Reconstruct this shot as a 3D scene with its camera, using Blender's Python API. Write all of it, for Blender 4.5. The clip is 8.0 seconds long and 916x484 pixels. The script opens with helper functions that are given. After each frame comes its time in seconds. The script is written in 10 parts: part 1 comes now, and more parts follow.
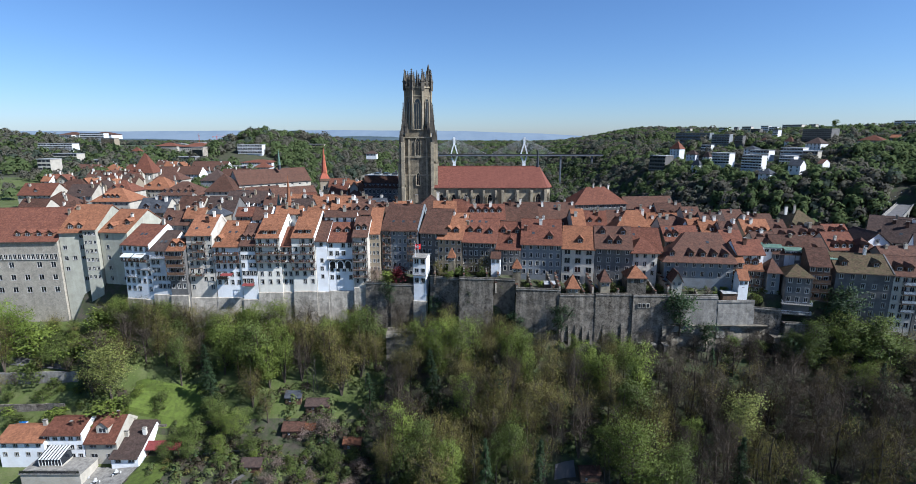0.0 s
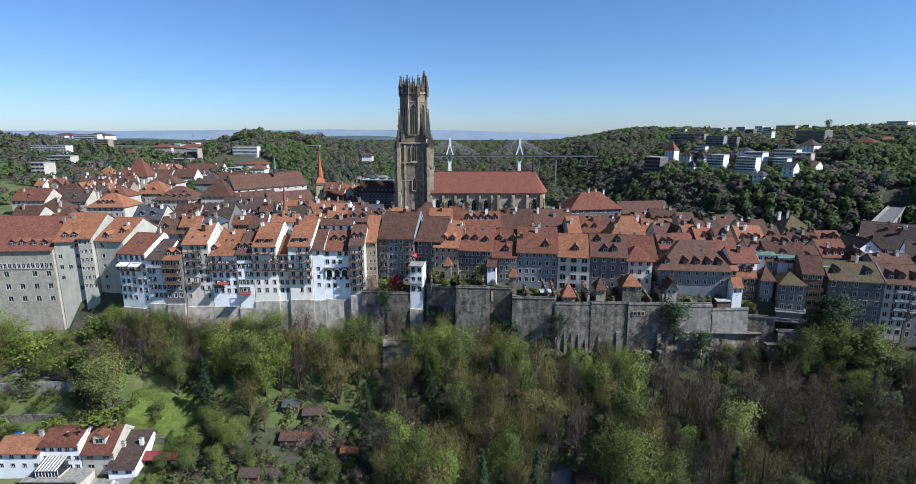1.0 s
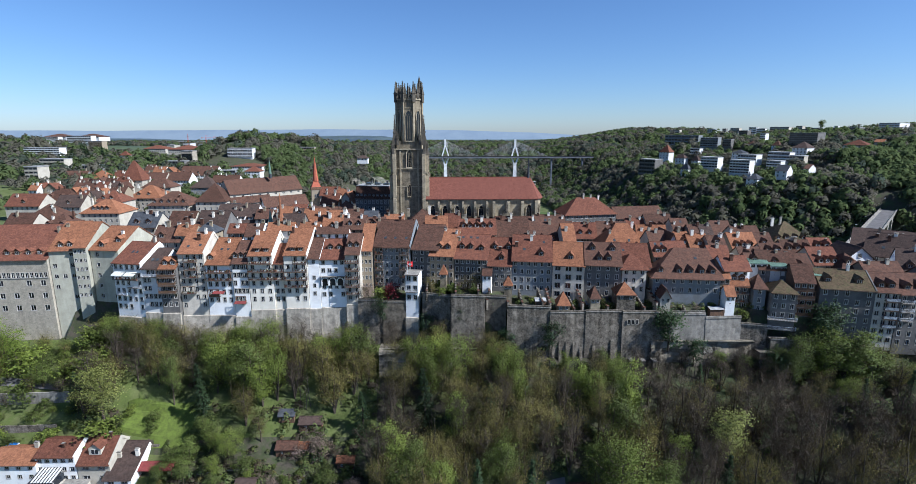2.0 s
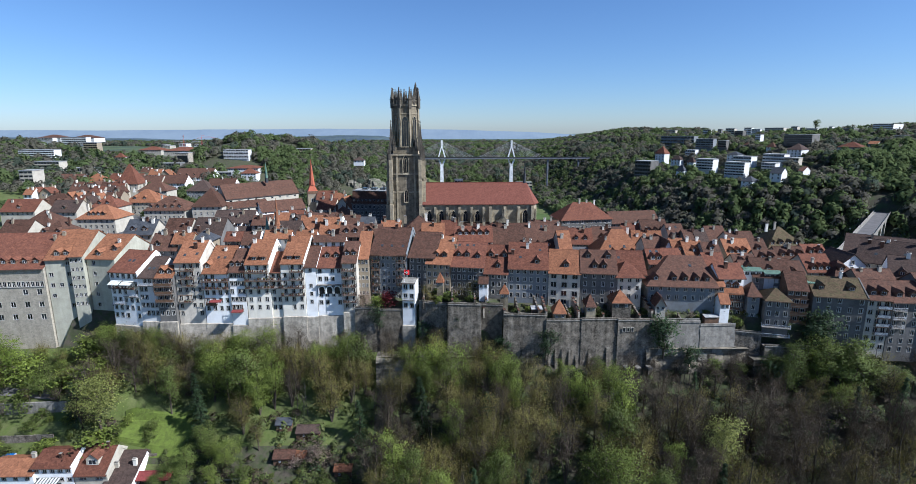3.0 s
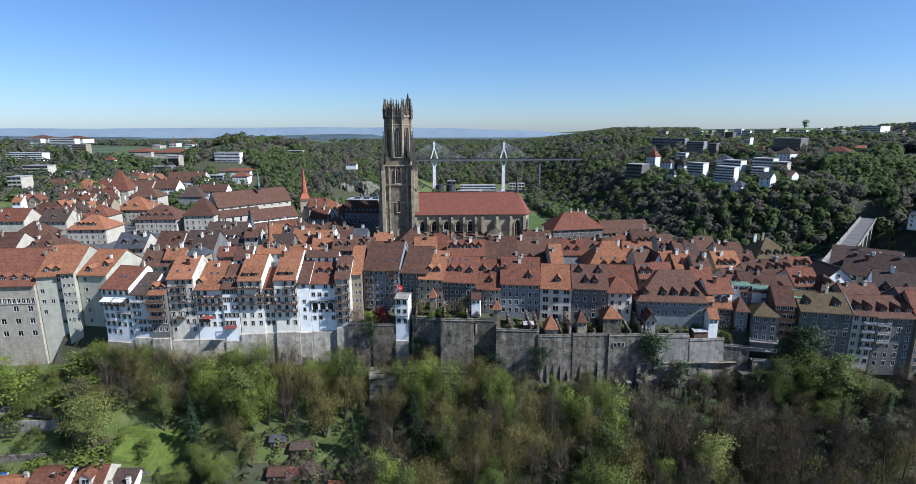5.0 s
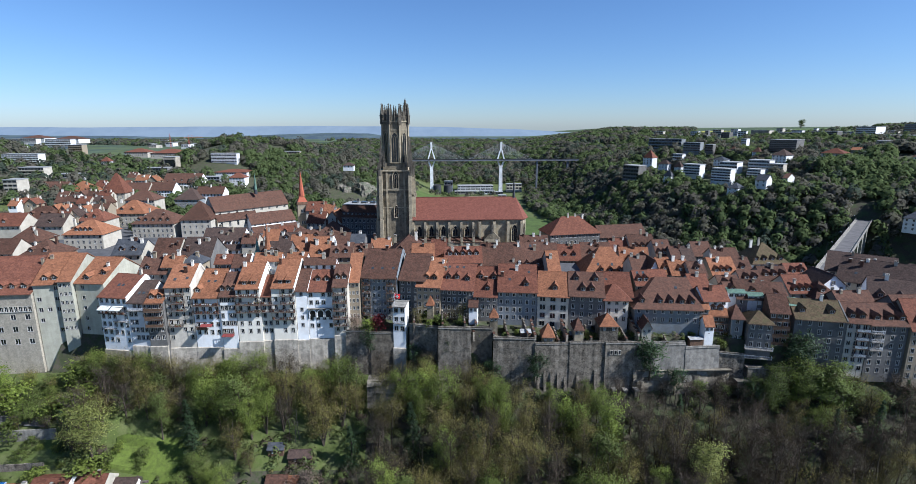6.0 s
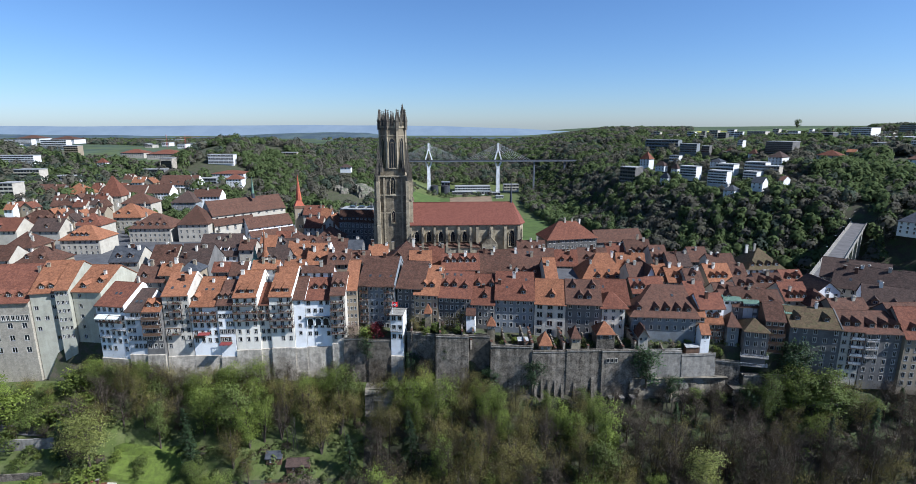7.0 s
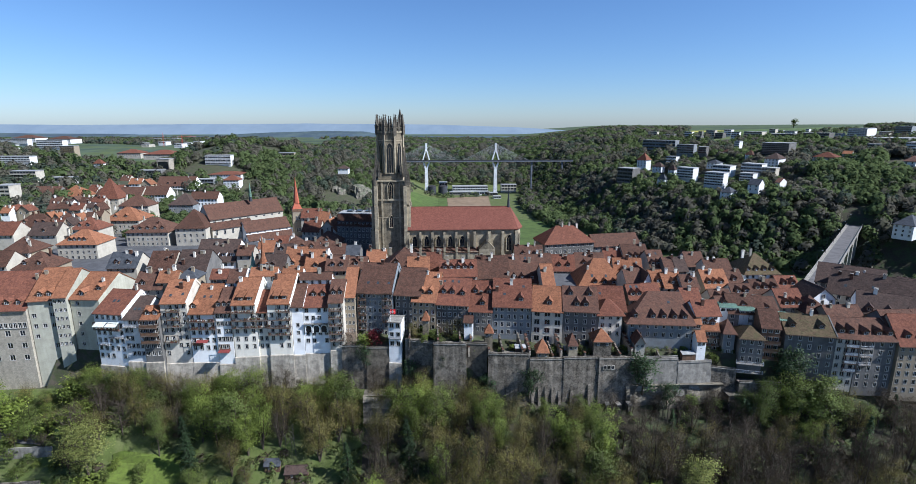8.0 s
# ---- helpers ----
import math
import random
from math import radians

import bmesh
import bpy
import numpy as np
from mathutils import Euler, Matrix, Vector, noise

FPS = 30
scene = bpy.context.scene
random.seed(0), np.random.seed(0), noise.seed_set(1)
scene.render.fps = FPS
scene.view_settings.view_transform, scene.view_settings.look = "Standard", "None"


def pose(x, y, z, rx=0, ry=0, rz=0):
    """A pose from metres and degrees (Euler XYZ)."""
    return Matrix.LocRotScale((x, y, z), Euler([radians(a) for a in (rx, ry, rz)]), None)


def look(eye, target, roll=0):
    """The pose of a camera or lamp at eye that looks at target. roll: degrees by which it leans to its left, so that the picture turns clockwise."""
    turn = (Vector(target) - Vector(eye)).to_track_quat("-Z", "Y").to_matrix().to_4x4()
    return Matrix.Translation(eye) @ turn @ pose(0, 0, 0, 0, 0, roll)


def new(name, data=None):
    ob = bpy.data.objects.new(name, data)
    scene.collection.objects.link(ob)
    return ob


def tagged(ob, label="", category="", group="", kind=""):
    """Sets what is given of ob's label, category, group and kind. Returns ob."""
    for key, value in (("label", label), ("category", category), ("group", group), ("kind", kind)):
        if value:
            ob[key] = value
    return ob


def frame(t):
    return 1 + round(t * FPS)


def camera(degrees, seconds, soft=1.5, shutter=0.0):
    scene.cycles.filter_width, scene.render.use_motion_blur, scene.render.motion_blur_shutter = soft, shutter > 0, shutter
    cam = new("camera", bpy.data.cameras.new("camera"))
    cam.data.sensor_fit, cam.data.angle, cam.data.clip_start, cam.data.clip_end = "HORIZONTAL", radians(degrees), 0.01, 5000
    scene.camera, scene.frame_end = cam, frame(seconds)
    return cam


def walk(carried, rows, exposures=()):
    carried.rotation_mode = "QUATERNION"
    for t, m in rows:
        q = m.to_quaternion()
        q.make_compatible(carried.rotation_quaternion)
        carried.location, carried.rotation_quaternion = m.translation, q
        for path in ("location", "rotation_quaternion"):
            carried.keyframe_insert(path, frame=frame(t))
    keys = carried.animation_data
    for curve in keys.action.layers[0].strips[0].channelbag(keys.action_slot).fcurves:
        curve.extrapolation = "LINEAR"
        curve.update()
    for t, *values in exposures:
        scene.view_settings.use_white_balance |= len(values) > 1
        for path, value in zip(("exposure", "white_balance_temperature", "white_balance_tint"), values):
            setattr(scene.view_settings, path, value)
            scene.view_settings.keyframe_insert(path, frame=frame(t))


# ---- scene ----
cam = camera(82.8, 8.0, soft=0.4)
METRES, EYE, TILT, LEAN, TURN = 27.0, 38.0, -11.7, 0.0, 0.0
ROWS = [
    (0.0, 0.0, 0.0, 0.0, 0.0, 0.0, -0.0),
    (0.5, -0.0042, -0.012, 0.057, -0.22, -0.06, 0.05),
    (1.0, -0.0083, -0.026, 0.1221, -0.48, -0.14, 0.14),
    (1.5, -0.0057, -0.0398, 0.1833, -0.74, -0.18, 0.2),
    (3.0, 0.0006, -0.0843, 0.3665, -1.31, -0.36, 0.37),
    (3.5, -0.0011, -0.0949, 0.4234, -1.54, -0.42, 0.44),
    (4.0, 0.0027, -0.1072, 0.4849, -1.73, -0.48, 0.47),
    (4.5, 0.0015, -0.1178, 0.5425, -1.94, -0.56, 0.48),
    (6.0, 0.0023, -0.1487, 0.7312, -2.42, -0.84, 0.54),
    (6.5, 0.0024, -0.1569, 0.7904, -2.57, -0.93, 0.56),
    (7.0, -0.0007, -0.1662, 0.857, -2.73, -1.0, 0.58),
    (7.5, 0.0005, -0.1767, 0.9166, -2.87, -1.08, 0.59),
    (8.0, -0.0021, -0.1885, 0.9807, -3.0, -1.21, 0.6),
]
walk(cam, [(t, pose(0, 0, EYE, TILT, LEAN, TURN) @ pose(METRES * x, METRES * y, METRES * z, 90 + pitch, roll, yaw)) for t, x, y, z, yaw, pitch, roll in ROWS],
     [(0.0, 0.87, 5150, 12), (8.0, 0.87, 5150, 12)])

# ---- sky and sun ----
SUN_ELEV, SUN_AZ = 42.0, 20.0      # degrees up; degrees from +x towards the camera's side
world = bpy.data.worlds.new("sky")
scene.world = world
world.use_nodes = True
wn = world.node_tree
sky = wn.nodes.new("ShaderNodeTexSky")
sky.sky_type, sky.sun_disc = "NISHITA", False
sky.sun_elevation, sky.sun_rotation = radians(SUN_ELEV), radians(90 + SUN_AZ)
sky.altitude, sky.air_density, sky.dust_density, sky.ozone_density = 700, 1.0, 0.55, 4.5
wn.nodes["Background"].inputs["Strength"].default_value = 0.0595
wn.links.new(sky.outputs["Color"], wn.nodes["Background"].inputs["Color"])
sun = new("sun", bpy.data.lights.new("sun", "SUN"))
sun.data.energy, sun.data.angle, sun.data.color = 5.0, radians(0.5), (1.0, 0.90, 0.75)
_a, _e = radians(SUN_AZ), radians(SUN_ELEV)
sun.matrix_world = look((0, 0, 300), Vector((0, 0, 300)) - Vector((math.cos(_e) * math.cos(_a), -math.cos(_e) * math.sin(_a), math.sin(_e))))

# ---- materials ----
MATS = {}


def mat(name, col, rough=0.8, scale=0.5, fine=6.0, vary=0.35, hue=0.0, bump=0.15, rnd=0.25, metal=0.0, spec=0.3, tint=None, cells=0.0, streaks=0.0, courses=0.0, stretch=(1, 1, 1), trans=0.0, island=0.0, lump=0.15, mottle=0.5):
    """A worn surface: base colour varied by large stains, fine grain and from object to object."""
    m = bpy.data.materials.new(name)
    m.use_nodes = True
    n, l = m.node_tree.nodes, m.node_tree.links
    b = n["Principled BSDF"]
    b.inputs["Roughness"].default_value, b.inputs["Metallic"].default_value = rough, metal
    b.inputs["Specular IOR Level"].default_value = spec
    geo = n.new("ShaderNodeNewGeometry")
    mp = n.new("ShaderNodeMapping")
    mp.inputs["Scale"].default_value = stretch
    l.new(geo.outputs["Position"], mp.inputs["Vector"])

    def noise_tex(s, det):
        t = n.new("ShaderNodeTexNoise")
        t.inputs["Scale"].default_value, t.inputs["Detail"].default_value = s, det
        t.inputs["Roughness"].default_value = 0.65
        l.new(mp.outputs["Vector"], t.inputs["Vector"])
        return t.outputs["Fac"]

    def math_node(op, a, bb):
        t = n.new("ShaderNodeMath")
        t.operation = op
        for i, v in enumerate((a, bb)):
            if isinstance(v, (int, float)):
                t.inputs[i].default_value = v
            else:
                l.new(v, t.inputs[i])
        return t.outputs[0]

    big, small = noise_tex(scale, 4), noise_tex(fine, 3)
    f = math_node("ADD", math_node("MULTIPLY", math_node("SUBTRACT", big, 0.5), 2.2 * vary), math_node("MULTIPLY", math_node("SUBTRACT", small, 0.5), 1.6 * vary))
    info = n.new("ShaderNodeObjectInfo")
    f = math_node("ADD", f, math_node("MULTIPLY", math_node("SUBTRACT", info.outputs["Random"], 0.5), rnd))
    if courses:
        w = n.new("ShaderNodeTexWave")
        w.bands_direction = "Z"
        w.inputs["Scale"].default_value, w.inputs["Distortion"].default_value = courses, 1.5
        w.inputs["Detail"].default_value, w.inputs["Detail Scale"].default_value = 2, 3
        l.new(geo.outputs["Position"], w.inputs["Vector"])
        f = math_node("ADD", f, math_node("MULTIPLY", math_node("SUBTRACT", w.outputs["Fac"], 0.5), 0.22))
    if cells:
        vo = n.new("ShaderNodeTexVoronoi")
        vo.inputs["Scale"].default_value = cells
        l.new(geo.outputs["Position"], vo.inputs["Vector"])
        hs = n.new("ShaderNodeSeparateColor")
        l.new(vo.outputs["Color"], hs.inputs["Color"])
        f = math_node("ADD", f, math_node("MULTIPLY", math_node("SUBTRACT", hs.outputs["Red"], 0.5), mottle))
    if streaks:
        ms2 = n.new("ShaderNodeMapping")
        ms2.inputs["Scale"].default_value = (0.9, 0.9, 0.07)
        l.new(geo.outputs["Position"], ms2.inputs["Vector"])
        st = n.new("ShaderNodeTexNoise")
        st.inputs["Scale"].default_value, st.inputs["Detail"].default_value = 1.0, 5
        l.new(ms2.outputs["Vector"], st.inputs["Vector"])
        f = math_node("ADD", f, math_node("MULTIPLY", math_node("SUBTRACT", st.outputs["Fac"], 0.5), streaks * 2.4))
    if island:
        f = math_node("ADD", f, math_node("MULTIPLY", math_node("SUBTRACT", geo.outputs["Random Per Island"], 0.5), island))
    f = math_node("ADD", f, 1.0)
    mix = n.new("ShaderNodeMix")
    mix.data_type = "RGBA"
    mix.inputs["A"].default_value = (*col, 1)
    mix.inputs["B"].default_value = (*(tint or [c * 0.7 for c in col]), 1)
    ramp = n.new("ShaderNodeValToRGB")
    ramp.color_ramp.elements[0].position, ramp.color_ramp.elements[1].position = 0.42, 0.62
    l.new(noise_tex(scale * 2.3, 5), ramp.inputs["Fac"])
    l.new(ramp.outputs["Color"], mix.inputs["Factor"])
    mul = n.new("ShaderNodeVectorMath")
    mul.operation = "SCALE"
    l.new(mix.outputs["Result"], mul.inputs[0])
    l.new(f, mul.inputs["Scale"])
    l.new(mul.outputs["Vector"], b.inputs["Base Color"])
    if bump:
        bp = n.new("ShaderNodeBump")
        bp.inputs["Strength"].default_value, bp.inputs["Distance"].default_value = bump, lump
        l.new(small, bp.inputs["Height"])
        l.new(bp.outputs["Normal"], b.inputs["Normal"])
    if trans:
        tr = n.new("ShaderNodeBsdfTranslucent")
        ms = n.new("ShaderNodeMixShader")
        ms.inputs["Fac"].default_value = trans
        l.new(mul.outputs["Vector"], tr.inputs["Color"])
        l.new(b.outputs["BSDF"], ms.inputs[1])
        l.new(tr.outputs["BSDF"], ms.inputs[2])
        l.new(ms.outputs["Shader"], n["Material Output"].inputs["Surface"])
    MATS[name] = m
    return m


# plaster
mat("plaster_white", (0.82, 0.82, 0.80), 0.85, 0.12, 2.5, 0.10, tint=(0.72, 0.71, 0.68), rnd=0.08)
mat("plaster_block", (0.60, 0.60, 0.585), 0.85, 0.12, 2.5, 0.12, tint=(0.54, 0.54, 0.53), rnd=0.12)
mat("plaster_cream", (0.43, 0.395, 0.32), 0.85, 0.12, 2.5, 0.18, tint=(0.35, 0.32, 0.26), rnd=0.1)
mat("plaster_green", (0.40, 0.39, 0.31), 0.85, 0.12, 2.5, 0.18, tint=(0.33, 0.32, 0.255), streaks=0.2, rnd=0.06)
# plaster_grey, plaster_blue: darkened, shade of the right-hand house fronts is in them
mat("plaster_grey", (0.150, 0.144, 0.134), 0.85, 0.15, 2.5, 0.3, tint=(0.110, 0.106, 0.10), rnd=0.3, spec=0.08)
mat("plaster_ochre", (0.272, 0.225, 0.153), 0.85, 0.15, 2.5, 0.2, tint=(0.255, 0.212, 0.153), rnd=0.12)
mat("plaster_blue", (0.200, 0.218, 0.232), 0.85, 0.15, 2.5, 0.2, tint=(0.170, 0.178, 0.178), rnd=0.1)
# sandstone: darkened, the shade on the tower's front face is put into it
mat("sandstone", (0.215, 0.182, 0.125), 0.9, 0.2, 1.8, 0.4, tint=(0.115, 0.098, 0.07), bump=0.4, courses=1.6, rnd=0.05, streaks=0.4, spec=0.08)
mat("sandstone_light", (0.35, 0.30, 0.205), 0.9, 0.2, 1.8, 0.3, tint=(0.23, 0.197, 0.14), bump=0.3, courses=1.6, rnd=0.05, streaks=0.35, spec=0.08)
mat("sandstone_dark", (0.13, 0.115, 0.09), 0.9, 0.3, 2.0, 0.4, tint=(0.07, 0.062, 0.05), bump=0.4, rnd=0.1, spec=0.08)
mat("masonry", (0.172, 0.152, 0.122), 0.95, 0.2, 5.0, 0.42, lump=0.2, tint=(0.105, 0.092, 0.073), bump=0.7, courses=2.4, rnd=0.25, cells=2.6, mottle=0.6, streaks=0.85, spec=0.08)
mat("ashlar", (0.35, 0.315, 0.25), 0.95, 0.2, 2.5, 0.2, tint=(0.30, 0.27, 0.215), bump=0.4, courses=2.4, rnd=0.05, cells=2.2, mottle=0.25, streaks=0.2)
mat("rubble", (0.34, 0.30, 0.235), 0.95, 0.25, 2.0, 0.4, tint=(0.22, 0.195, 0.155), bump=0.6, rnd=0.1, cells=1.3, streaks=0.4)
mat("foot_wall", (0.40, 0.36, 0.29), 0.92, 0.25, 2.5, 0.45, tint=(0.26, 0.235, 0.19), rnd=0.1, streaks=0.5, bump=0.4)
mat("plaster_stone", (0.56, 0.515, 0.43), 0.85, 0.15, 2.5, 0.2, tint=(0.45, 0.41, 0.34), rnd=0.1, streaks=0.2)
mat("slab_grey", (0.17, 0.155, 0.135), 0.9, 0.25, 2.0, 0.3, tint=(0.12, 0.11, 0.095), rnd=0.2)
mat("plaster_ivory", (0.76, 0.72, 0.62), 0.85, 0.12, 2.5, 0.12, tint=(0.70, 0.655, 0.55), rnd=0.1, streaks=0.15)
mat("concrete", (0.235, 0.22, 0.19), 0.9, 0.25, 2.0, 0.35, tint=(0.155, 0.145, 0.125), rnd=0.1, streaks=0.45)
mat("rock", (0.231, 0.203, 0.154), 0.95, 0.1, 0.9, 0.5, tint=(0.112, 0.101, 0.081), bump=0.8, courses=0.25, spec=0.08)
# roofs
TILE = dict(rough=0.85, scale=0.35, fine=3.6, courses=2.2, cells=2.3, mottle=0.46, spec=0.08, bump=0.4)
mat("tile_orange", (0.212, 0.096, 0.050), vary=0.2, tint=(0.172, 0.078, 0.043), rnd=0.28, **TILE)
mat("tile_red", (0.132, 0.056, 0.035), vary=0.22, tint=(0.104, 0.046, 0.031), rnd=0.28, **TILE)
mat("tile_brown", (0.092, 0.049, 0.034), vary=0.24, tint=(0.069, 0.041, 0.030), rnd=0.36, **TILE)
mat("tile_dark", (0.064, 0.044, 0.036), vary=0.24, tint=(0.050, 0.037, 0.031), rnd=0.3, **TILE)
mat("tile_moss", (0.092, 0.066, 0.040), vary=0.28, tint=(0.076, 0.066, 0.034), rnd=0.2, **TILE)
mat("tile_nave", (0.140, 0.056, 0.040), vary=0.10, tint=(0.138, 0.054, 0.038), rnd=0.05, **TILE)
mat("slate", (0.062, 0.066, 0.073), 0.6, 0.3, 3.0, 0.3, tint=(0.042, 0.045, 0.05), spec=0.08)
mat("copper", (0.13, 0.21, 0.155), 0.7, 0.4, 3.0, 0.3, tint=(0.09, 0.14, 0.105))
mat("flat_roof", (0.30, 0.30, 0.29), 0.9, 0.3, 3.0, 0.3)
# joinery and small parts
mat("trim", (0.42, 0.395, 0.34), 0.8, 0.5, 4, 0.12)
mat("frame_white", (0.62, 0.62, 0.60), 0.5, 1, 6, 0.06)
mat("timber", (0.15, 0.085, 0.05), 0.8, 0.8, 8, 0.35, tint=(0.09, 0.06, 0.04))
mat("metal_dark", (0.035, 0.033, 0.032), 0.6, 1, 8, 0.3)
mat("metal_white", (0.70, 0.71, 0.72), 0.45, 1, 8, 0.08)
mat("gutter", (0.14, 0.10, 0.08), 0.5, 1, 6, 0.25, metal=0.3)
mat("glass", (0.018, 0.022, 0.028), 0.06, 0.5, 3, 0.4, bump=0.0, spec=0.6, rnd=0.8)
mat("solar_glass", (0.05, 0.06, 0.065), 0.25, 0.5, 3, 0.3, bump=0.0, spec=0.7)
mat("shutter_brown", (0.15, 0.08, 0.05), 0.7, 1, 8, 0.2)
mat("flag_red", (0.55, 0.02, 0.02), 0.8, 1, 5, 0.1)
mat("pot_clay", (0.20, 0.085, 0.05), 0.85, 1, 6, 0.25)
mat("awning_red", (0.20, 0.045, 0.04), 0.8, 1, 5, 0.2)
mat("awning_pale", (0.60, 0.62, 0.56), 0.8, 1, 5, 0.15)
mat("tarp_blue", (0.03, 0.16, 0.50), 0.5, 1, 5, 0.15)
# ground and plants
mat("asphalt", (0.085, 0.085, 0.088), 0.9, 0.15, 4, 0.3)
mat("road_pale", (0.115, 0.108, 0.104), 0.9, 0.1, 3, 0.2)
mat("meadow", (0.066, 0.086, 0.020), 0.95, 0.12, 1.6, 0.5, tint=(0.086, 0.096, 0.034), bump=0.4)
mat("lawn_grass", (0.080, 0.108, 0.016), 0.95, 0.3, 3.0, 0.45, tint=(0.060, 0.078, 0.014), bump=0.4)
mat("field_brown", (0.20, 0.145, 0.09), 0.95, 0.05, 1.0, 0.2)
# field_green: darkened, the valley meadow's partial shade is put into the green
mat("field_green", (0.062, 0.092, 0.020), 0.95, 0.05, 1.0, 0.2)
mat("bark", (0.080, 0.064, 0.047), 0.95, 1.5, 9, 0.4, rnd=0.4)
mat("bark_dark", (0.05, 0.041, 0.033), 0.95, 1.5, 9, 0.4, rnd=0.4)
for nm, c, tn in (("leaf_fresh", (0.165, 0.205, 0.034), (0.128, 0.162, 0.030)), ("leaf_mid", (0.108, 0.140, 0.028), (0.086, 0.106, 0.026)),
                  ("leaf_olive", (0.160, 0.148, 0.038), (0.124, 0.100, 0.034)), ("leaf_brown", (0.054, 0.043, 0.028), (0.062, 0.047, 0.028)),
                  ("leaf_pale", (0.250, 0.270, 0.070), (0.195, 0.215, 0.056)), ("leaf_lush", (0.200, 0.270, 0.034), (0.150, 0.205, 0.030)), ("leaf_garden", (0.088, 0.118, 0.034), (0.115, 0.125, 0.040)), ("leaf_dark", (0.043, 0.073, 0.026), (0.031, 0.052, 0.022)),
                  ("leaf_red", (0.138, 0.017, 0.022), (0.086, 0.013, 0.017)), ("leaf_blossom", (0.258, 0.189, 0.155), (0.172, 0.138, 0.095))):
    mat(nm, c, 0.7, 0.35, 2.0, 0.5, bump=0, rnd=0.6, tint=tn, trans=0.4, island=0.45)
# far woods: browns and darks greyed and blued, distance haze put into the colour
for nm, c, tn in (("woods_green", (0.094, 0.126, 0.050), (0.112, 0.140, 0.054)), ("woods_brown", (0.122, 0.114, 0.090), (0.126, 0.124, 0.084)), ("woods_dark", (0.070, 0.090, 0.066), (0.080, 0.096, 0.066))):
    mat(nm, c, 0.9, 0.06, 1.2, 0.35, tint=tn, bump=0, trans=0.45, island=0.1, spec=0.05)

# ---- mesh tools ----
class Shape:
    """Collects faces for one mesh; material slots are given by name."""

    def __init__(self):
        self.v, self.f, self.m, self.slots = [], [], [], []

    def slot(self, name):
        if name not in self.slots:
            self.slots.append(name)
        return self.slots.index(name)

    def poly(self, pts, mt):
        i = len(self.v)
        self.v.extend(tuple(p) for p in pts)
        self.f.append(tuple(range(i, i + len(pts))))
        self.m.append(self.slot(mt))

    def box(self, x0, y0, z0, x1, y1, z1, mt):
        i, s = len(self.v), self.slot(mt)
        self.v += [(x0, y0, z0), (x1, y0, z0), (x1, y1, z0), (x0, y1, z0), (x0, y0, z1), (x1, y0, z1), (x1, y1, z1), (x0, y1, z1)]
        self.f += [tuple(i + k for k in q) for q in ((0, 3, 2, 1), (4, 5, 6, 7), (0, 1, 5, 4), (1, 2, 6, 5), (2, 3, 7, 6), (3, 0, 4, 7))]
        self.m += [s] * 6

    def loft(self, low, high, mt, caps=True):
        """A solid between two rings of as many points each."""
        n, i, s = len(low), len(self.v), self.slot(mt)
        self.v += [tuple(p) for p in low] + [tuple(p) for p in high]
        for k in range(n):
            j = (k + 1) % n
            self.f.append((i + k, i + j, i + n + j, i + n + k))
            self.m.append(s)
        if caps:
            self.f += [tuple(i + k for k in reversed(range(n))), tuple(i + n + k for k in range(n))]
            self.m += [s, s]

    def slab(self, top, thick, mt):
        """A sheet with thickness below a polygon."""
        self.loft([(p[0], p[1], p[2] - thick) for p in top], top, mt)

    def cone(self, x, y, z0, z1, r0, r1, n, mt, turn=0.0):
        ring = lambda z, r: [(x + r * math.cos(turn + 6.28319 * k / n), y + r * math.sin(turn + 6.28319 * k / n), z) for k in range(n)]
        self.loft(ring(z0, r0), ring(z1, max(r1, 0.01)), mt)

    def tube(self, p, q, r0, r1, n, mt):
        p, q = Vector(p), Vector(q)
        d = (q - p).normalized()
        a = d.orthogonal().normalized()
        b = d.cross(a)
        ring = lambda c, r: [c + a * (r * math.cos(6.28319 * k / n)) + b * (r * math.sin(6.28319 * k / n)) for k in range(n)]
        self.loft(ring(p, r0), ring(q, r1), mt, caps=False)

    def mesh(self, name):
        me = bpy.data.meshes.new(name)
        me.from_pydata(self.v, [], self.f)
        for s in self.slots:
            me.materials.append(MATS[s])
        me.polygons.foreach_set("material_index", self.m)
        me.update()
        return me


def thing(name, label, category, m=None, group="", kind=""):
    ob = new(name)
    ob.empty_display_size = 0.5
    if m is not None:
        ob.matrix_basis = m
    return tagged(ob, label, category, group, kind)


def part(name, sh, parent, label="", m=None):
    """Links a Shape or a mesh as one part under a thing or a part."""
    me = sh.mesh(name) if isinstance(sh, Shape) else sh
    ob = new(name, me)
    ob.parent = parent
    if m is not None:
        ob.matrix_basis = m
    return tagged(ob, label)


def single(name, sh, label, category, m=None, group="", kind=""):
    ob = new(name, sh.mesh(name) if isinstance(sh, Shape) else sh)
    if m is not None:
        ob.matrix_basis = m
    return tagged(ob, label, category, group, kind)


SHARED = {}


def shared(key, maker):
    if key not in SHARED:
        SHARED[key] = maker()
    return SHARED[key]

# ---- ground ----
def smooth(a, b, x):
    t = np.clip((x - a) / (b - a), 0, 1)
    return t * t * (3 - 2 * t)


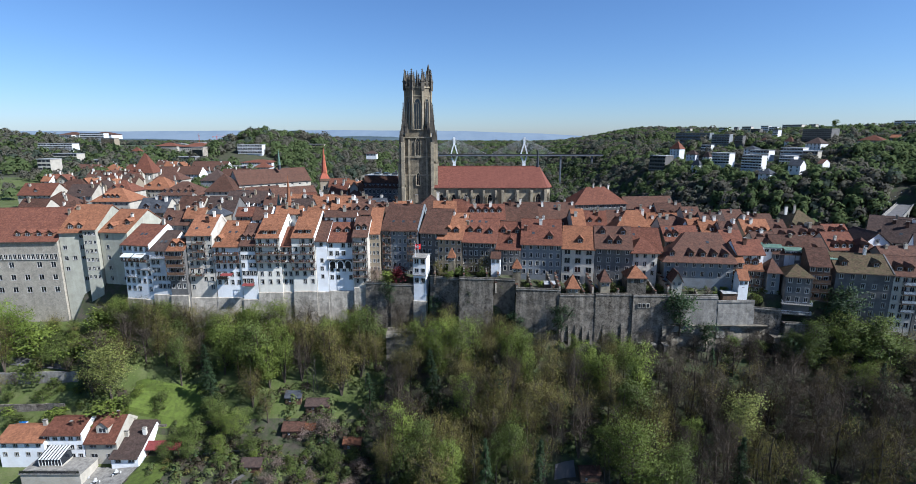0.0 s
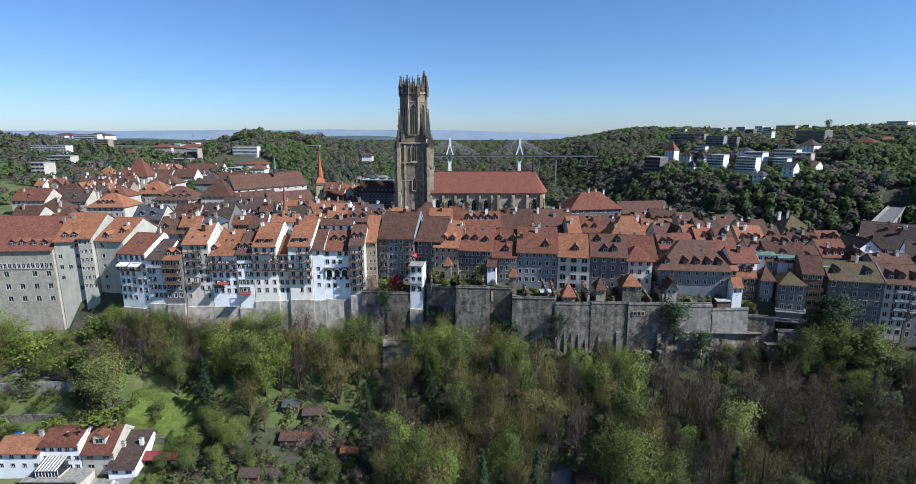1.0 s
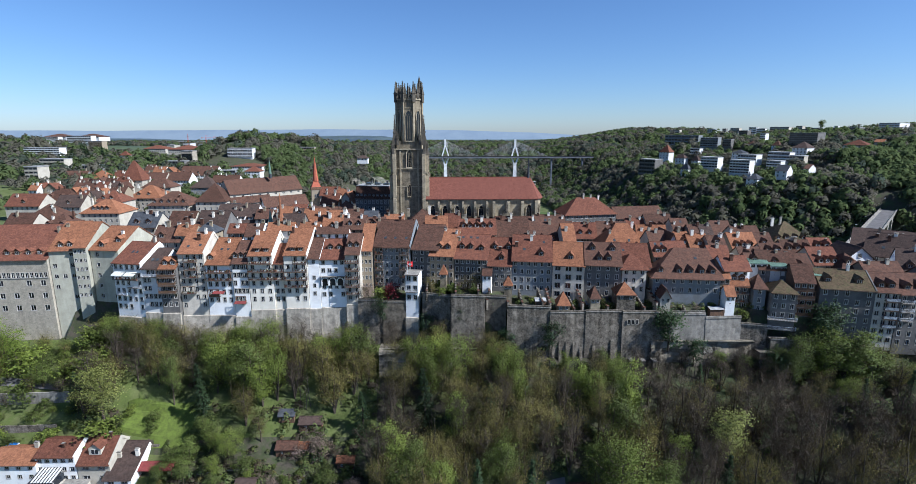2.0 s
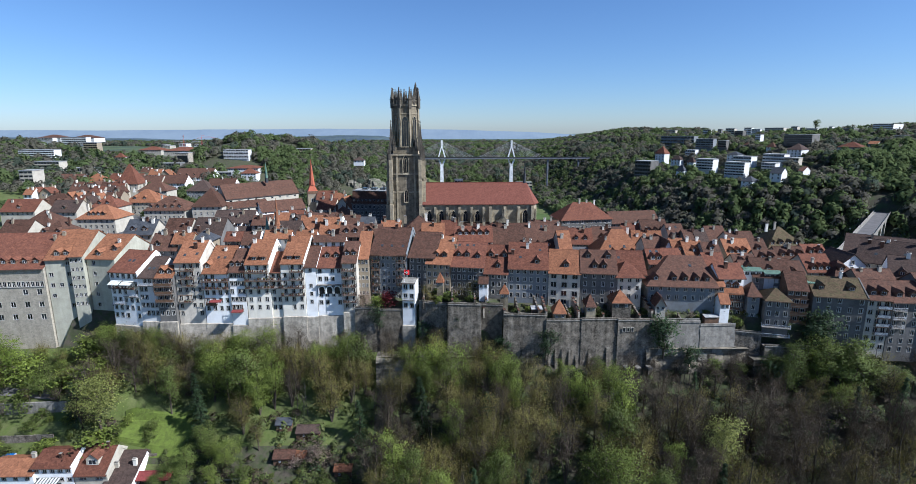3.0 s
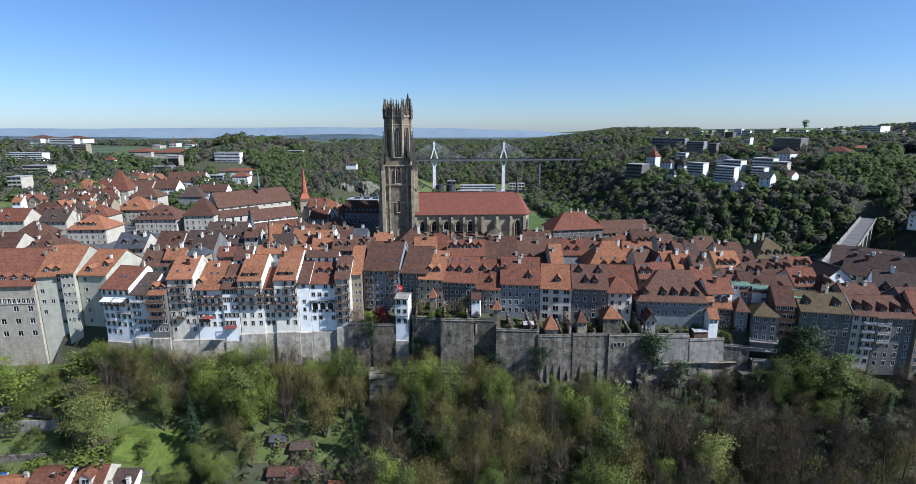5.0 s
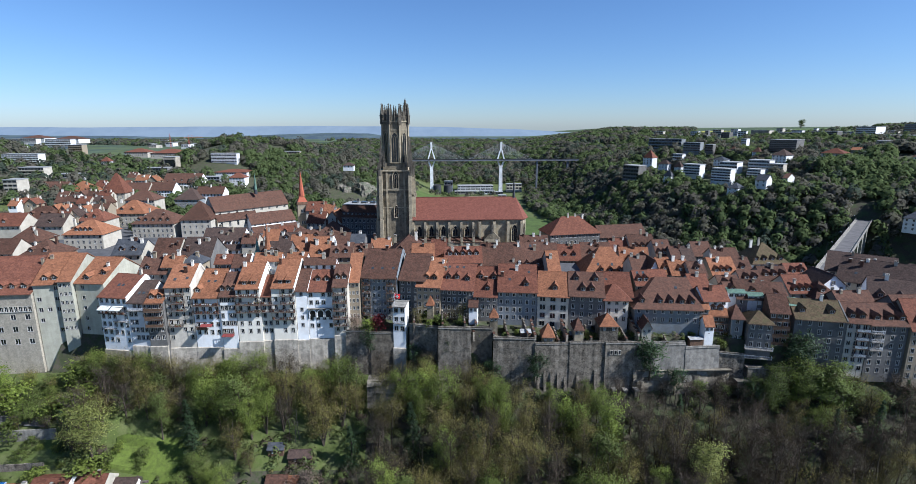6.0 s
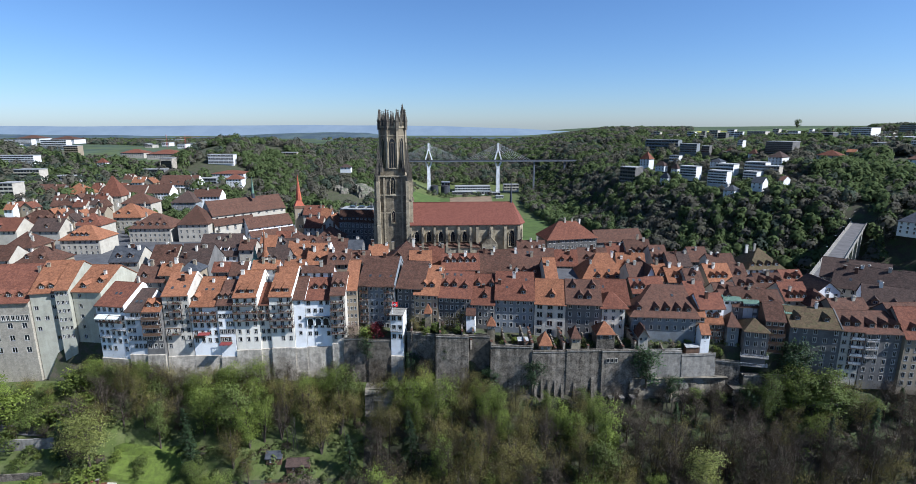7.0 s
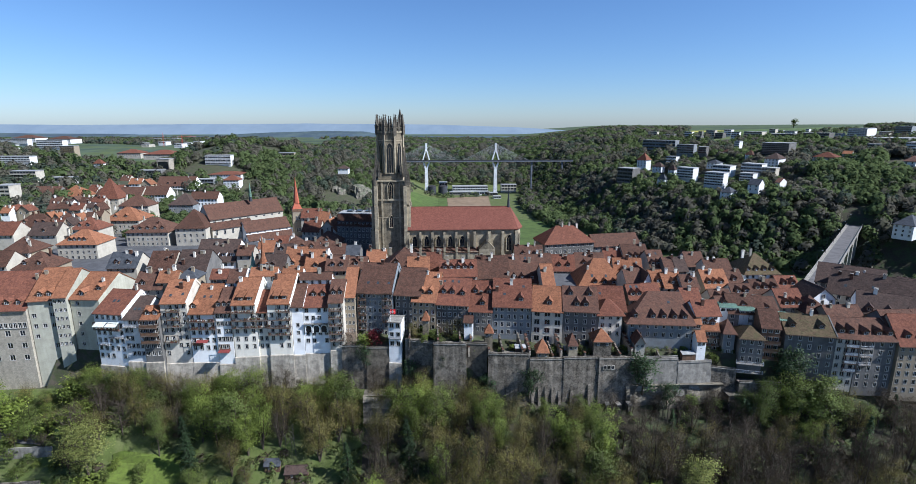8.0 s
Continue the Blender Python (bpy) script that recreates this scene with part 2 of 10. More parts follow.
def cliff_y(x):
    """The town's edge above the slope."""
    return np.interp(x, [-420, -160, -146, -120, -60, -25, -8, 12, 30, 60, 95, 118, 150, 190, 240, 300], [215, 182, 181, 179, 177, 175.5, 172, 165, 161.5, 161, 160.5, 155, 152, 176, 215, 240])


def back_y(x):
    """The town's edge above the gorge behind it."""
    return np.interp(x, [-900, -420, -220, -120, -60, 20, 70, 130, 190, 225, 300], [900, 760, 560, 430, 360, 330, 305, 282, 262, 236, 200])


def river_off(x, y):
    """Metres to the far side of the gorge's middle line."""
    xs = np.interp(y, [150, 250, 384, 440, 500, 550, 680, 760, 900, 2000], [470, 390, 268, 203, 178, 164, 150, 158, 172, 90])
    return (x - xs) * 0.78


def ground_z(x, y):
    x, y = np.asarray(x, float), np.asarray(y, float)
    wob = 1.6 * np.sin(x * 0.061 + y * 0.037) + 1.1 * np.sin(x * 0.023 - y * 0.071 + 1.3)
    yc, yb = cliff_y(x), back_y(x)
    # slope below the town
    d = yc - y
    slope = np.maximum(-30 - (d - 2) * 0.86, -57.5) + wob * 0.5 * smooth(5, 25, d)
    steps = np.interp(y, [118, 137, 142, 149.4, 150.2, 156.6, 157.4, 166, 176], [-62, -60, -57, -49.5, -45.4, -42.6, -38.0, -34, -29])
    slope = slope + (steps - slope) * smooth(-84, -112, x)
    # gorge, right hill and the hill behind the town
    s = river_off(x, y)
    right = np.interp(s, [-260, -60, 0, 18, 42, 62, 105, 150, 250, 400, 800, 1500], [-50, -50, -49, -38, -14, 1, 9, 20, 34, 44, 56, 64]) + wob * smooth(30, 120, s) * 1.5
    plain = 6 + 39 * smooth(0.16, 0.36, x / np.maximum(y, 1.0)) + 9 * smooth(0.5, 0.8, x / np.maximum(y, 1.0))
    right = right + smooth(880, 1300, y) * (plain - right)
    hill = 62 * np.exp(-(((x + 205) / 175) ** 4 + ((y - 850) / 250) ** 2)) + 40 * np.exp(-(((x + 330) / 160) ** 2 + ((y - 760) / 200) ** 2))
    hill = np.maximum(hill - 6, 0)
    hill = np.maximum(hill, np.clip((y - 880) * 0.14, 0, 56))
    left = smooth(-330, -620, x) * np.clip((y - 330) * 0.055, 0, 40) + 18 * smooth(-560, -900, x) * smooth(500, 1000, y) + smooth(-250, -330, x) * smooth(300, 380, y) * 10
    far = np.maximum(right, -50 + hill)
    # the town's plateau
    town = -4.5 - 8.3 * (1 - smooth(11, 27, y - yc)) * smooth(-30, -10, x) - 13 * (1 - smooth(2, 14, y - yc)) * (1 - smooth(-30, -10, x)) - 7.5 * smooth(90, 180, x) - 4.5 * smooth(290, 350, y) * smooth(-260, -180, x) + left
    inside = smooth(0, 30, yb - y)
    body = far + (np.maximum(town, far) - far) * inside
    body = np.where(x > 235, np.minimum(body, far), body)
    return np.where(y < yc + 2.5, slope, body)


def gz(x, y):
    return float(ground_z(x, y))


def make_ground():
    xs = np.unique(np.concatenate([np.arange(-260, 261, 4.0), np.arange(-700, 701, 14.0), np.linspace(-4800, 4800, 97)]))
    ys = np.unique(np.concatenate([np.arange(96, 330, 3.0), np.arange(330, 900, 12.0), np.arange(-400, 96, 40.0), np.linspace(900, 4900, 60)]))
    X, Y = np.meshgrid(xs, ys)
    Z = ground_z(X, Y)
    nx, ny = len(xs), len(ys)
    v = np.stack([X, Y, Z], -1).reshape(-1, 3)
    i = np.arange(nx * ny).reshape(ny, nx)
    q = np.stack([i[:-1, :-1], i[:-1, 1:], i[1:, 1:], i[1:, :-1]], -1).reshape(-1, 4)
    me = bpy.data.meshes.new("ground")
    me.from_pydata(v.tolist(), [], q.tolist())
    me.materials.append(MATS["meadow"])
    me.materials.append(MATS["asphalt"])
    me.materials.append(MATS["forest_floor"])
    me.materials.append(MATS["far_green_haze"])
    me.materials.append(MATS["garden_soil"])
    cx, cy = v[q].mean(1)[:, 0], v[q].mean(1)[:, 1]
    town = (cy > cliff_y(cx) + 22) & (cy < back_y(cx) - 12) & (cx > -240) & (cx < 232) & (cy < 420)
    # cy < 118: unseen ground, dark floor added to throw less light on the fronts
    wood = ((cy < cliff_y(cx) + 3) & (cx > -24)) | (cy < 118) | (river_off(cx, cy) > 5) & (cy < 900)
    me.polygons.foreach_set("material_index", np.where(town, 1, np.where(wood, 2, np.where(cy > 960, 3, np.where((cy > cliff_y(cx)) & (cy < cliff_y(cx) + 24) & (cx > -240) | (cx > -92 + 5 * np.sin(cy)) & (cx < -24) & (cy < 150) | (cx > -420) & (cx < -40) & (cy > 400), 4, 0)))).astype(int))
    me.shade_smooth()
    tagged(new("ground", me), "grassy valley slopes, wooded gorge and paved town plateau", "ground", kind="structure")


# far plain: green greyed with blue, the haze of distance is in the colour
mat("far_green_haze", (0.062, 0.082, 0.062), 1.0, 0.004, 0.03, 0.5, bump=0, spec=0.0, tint=(0.085, 0.105, 0.05))
# soil and grass of the gardens, darkened: the terraces' shade is in the colour
mat("garden_soil", (0.040, 0.049, 0.019), 0.95, 0.22, 2.0, 0.5, tint=(0.060, 0.052, 0.038))
mat("forest_floor", (0.046, 0.040, 0.027), 0.95, 0.08, 1.0, 0.5, tint=(0.045, 0.06, 0.022))
make_ground()

# ---- walls and terraces at the edge of the town ----
def retaining_wall(a, b, zb, zt, mt="masonry", deep=3.0, coping=True, label="tall weathered stone retaining wall", fins=0, terrace=9.0):
    a, b = Vector(a), Vector(b)
    W = (b - a).length
    th = math.degrees(math.atan2(b.y - a.y, b.x - a.x))
    ob = thing("retaining_wall", label, "wall", pose(a.x, a.y, zb, 0, 0, th), "retaining walls", "structure")
    h = zt - zb
    rnd = random.Random(int(a.x * 13 + 5))
    s = Shape()
    n, m = max(3, int(W / 1.6)), max(4, int(h / 1.6))
    lean = 0.9
    P = [[(W * i / n, -lean * (1 - j / m) + (rnd.uniform(-0.12, 0.12) if 0 < j < m else 0), h * j / m) for i in range(n + 1)] for j in range(m + 1)]
    for j in range(m):
        for i in range(n):
            s.poly([P[j][i], P[j][i + 1], P[j + 1][i + 1], P[j + 1][i]], mt)
    s.poly([(W, -lean, 0), (W, deep, 0), (W, deep, h), (W, 0, h)], mt)
    s.poly([(0, deep, 0), (0, -lean, 0), (0, 0, h), (0, deep, h)], mt)
    s.poly([(0, 0, h), (W, 0, h), (W, deep, h), (0, deep, h)], mt)
    part("wall", s, ob)
    if coping:
        c = Shape()
        k = max(2, int(W / 2.2))
        for i in range(k):
            c.box(W * i / k + 0.02, -0.18, h + 0.004, W * (i + 1) / k - 0.02, 0.55, h + rnd.uniform(0.2, 0.32), "concrete")
        c.box(0, 0.0, h, W, 0.4, h + 0.75, mt)
        part("coping", c, ob, "row of coping stones on the parapet")
    for i in range(fins):
        u = W * (i + 0.5) / fins
        f = Shape()
        hh = h * rnd.uniform(0.42, 0.55)
        f.loft([(u - 0.5, -2.6, 0), (u + 0.5, -2.6, 0), (u + 0.5, 0.2, 0), (u - 0.5, 0.2, 0)], [(u - 0.45, -0.5, hh), (u + 0.45, -0.5, hh), (u + 0.45, 0.2, hh), (u - 0.45, 0.2, hh)], mt)
        part("buttress", f, ob)
    t = Shape()
    t.box(0, 0.4, h - 1.2, W, terrace + deep, h - 0.5, "garden_soil")
    part("terrace", t, ob, "garden soil and grass behind the parapet, darkened for terrace shade")
    return ob


retaining_wall((-32.4, 175.4), (-23.6, 174.8), -32, -13.2, terrace=7)
retaining_wall((-23.6, 174.4), (-15.2, 174.2), -32, -13.6, "sandstone_dark", terrace=6, label="dark stone retaining wall below a garden")
retaining_wall((-9.6, 173.0), (0.4, 170.0), -33, -10.4, terrace=6, label="retaining wall overgrown with climbing plants")
retaining_wall((0.4, 166.4), (11.6, 165.2), -32, -9.0, terrace=8)
# set-back section in darker stone: the recess's shade is put into its colour
retaining_wall((11.6, 167.4), (19.0, 166.4), -32, -9.6, "sandstone_dark", terrace=6, label="recess of the stone retaining wall, shade in its dark colour")
retaining_wall((19.0, 163.4), (33.0, 162.0), -33, -11.8, terrace=9)
retaining_wall((33.0, 161.6), (44.6, 161.4), -34, -13.4, fins=5, terrace=9, label="great stone retaining wall with buttress fins at its foot")
retaining_wall((44.6, 161.2), (56.6, 161.0), -34, -13.0, fins=2, terrace=9, label="great stone retaining wall with streaked stones")
retaining_wall((56.6, 160.6), (69.0, 160.4), -31, -13.2, terrace=8, label="stone retaining wall with small barred windows")
retaining_wall((69.0, 160.6), (84.0, 160.4), -25, -14.0, "concrete", terrace=6, label="plain rendered retaining wall with a balustrade")
retaining_wall((84.0, 160.2), (96.0, 160.6), -27, -15.2, "concrete", terrace=5, label="rendered retaining wall on a rock ledge")
retaining_wall((96.0, 160.8), (104.0, 158.8), -32, -17.5, "masonry", terrace=4)
retaining_wall((104.0, 156.4), (119.0, 154.0), -36, -21.0, "masonry", terrace=5, label="rough stone wall below verandas")
retaining_wall((119.0, 153.6), (136.0, 151.0), -38, -22.5, "masonry", terrace=5)
for u in (59.5, 63.2, 67.0):
    q = Shape()
    q.box(-0.6, -1.2, 0, 0.6, 1.0, 9.5, "masonry")
    q.box(-0.8, -1.4, 9.5, 0.8, 1.0, 9.9, "concrete")
    single("stone_pier", q, "tall stone pier of an arcade under the wall", "pier", pose(u, 158.2, -38.2), "piers under the wall")
for u in (58.6, 60.0, 61.4):
    q = Shape()
    for b in ((-0.5, -0.06, 0, 0.5, 0.1, 0.12), (-0.5, -0.06, 1.5, 0.5, 0.1, 1.62), (-0.5, -0.06, 0.12, -0.38, 0.1, 1.5), (0.38, -0.06, 0.12, 0.5, 0.1, 1.5)):
        q.box(*b, "trim")
    q.box(-0.38, 0.02, 0.12, 0.38, 0.06, 1.5, "glass")
    single("wall_window", q, "small stone-framed window in the retaining wall", "window", pose(u, 160.22, -17.0), "wall windows")


def cliff(x0, x1, y, zt, zb, seed, label="ledged sandstone rock face below the walls"):
    rnd = random.Random(seed)
    s = Shape()
    n, m = max(5, int((x1 - x0) / 1.5)), max(5, int((zt - zb) / 1.2))
    P = []
    for j in range(m + 1):
        out = 0.0
        row = []
        for i in range(n + 1):
            x = x0 + (x1 - x0) * i / n
            w = noise.noise(Vector((x * 0.16, j * 0.45, seed))) * 1.8 + noise.noise(Vector((x * 0.5, j * 1.1, seed + 3))) * 0.8
            row.append((x, y - 0.4 * (1 - j / m) * 5 - w, zb + (zt - zb) * j / m + rnd.uniform(-0.2, 0.2)))
        P.append(row)
    for j in range(m):
        for i in range(n):
            s.poly([P[j][i], P[j][i + 1], P[j + 1][i + 1], P[j + 1][i]], "rock")
    s.poly([P[m][0], P[m][n], (x1, y + 5, zt), (x0, y + 5, zt)], "rock")
    single("rock_face", s, label, "cliff", kind="structure")


cliff(66, 100, 159.6, -22.5, -38, 2)
cliff(100, 140, 155.0, -25, -40, 5)
cliff(-24, 34, 164.5, -27, -36, 8)


def garden_house(a, b, zb, ze, zr, depth, tile, wall, label, roof="hip"):
    return house(a, b, zb, ze, zr, depth, None, roof, wall, tile, 2, win=(0.7, 1.0), storeys=1, label=label, name="garden_house", group="garden houses", over=0.35)

# ---- houses ----
def lattice(xs, zs, depth, mt_of):
    """One connected relief: a grid of cells, each with its own depth (None: open)."""
    s, at = Shape(), {}

    def vert(p):
        p = tuple(round(c, 4) for c in p)
        if p not in at:
            at[p] = len(s.v)
            s.v.append(p)
        return at[p]

    def face(pts, mt):
        s.f.append(tuple(vert(p) for p in pts))
        s.m.append(s.slot(mt))
    nx, nz = len(xs) - 1, len(zs) - 1
    get = lambda i, k: depth(i, k) if 0 <= i < nx and 0 <= k < nz else None
    for i in range(nx):
        for k in range(nz):
            d = get(i, k)
            if d is None:
                continue
            mt = mt_of(i, k)
            x0, x1, z0, z1 = xs[i], xs[i + 1], zs[k], zs[k + 1]
            face([(x0, d, z0), (x1, d, z0), (x1, d, z1), (x0, d, z1)], mt)
            for (ii, kk, a, b) in ((i - 1, k, (x0, z1), (x0, z0)), (i + 1, k, (x1, z0), (x1, z1)), (i, k - 1, (x0, z0), (x1, z0)), (i, k + 1, (x1, z1), (x0, z1))):
                e = get(ii, kk)
                e = 0.17 if e is None else e
                if e > d + 1e-5:
                    face([(a[0], d, a[1]), (a[0], e, a[1]), (b[0], e, b[1]), (b[0], d, b[1])], mt)
    return s


def window_mesh(w, h, trim, style):
    def make():
        t, f = 0.14, 0.07
        xs, zs = [-w / 2 - t, -w / 2, -w / 2 + f], [-t, 0, f]
        if style:
            xs += [-0.045, 0.045]
        xs, zs = xs + [w / 2 - f, w / 2, w / 2 + t], zs + [h - f, h, h + t]
        if not trim:
            xs, zs = xs[1:-1], zs[1:-1]
        nx, nz, o = len(xs) - 1, len(zs) - 1, 1 if trim else 0

        def depth(i, k):
            if o and (i == 0 or i == nx - 1 or k == 0 or k == nz - 1):
                return -0.05
            a, b = i - o, k - o
            return 0.1 if a % 2 == 0 or b % 2 == 0 else None
        return lattice(xs, zs, depth, lambda i, k: trim if depth(i, k) < 0 else "frame_white").mesh("window")
    return shared(("win", w, h, trim, style), make)


def pane_mesh(w, h):
    def make():
        s = Shape()
        s.box(-w / 2, 0.14, 0, w / 2, 0.155, h, "glass")
        return s.mesh("pane")
    return shared(("pane", w, h), make)


def shutter_mesh(w, h, mt):
    def make():
        s = Shape()
        s.box(-w / 4, -0.06, 0, w / 4, -0.01, h, mt)
        for k in range(5):
            s.box(-w / 4 + 0.06, -0.075, 0.1 + k * (h - 0.2) / 5, w / 4 - 0.06, -0.06, 0.1 + (k + 0.6) * (h - 0.2) / 5, mt)
        return s.mesh("shutter")
    return shared(("shut", w, h, mt), make)


def add_window(parent, u, v, z, w, h, trim="trim", style=1, shut=None, turn=0):
    m = pose(u, v, z, 0, 0, turn)
    win = part("window", window_mesh(w, h, trim, style), parent, m=m)
    part("pane", pane_mesh(w, h), win, "dark reflecting glass pane")
    if shut:
        for k in (-1, 1):
            part("shutter", shutter_mesh(w, h, shut), win, m=pose(k * (w * 0.76 + 0.05), 0, 0))


def wall_with_holes(s, W, z0, z1, wins, mt, y=0.0, deep=0.24):
    """The front wall: a row of windows a band, each a recess. wins: rows of (z, height, [(u, width), ...])."""
    quad = lambda u0, u1, a, b, yy=y: s.poly([(u0, yy, a), (u1, yy, a), (u1, yy, b), (u0, yy, b)], mt)
    z = z0
    for wz, wh, us in sorted(wins):
        if wz > z:
            quad(0, W, z, wz)
        u = 0.0
        for c, w in sorted(us):
            a, b = c - w / 2, c + w / 2
            if a > u:
                quad(u, a, wz, wz + wh)
            s.poly([(a, y, wz), (a, y + deep, wz), (a, y + deep, wz + wh), (a, y, wz + wh)], mt)
            s.poly([(b, y + deep, wz), (b, y, wz), (b, y, wz + wh), (b, y + deep, wz + wh)], mt)
            s.poly([(a, y, wz), (b, y, wz), (b, y + deep, wz), (a, y + deep, wz)], mt)
            s.poly([(a, y + deep, wz + wh), (b, y + deep, wz + wh), (b, y, wz + wh), (a, y, wz + wh)], mt)
            quad(a, b, wz, wz + wh, y + deep)
            u = b
        if u < W:
            quad(u, W, wz, wz + wh)
        z = wz + wh
    if z1 > z:
        quad(0, W, z, z1)


def dormer(parent, u, v, z, slope, tile, wall, w=2.0, h=1.4, kind="gable"):
    """A roof window house; its front stands at v on a roof that rises by slope."""
    def body():
        s = Shape()
        d = h / slope
        s.loft([(-w / 2, 0, -0.3), (w / 2, 0, -0.3), (w / 2, d, h - 0.3), (-w / 2, d, h - 0.3)], [(-w / 2, 0, h), (w / 2, 0, h), (w / 2, d, h + 0.02), (-w / 2, d, h + 0.02)], wall)
        if kind == "gable":
            s.loft([(-w / 2, 0, h), (w / 2, 0, h), (w / 2, d, h), (-w / 2, d, h)], [(-0.01, 0, h + w * 0.42), (0.01, 0, h + w * 0.42), (0.01, d, h + w * 0.42), (-0.01, d, h + w * 0.42)], wall)
        return s.mesh("dormer")

    def top():
        s = Shape()
        r, o, e = w * 0.45, 0.25, 0.35
        if kind == "gable":
            zz = h + r + 0.1
            for k in (-1, 1):
                low = h - o * 0.9 + 0.1
                pts = [(k * (w / 2 + o), -e, low), (0, -e, zz), (0, zz / slope + 0.2, zz), (k * (w / 2 + o), max(low / slope, 0.2) + 0.2, low)]
                s.slab(pts if k < 0 else pts[::-1], 0.12, tile)
        else:
            g = 0.22
            zz = h + 0.15
            s.slab([(-w / 2 - o, -e, zz - e * g), (w / 2 + o, -e, zz - e * g), (w / 2 + o, zz / (slope - g), zz + g * zz / (slope - g)), (-w / 2 - o, zz / (slope - g), zz + g * zz / (slope - g))], 0.12, tile)
        return s.mesh("dormer_roof")
    key = (round(slope, 2), w, h, kind, tile, wall)
    ob = part("dormer", shared(("dorm", *key), body), parent, m=pose(u, v, z))
    part("dormer_roof", shared(("dormr", *key), top), ob)
    win = part("dormer_window", window_mesh(round(w * 0.62, 3), round(h * 0.72, 3), None, 1), ob, m=pose(0, -0.17, h * 0.12))
    part("pane", pane_mesh(round(w * 0.62, 3), round(h * 0.72, 3)), win)
    return ob


def chimney_mesh(mt, w, h):
    def make():
        s = Shape()
        s.box(-w / 2, -0.35, -1.6, w / 2, 0.35, h, mt)
        s.box(-w / 2 - 0.1, -0.45, h, w / 2 + 0.1, 0.45, h + 0.12, mt)
        for k in (-0.25, 0.25):
            s.box(k * w - 0.1, -0.1, h + 0.12, k * w + 0.1, 0.1, h + 0.4, "tile_brown")
        s.box(-w / 2 - 0.05, -0.4, h + 0.4, w / 2 + 0.05, 0.4, h + 0.48, "concrete")
        return s.mesh("chimney")
    return shared(("chim", mt, w, h), make)


def balcony(parent, u0, u1, z, deep=1.3, slab="slab_grey", rail="metal_dark", solid=None):
    def body():
        s = Shape()
        w = u1 - u0
        s.box(0, -deep, -0.16, w, 0, 0, slab)
        return s.mesh("balcony")

    def railing():
        s = Shape()
        w = u1 - u0
        if solid:
            s.box(0.02, -deep + 0.02, 0.05, w - 0.02, -deep + 0.06, 0.95, solid)
        s.box(0, -deep, 0.98, w, -deep + 0.06, 1.04, rail)
        s.box(0, -deep, 0.98, 0.06, 0, 1.04, rail)
        s.box(w - 0.06, -deep, 0.98, w, 0, 1.04, rail)
        n = max(3, int(w / 0.3))
        for k in range(n + 1):
            x = (w - 0.04) * k / n
            s.box(x, -deep + 0.01, 0, x + 0.04, -deep + 0.05, 0.98, rail)
        for k in range(4):
            for x in (0.01, w - 0.05):
                s.box(x, -deep + 0.3 * k + 0.1, 0, x + 0.04, -deep + 0.3 * k + 0.14, 0.98, rail)
        return s.mesh("railing")
    key = (round(u1 - u0, 2), deep, slab, rail, solid)
    ob = part("balcony", shared(("balc", *key), body), parent, m=pose(u0, 0, z))
    part("railing", shared(("rail", *key), railing), ob)

    def posts():
        s = Shape()
        for x in (0.0, u1 - u0 - 0.1):
            s.box(x, -deep + 0.02, 0, x + 0.1, -deep + 0.12, 2.75, "timber")
        s.box(0, -deep, 2.55, u1 - u0, -deep + 0.1, 2.75, "timber")
        return s.mesh("post_frame")

    def plants():
        s, rnd = Shape(), random.Random(int((u1 - u0) * 50))
        w = u1 - u0
        for k in range(max(3, int(w * 1.6))):
            x, r = rnd.uniform(0.2, w - 0.2), rnd.uniform(0.14, 0.34)
            y, z = -deep + rnd.uniform(0.25, 0.5), rnd.uniform(0.3, 0.95)
            for q in range(7):
                s.tube((x, y, z - 0.1), (x + rnd.uniform(-1, 1) * r, y + rnd.uniform(-1, 0.6) * r, z + rnd.uniform(-0.2, 1) * r), 0.11, 0.02, 4, "leaf_mid")
            s.box(x - 0.16, y - 0.12, 0, x + 0.16, y + 0.12, z, "pot_clay")
        return s.mesh("planter")
    if rail != "metal_white":
        part("post_frame", shared(("bpost", *key), posts), ob, "dark timber posts and beam")
        tagged(part("planter", shared(("bplant", *key), plants), ob, "potted green balcony plants"), kind="stuff")


